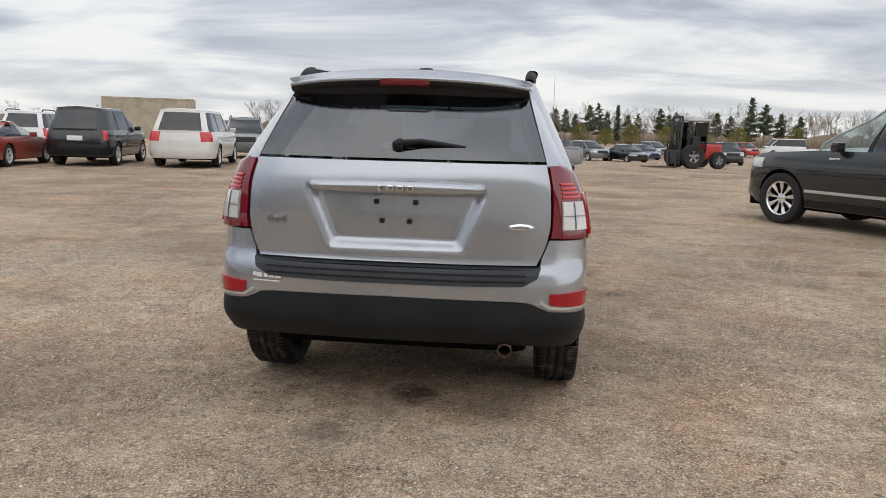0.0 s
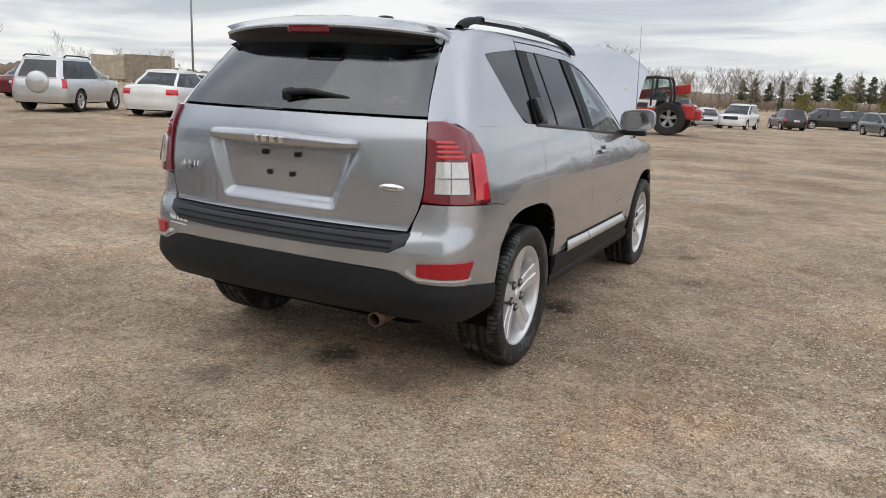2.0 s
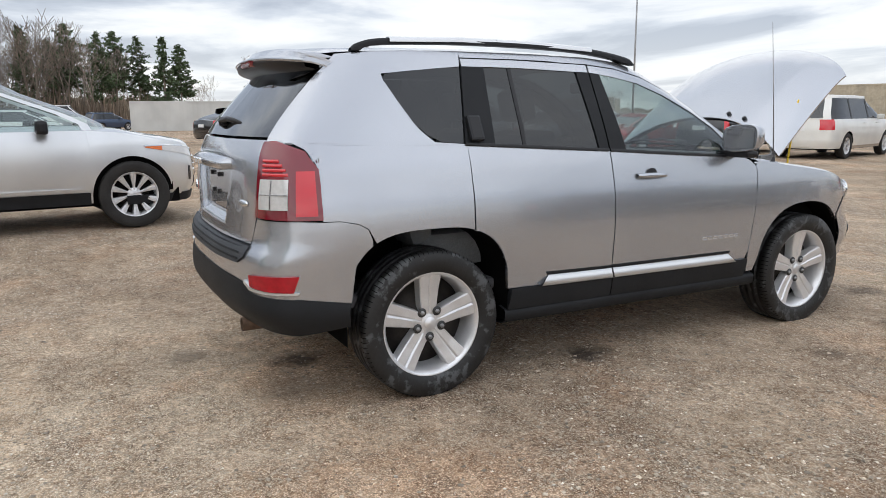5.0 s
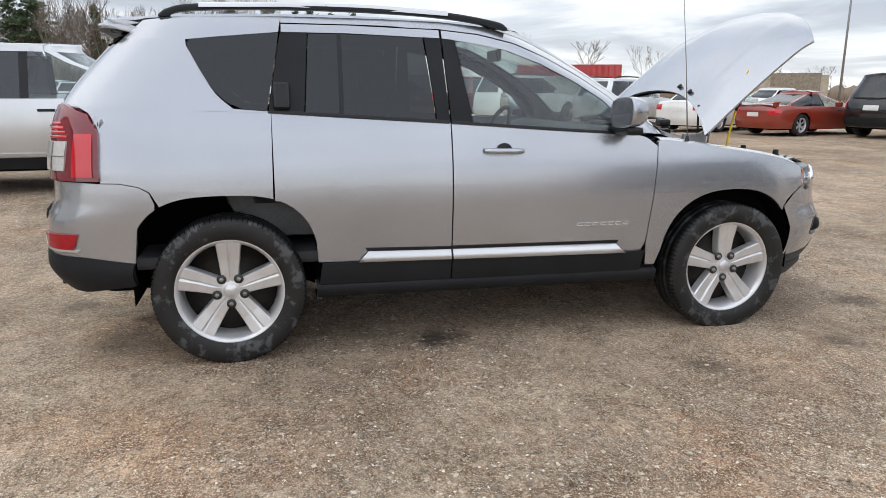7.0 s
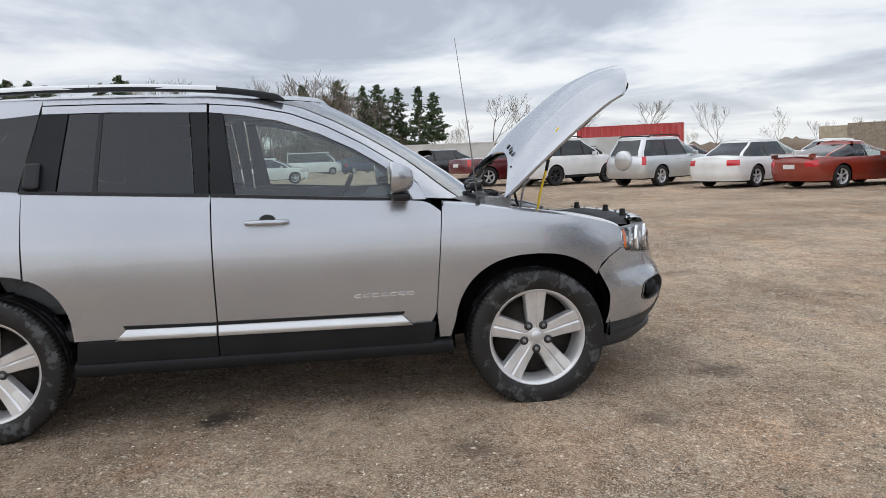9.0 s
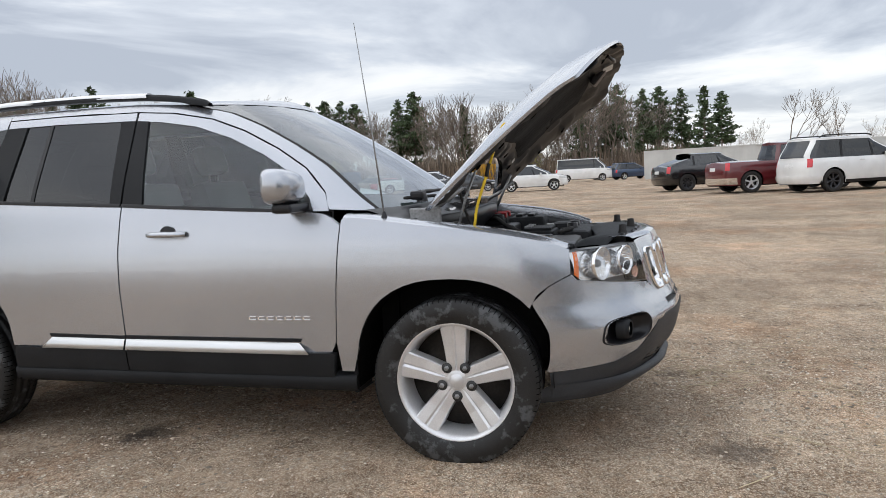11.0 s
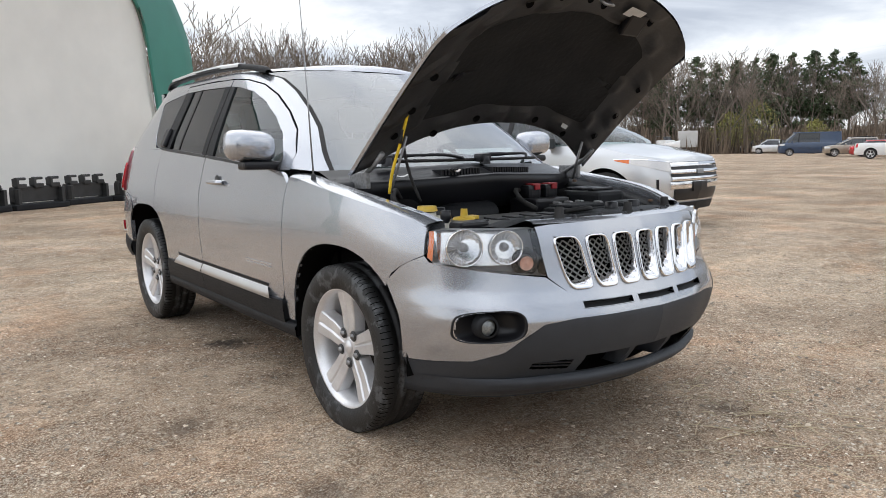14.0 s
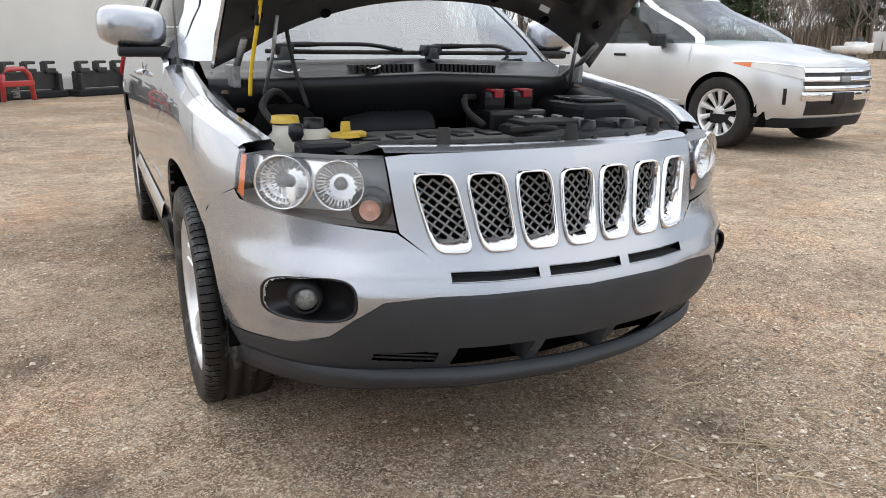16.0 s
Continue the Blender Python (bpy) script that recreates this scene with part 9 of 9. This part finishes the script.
def soup(name, v, f, material, label, category):
    me = bpy.data.meshes.new(name)
    me.vertices.add(len(v))
    me.vertices.foreach_set("co", np.asarray(v, float).ravel())
    me.loops.add(f.size)
    me.loops.foreach_set("vertex_index", f.ravel())
    me.polygons.add(len(f))
    me.polygons.foreach_set("loop_start", np.arange(0, f.size, f.shape[1]))
    me.materials.append(material)
    me.update(calc_edges=True)
    return tagged(new(name, me), label, category, kind="stuff")


def scatter_stones(n, seed, lo, hi, name, label, material):
    rs = np.random.RandomState(seed)
    base = np.array([(1, 0, 0), (0, 1, 0), (-1, 0, 0), (0, -1, 0), (0, 0, 0.75), (0, 0, -0.6), (0.6, 0.6, 0.35), (-0.6, -0.6, 0.3)], float)
    tri = np.array([(0, 6, 4), (6, 1, 4), (1, 2, 4), (2, 7, 4), (7, 3, 4), (3, 0, 4), (0, 1, 6), (2, 3, 7)])
    vs, fs, k = [], [], 0
    while k < n:
        x, y = rs.uniform(-6.5, 7.5), rs.uniform(-7.5, 9.5)
        dens = 0.5 + 0.9 * noise.noise((x * 0.55, y * 0.55, 11)) + 0.35 * noise.noise((x * 1.9, y * 1.9, 5))
        if rs.rand() > max(0.06, dens):
            continue
        s_ = lo + (hi - lo) * rs.rand() ** 3.0
        a = rs.rand() * 6.283
        v = base * (1 + rs.uniform(-0.25, 0.25, base.shape)) * s_ * np.array((1, rs.uniform(0.6, 1), rs.uniform(0.4, 0.8)))
        c, q = math.cos(a), math.sin(a)
        v = np.stack([v[:, 0] * c - v[:, 1] * q + x, v[:, 0] * q + v[:, 1] * c + y, v[:, 2] + surface_z(x, y) + s_ * 0.12], 1)
        vs.append(v)
        fs.append(tri + k * 8)
        k += 1
    return soup(name, np.concatenate(vs), np.concatenate(fs), material, label, "stones")


M["stone"] = mat("pale_gravel", (0.46, 0.385, 0.30), 0.9, grain=[(120, 0.2)], random_tint=0.6)
scatter_stones(95000, 3, 0.004, 0.015, "loose_gravel", "loose brown and grey gravel scattered on the dirt", M["stone"])
M["chip"] = mat("limestone_chips", (0.80, 0.73, 0.63), 0.9, random_tint=0.3)
scatter_stones(60000, 8, 0.003, 0.0085, "limestone_chips", "small pale limestone chips pressed into the dirt", M["chip"])

rs_ = np.random.RandomState(9)
sv, sf = [], []
HEAPS = [(0.49, 4.35, 12), (-0.89, 4.43, 10), (-0.42, 3.76, 12), (-0.07, 4.23, 9), (-0.54, 3.59, 26), (-0.46, 3.89, 14), (-1.97, 3.36, 8), (-3.64, 3.01, 8), (-0.71, 3.51, 12), (0.59, 4.21, 12), (1.46, 3.81, 6), (-1.16, 5.41, 10), (-0.69, 5.12, 12), (-2.6, 4.4, 10), (-1.5, 4.2, 12), (-3.2, 2.2, 8)]
for hx, hy, cnt in HEAPS:
    for i in range(cnt):
        x, y = hx + rs_.normal(0, 0.20), hy + rs_.normal(0, 0.20)
        ln, a, w_ = rs_.uniform(0.05, 0.24), rs_.uniform(0, 6.283), rs_.uniform(0.0012, 0.0024)
        bend = rs_.uniform(-0.4, 0.4)
        pts = []
        for q in (0, 0.5, 1):
            aa = a + bend * q
            px, py = x + math.cos(aa) * ln * q, y + math.sin(aa) * ln * q
            pts.append((px, py, surface_z(px, py) + 0.004 + 0.012 * rs_.rand() * (q > 0)))
        n = len(sv)
        for px, py, pz in pts:
            ox, oy = -math.sin(a) * w_, math.cos(a) * w_
            sv += [(px - ox, py - oy, pz), (px + ox, py + oy, pz), (px, py, pz + w_ * 1.5)]
        for q in (0, 3):
            sf += [(n + q, n + q + 1, n + q + 4, n + q + 3), (n + q + 1, n + q + 2, n + q + 5, n + q + 4), (n + q + 2, n + q, n + q + 3, n + q + 5)]
soup("straw", np.array(sv), np.array(sf), M["straw"], "wisps of dry straw on the dirt", "straw")
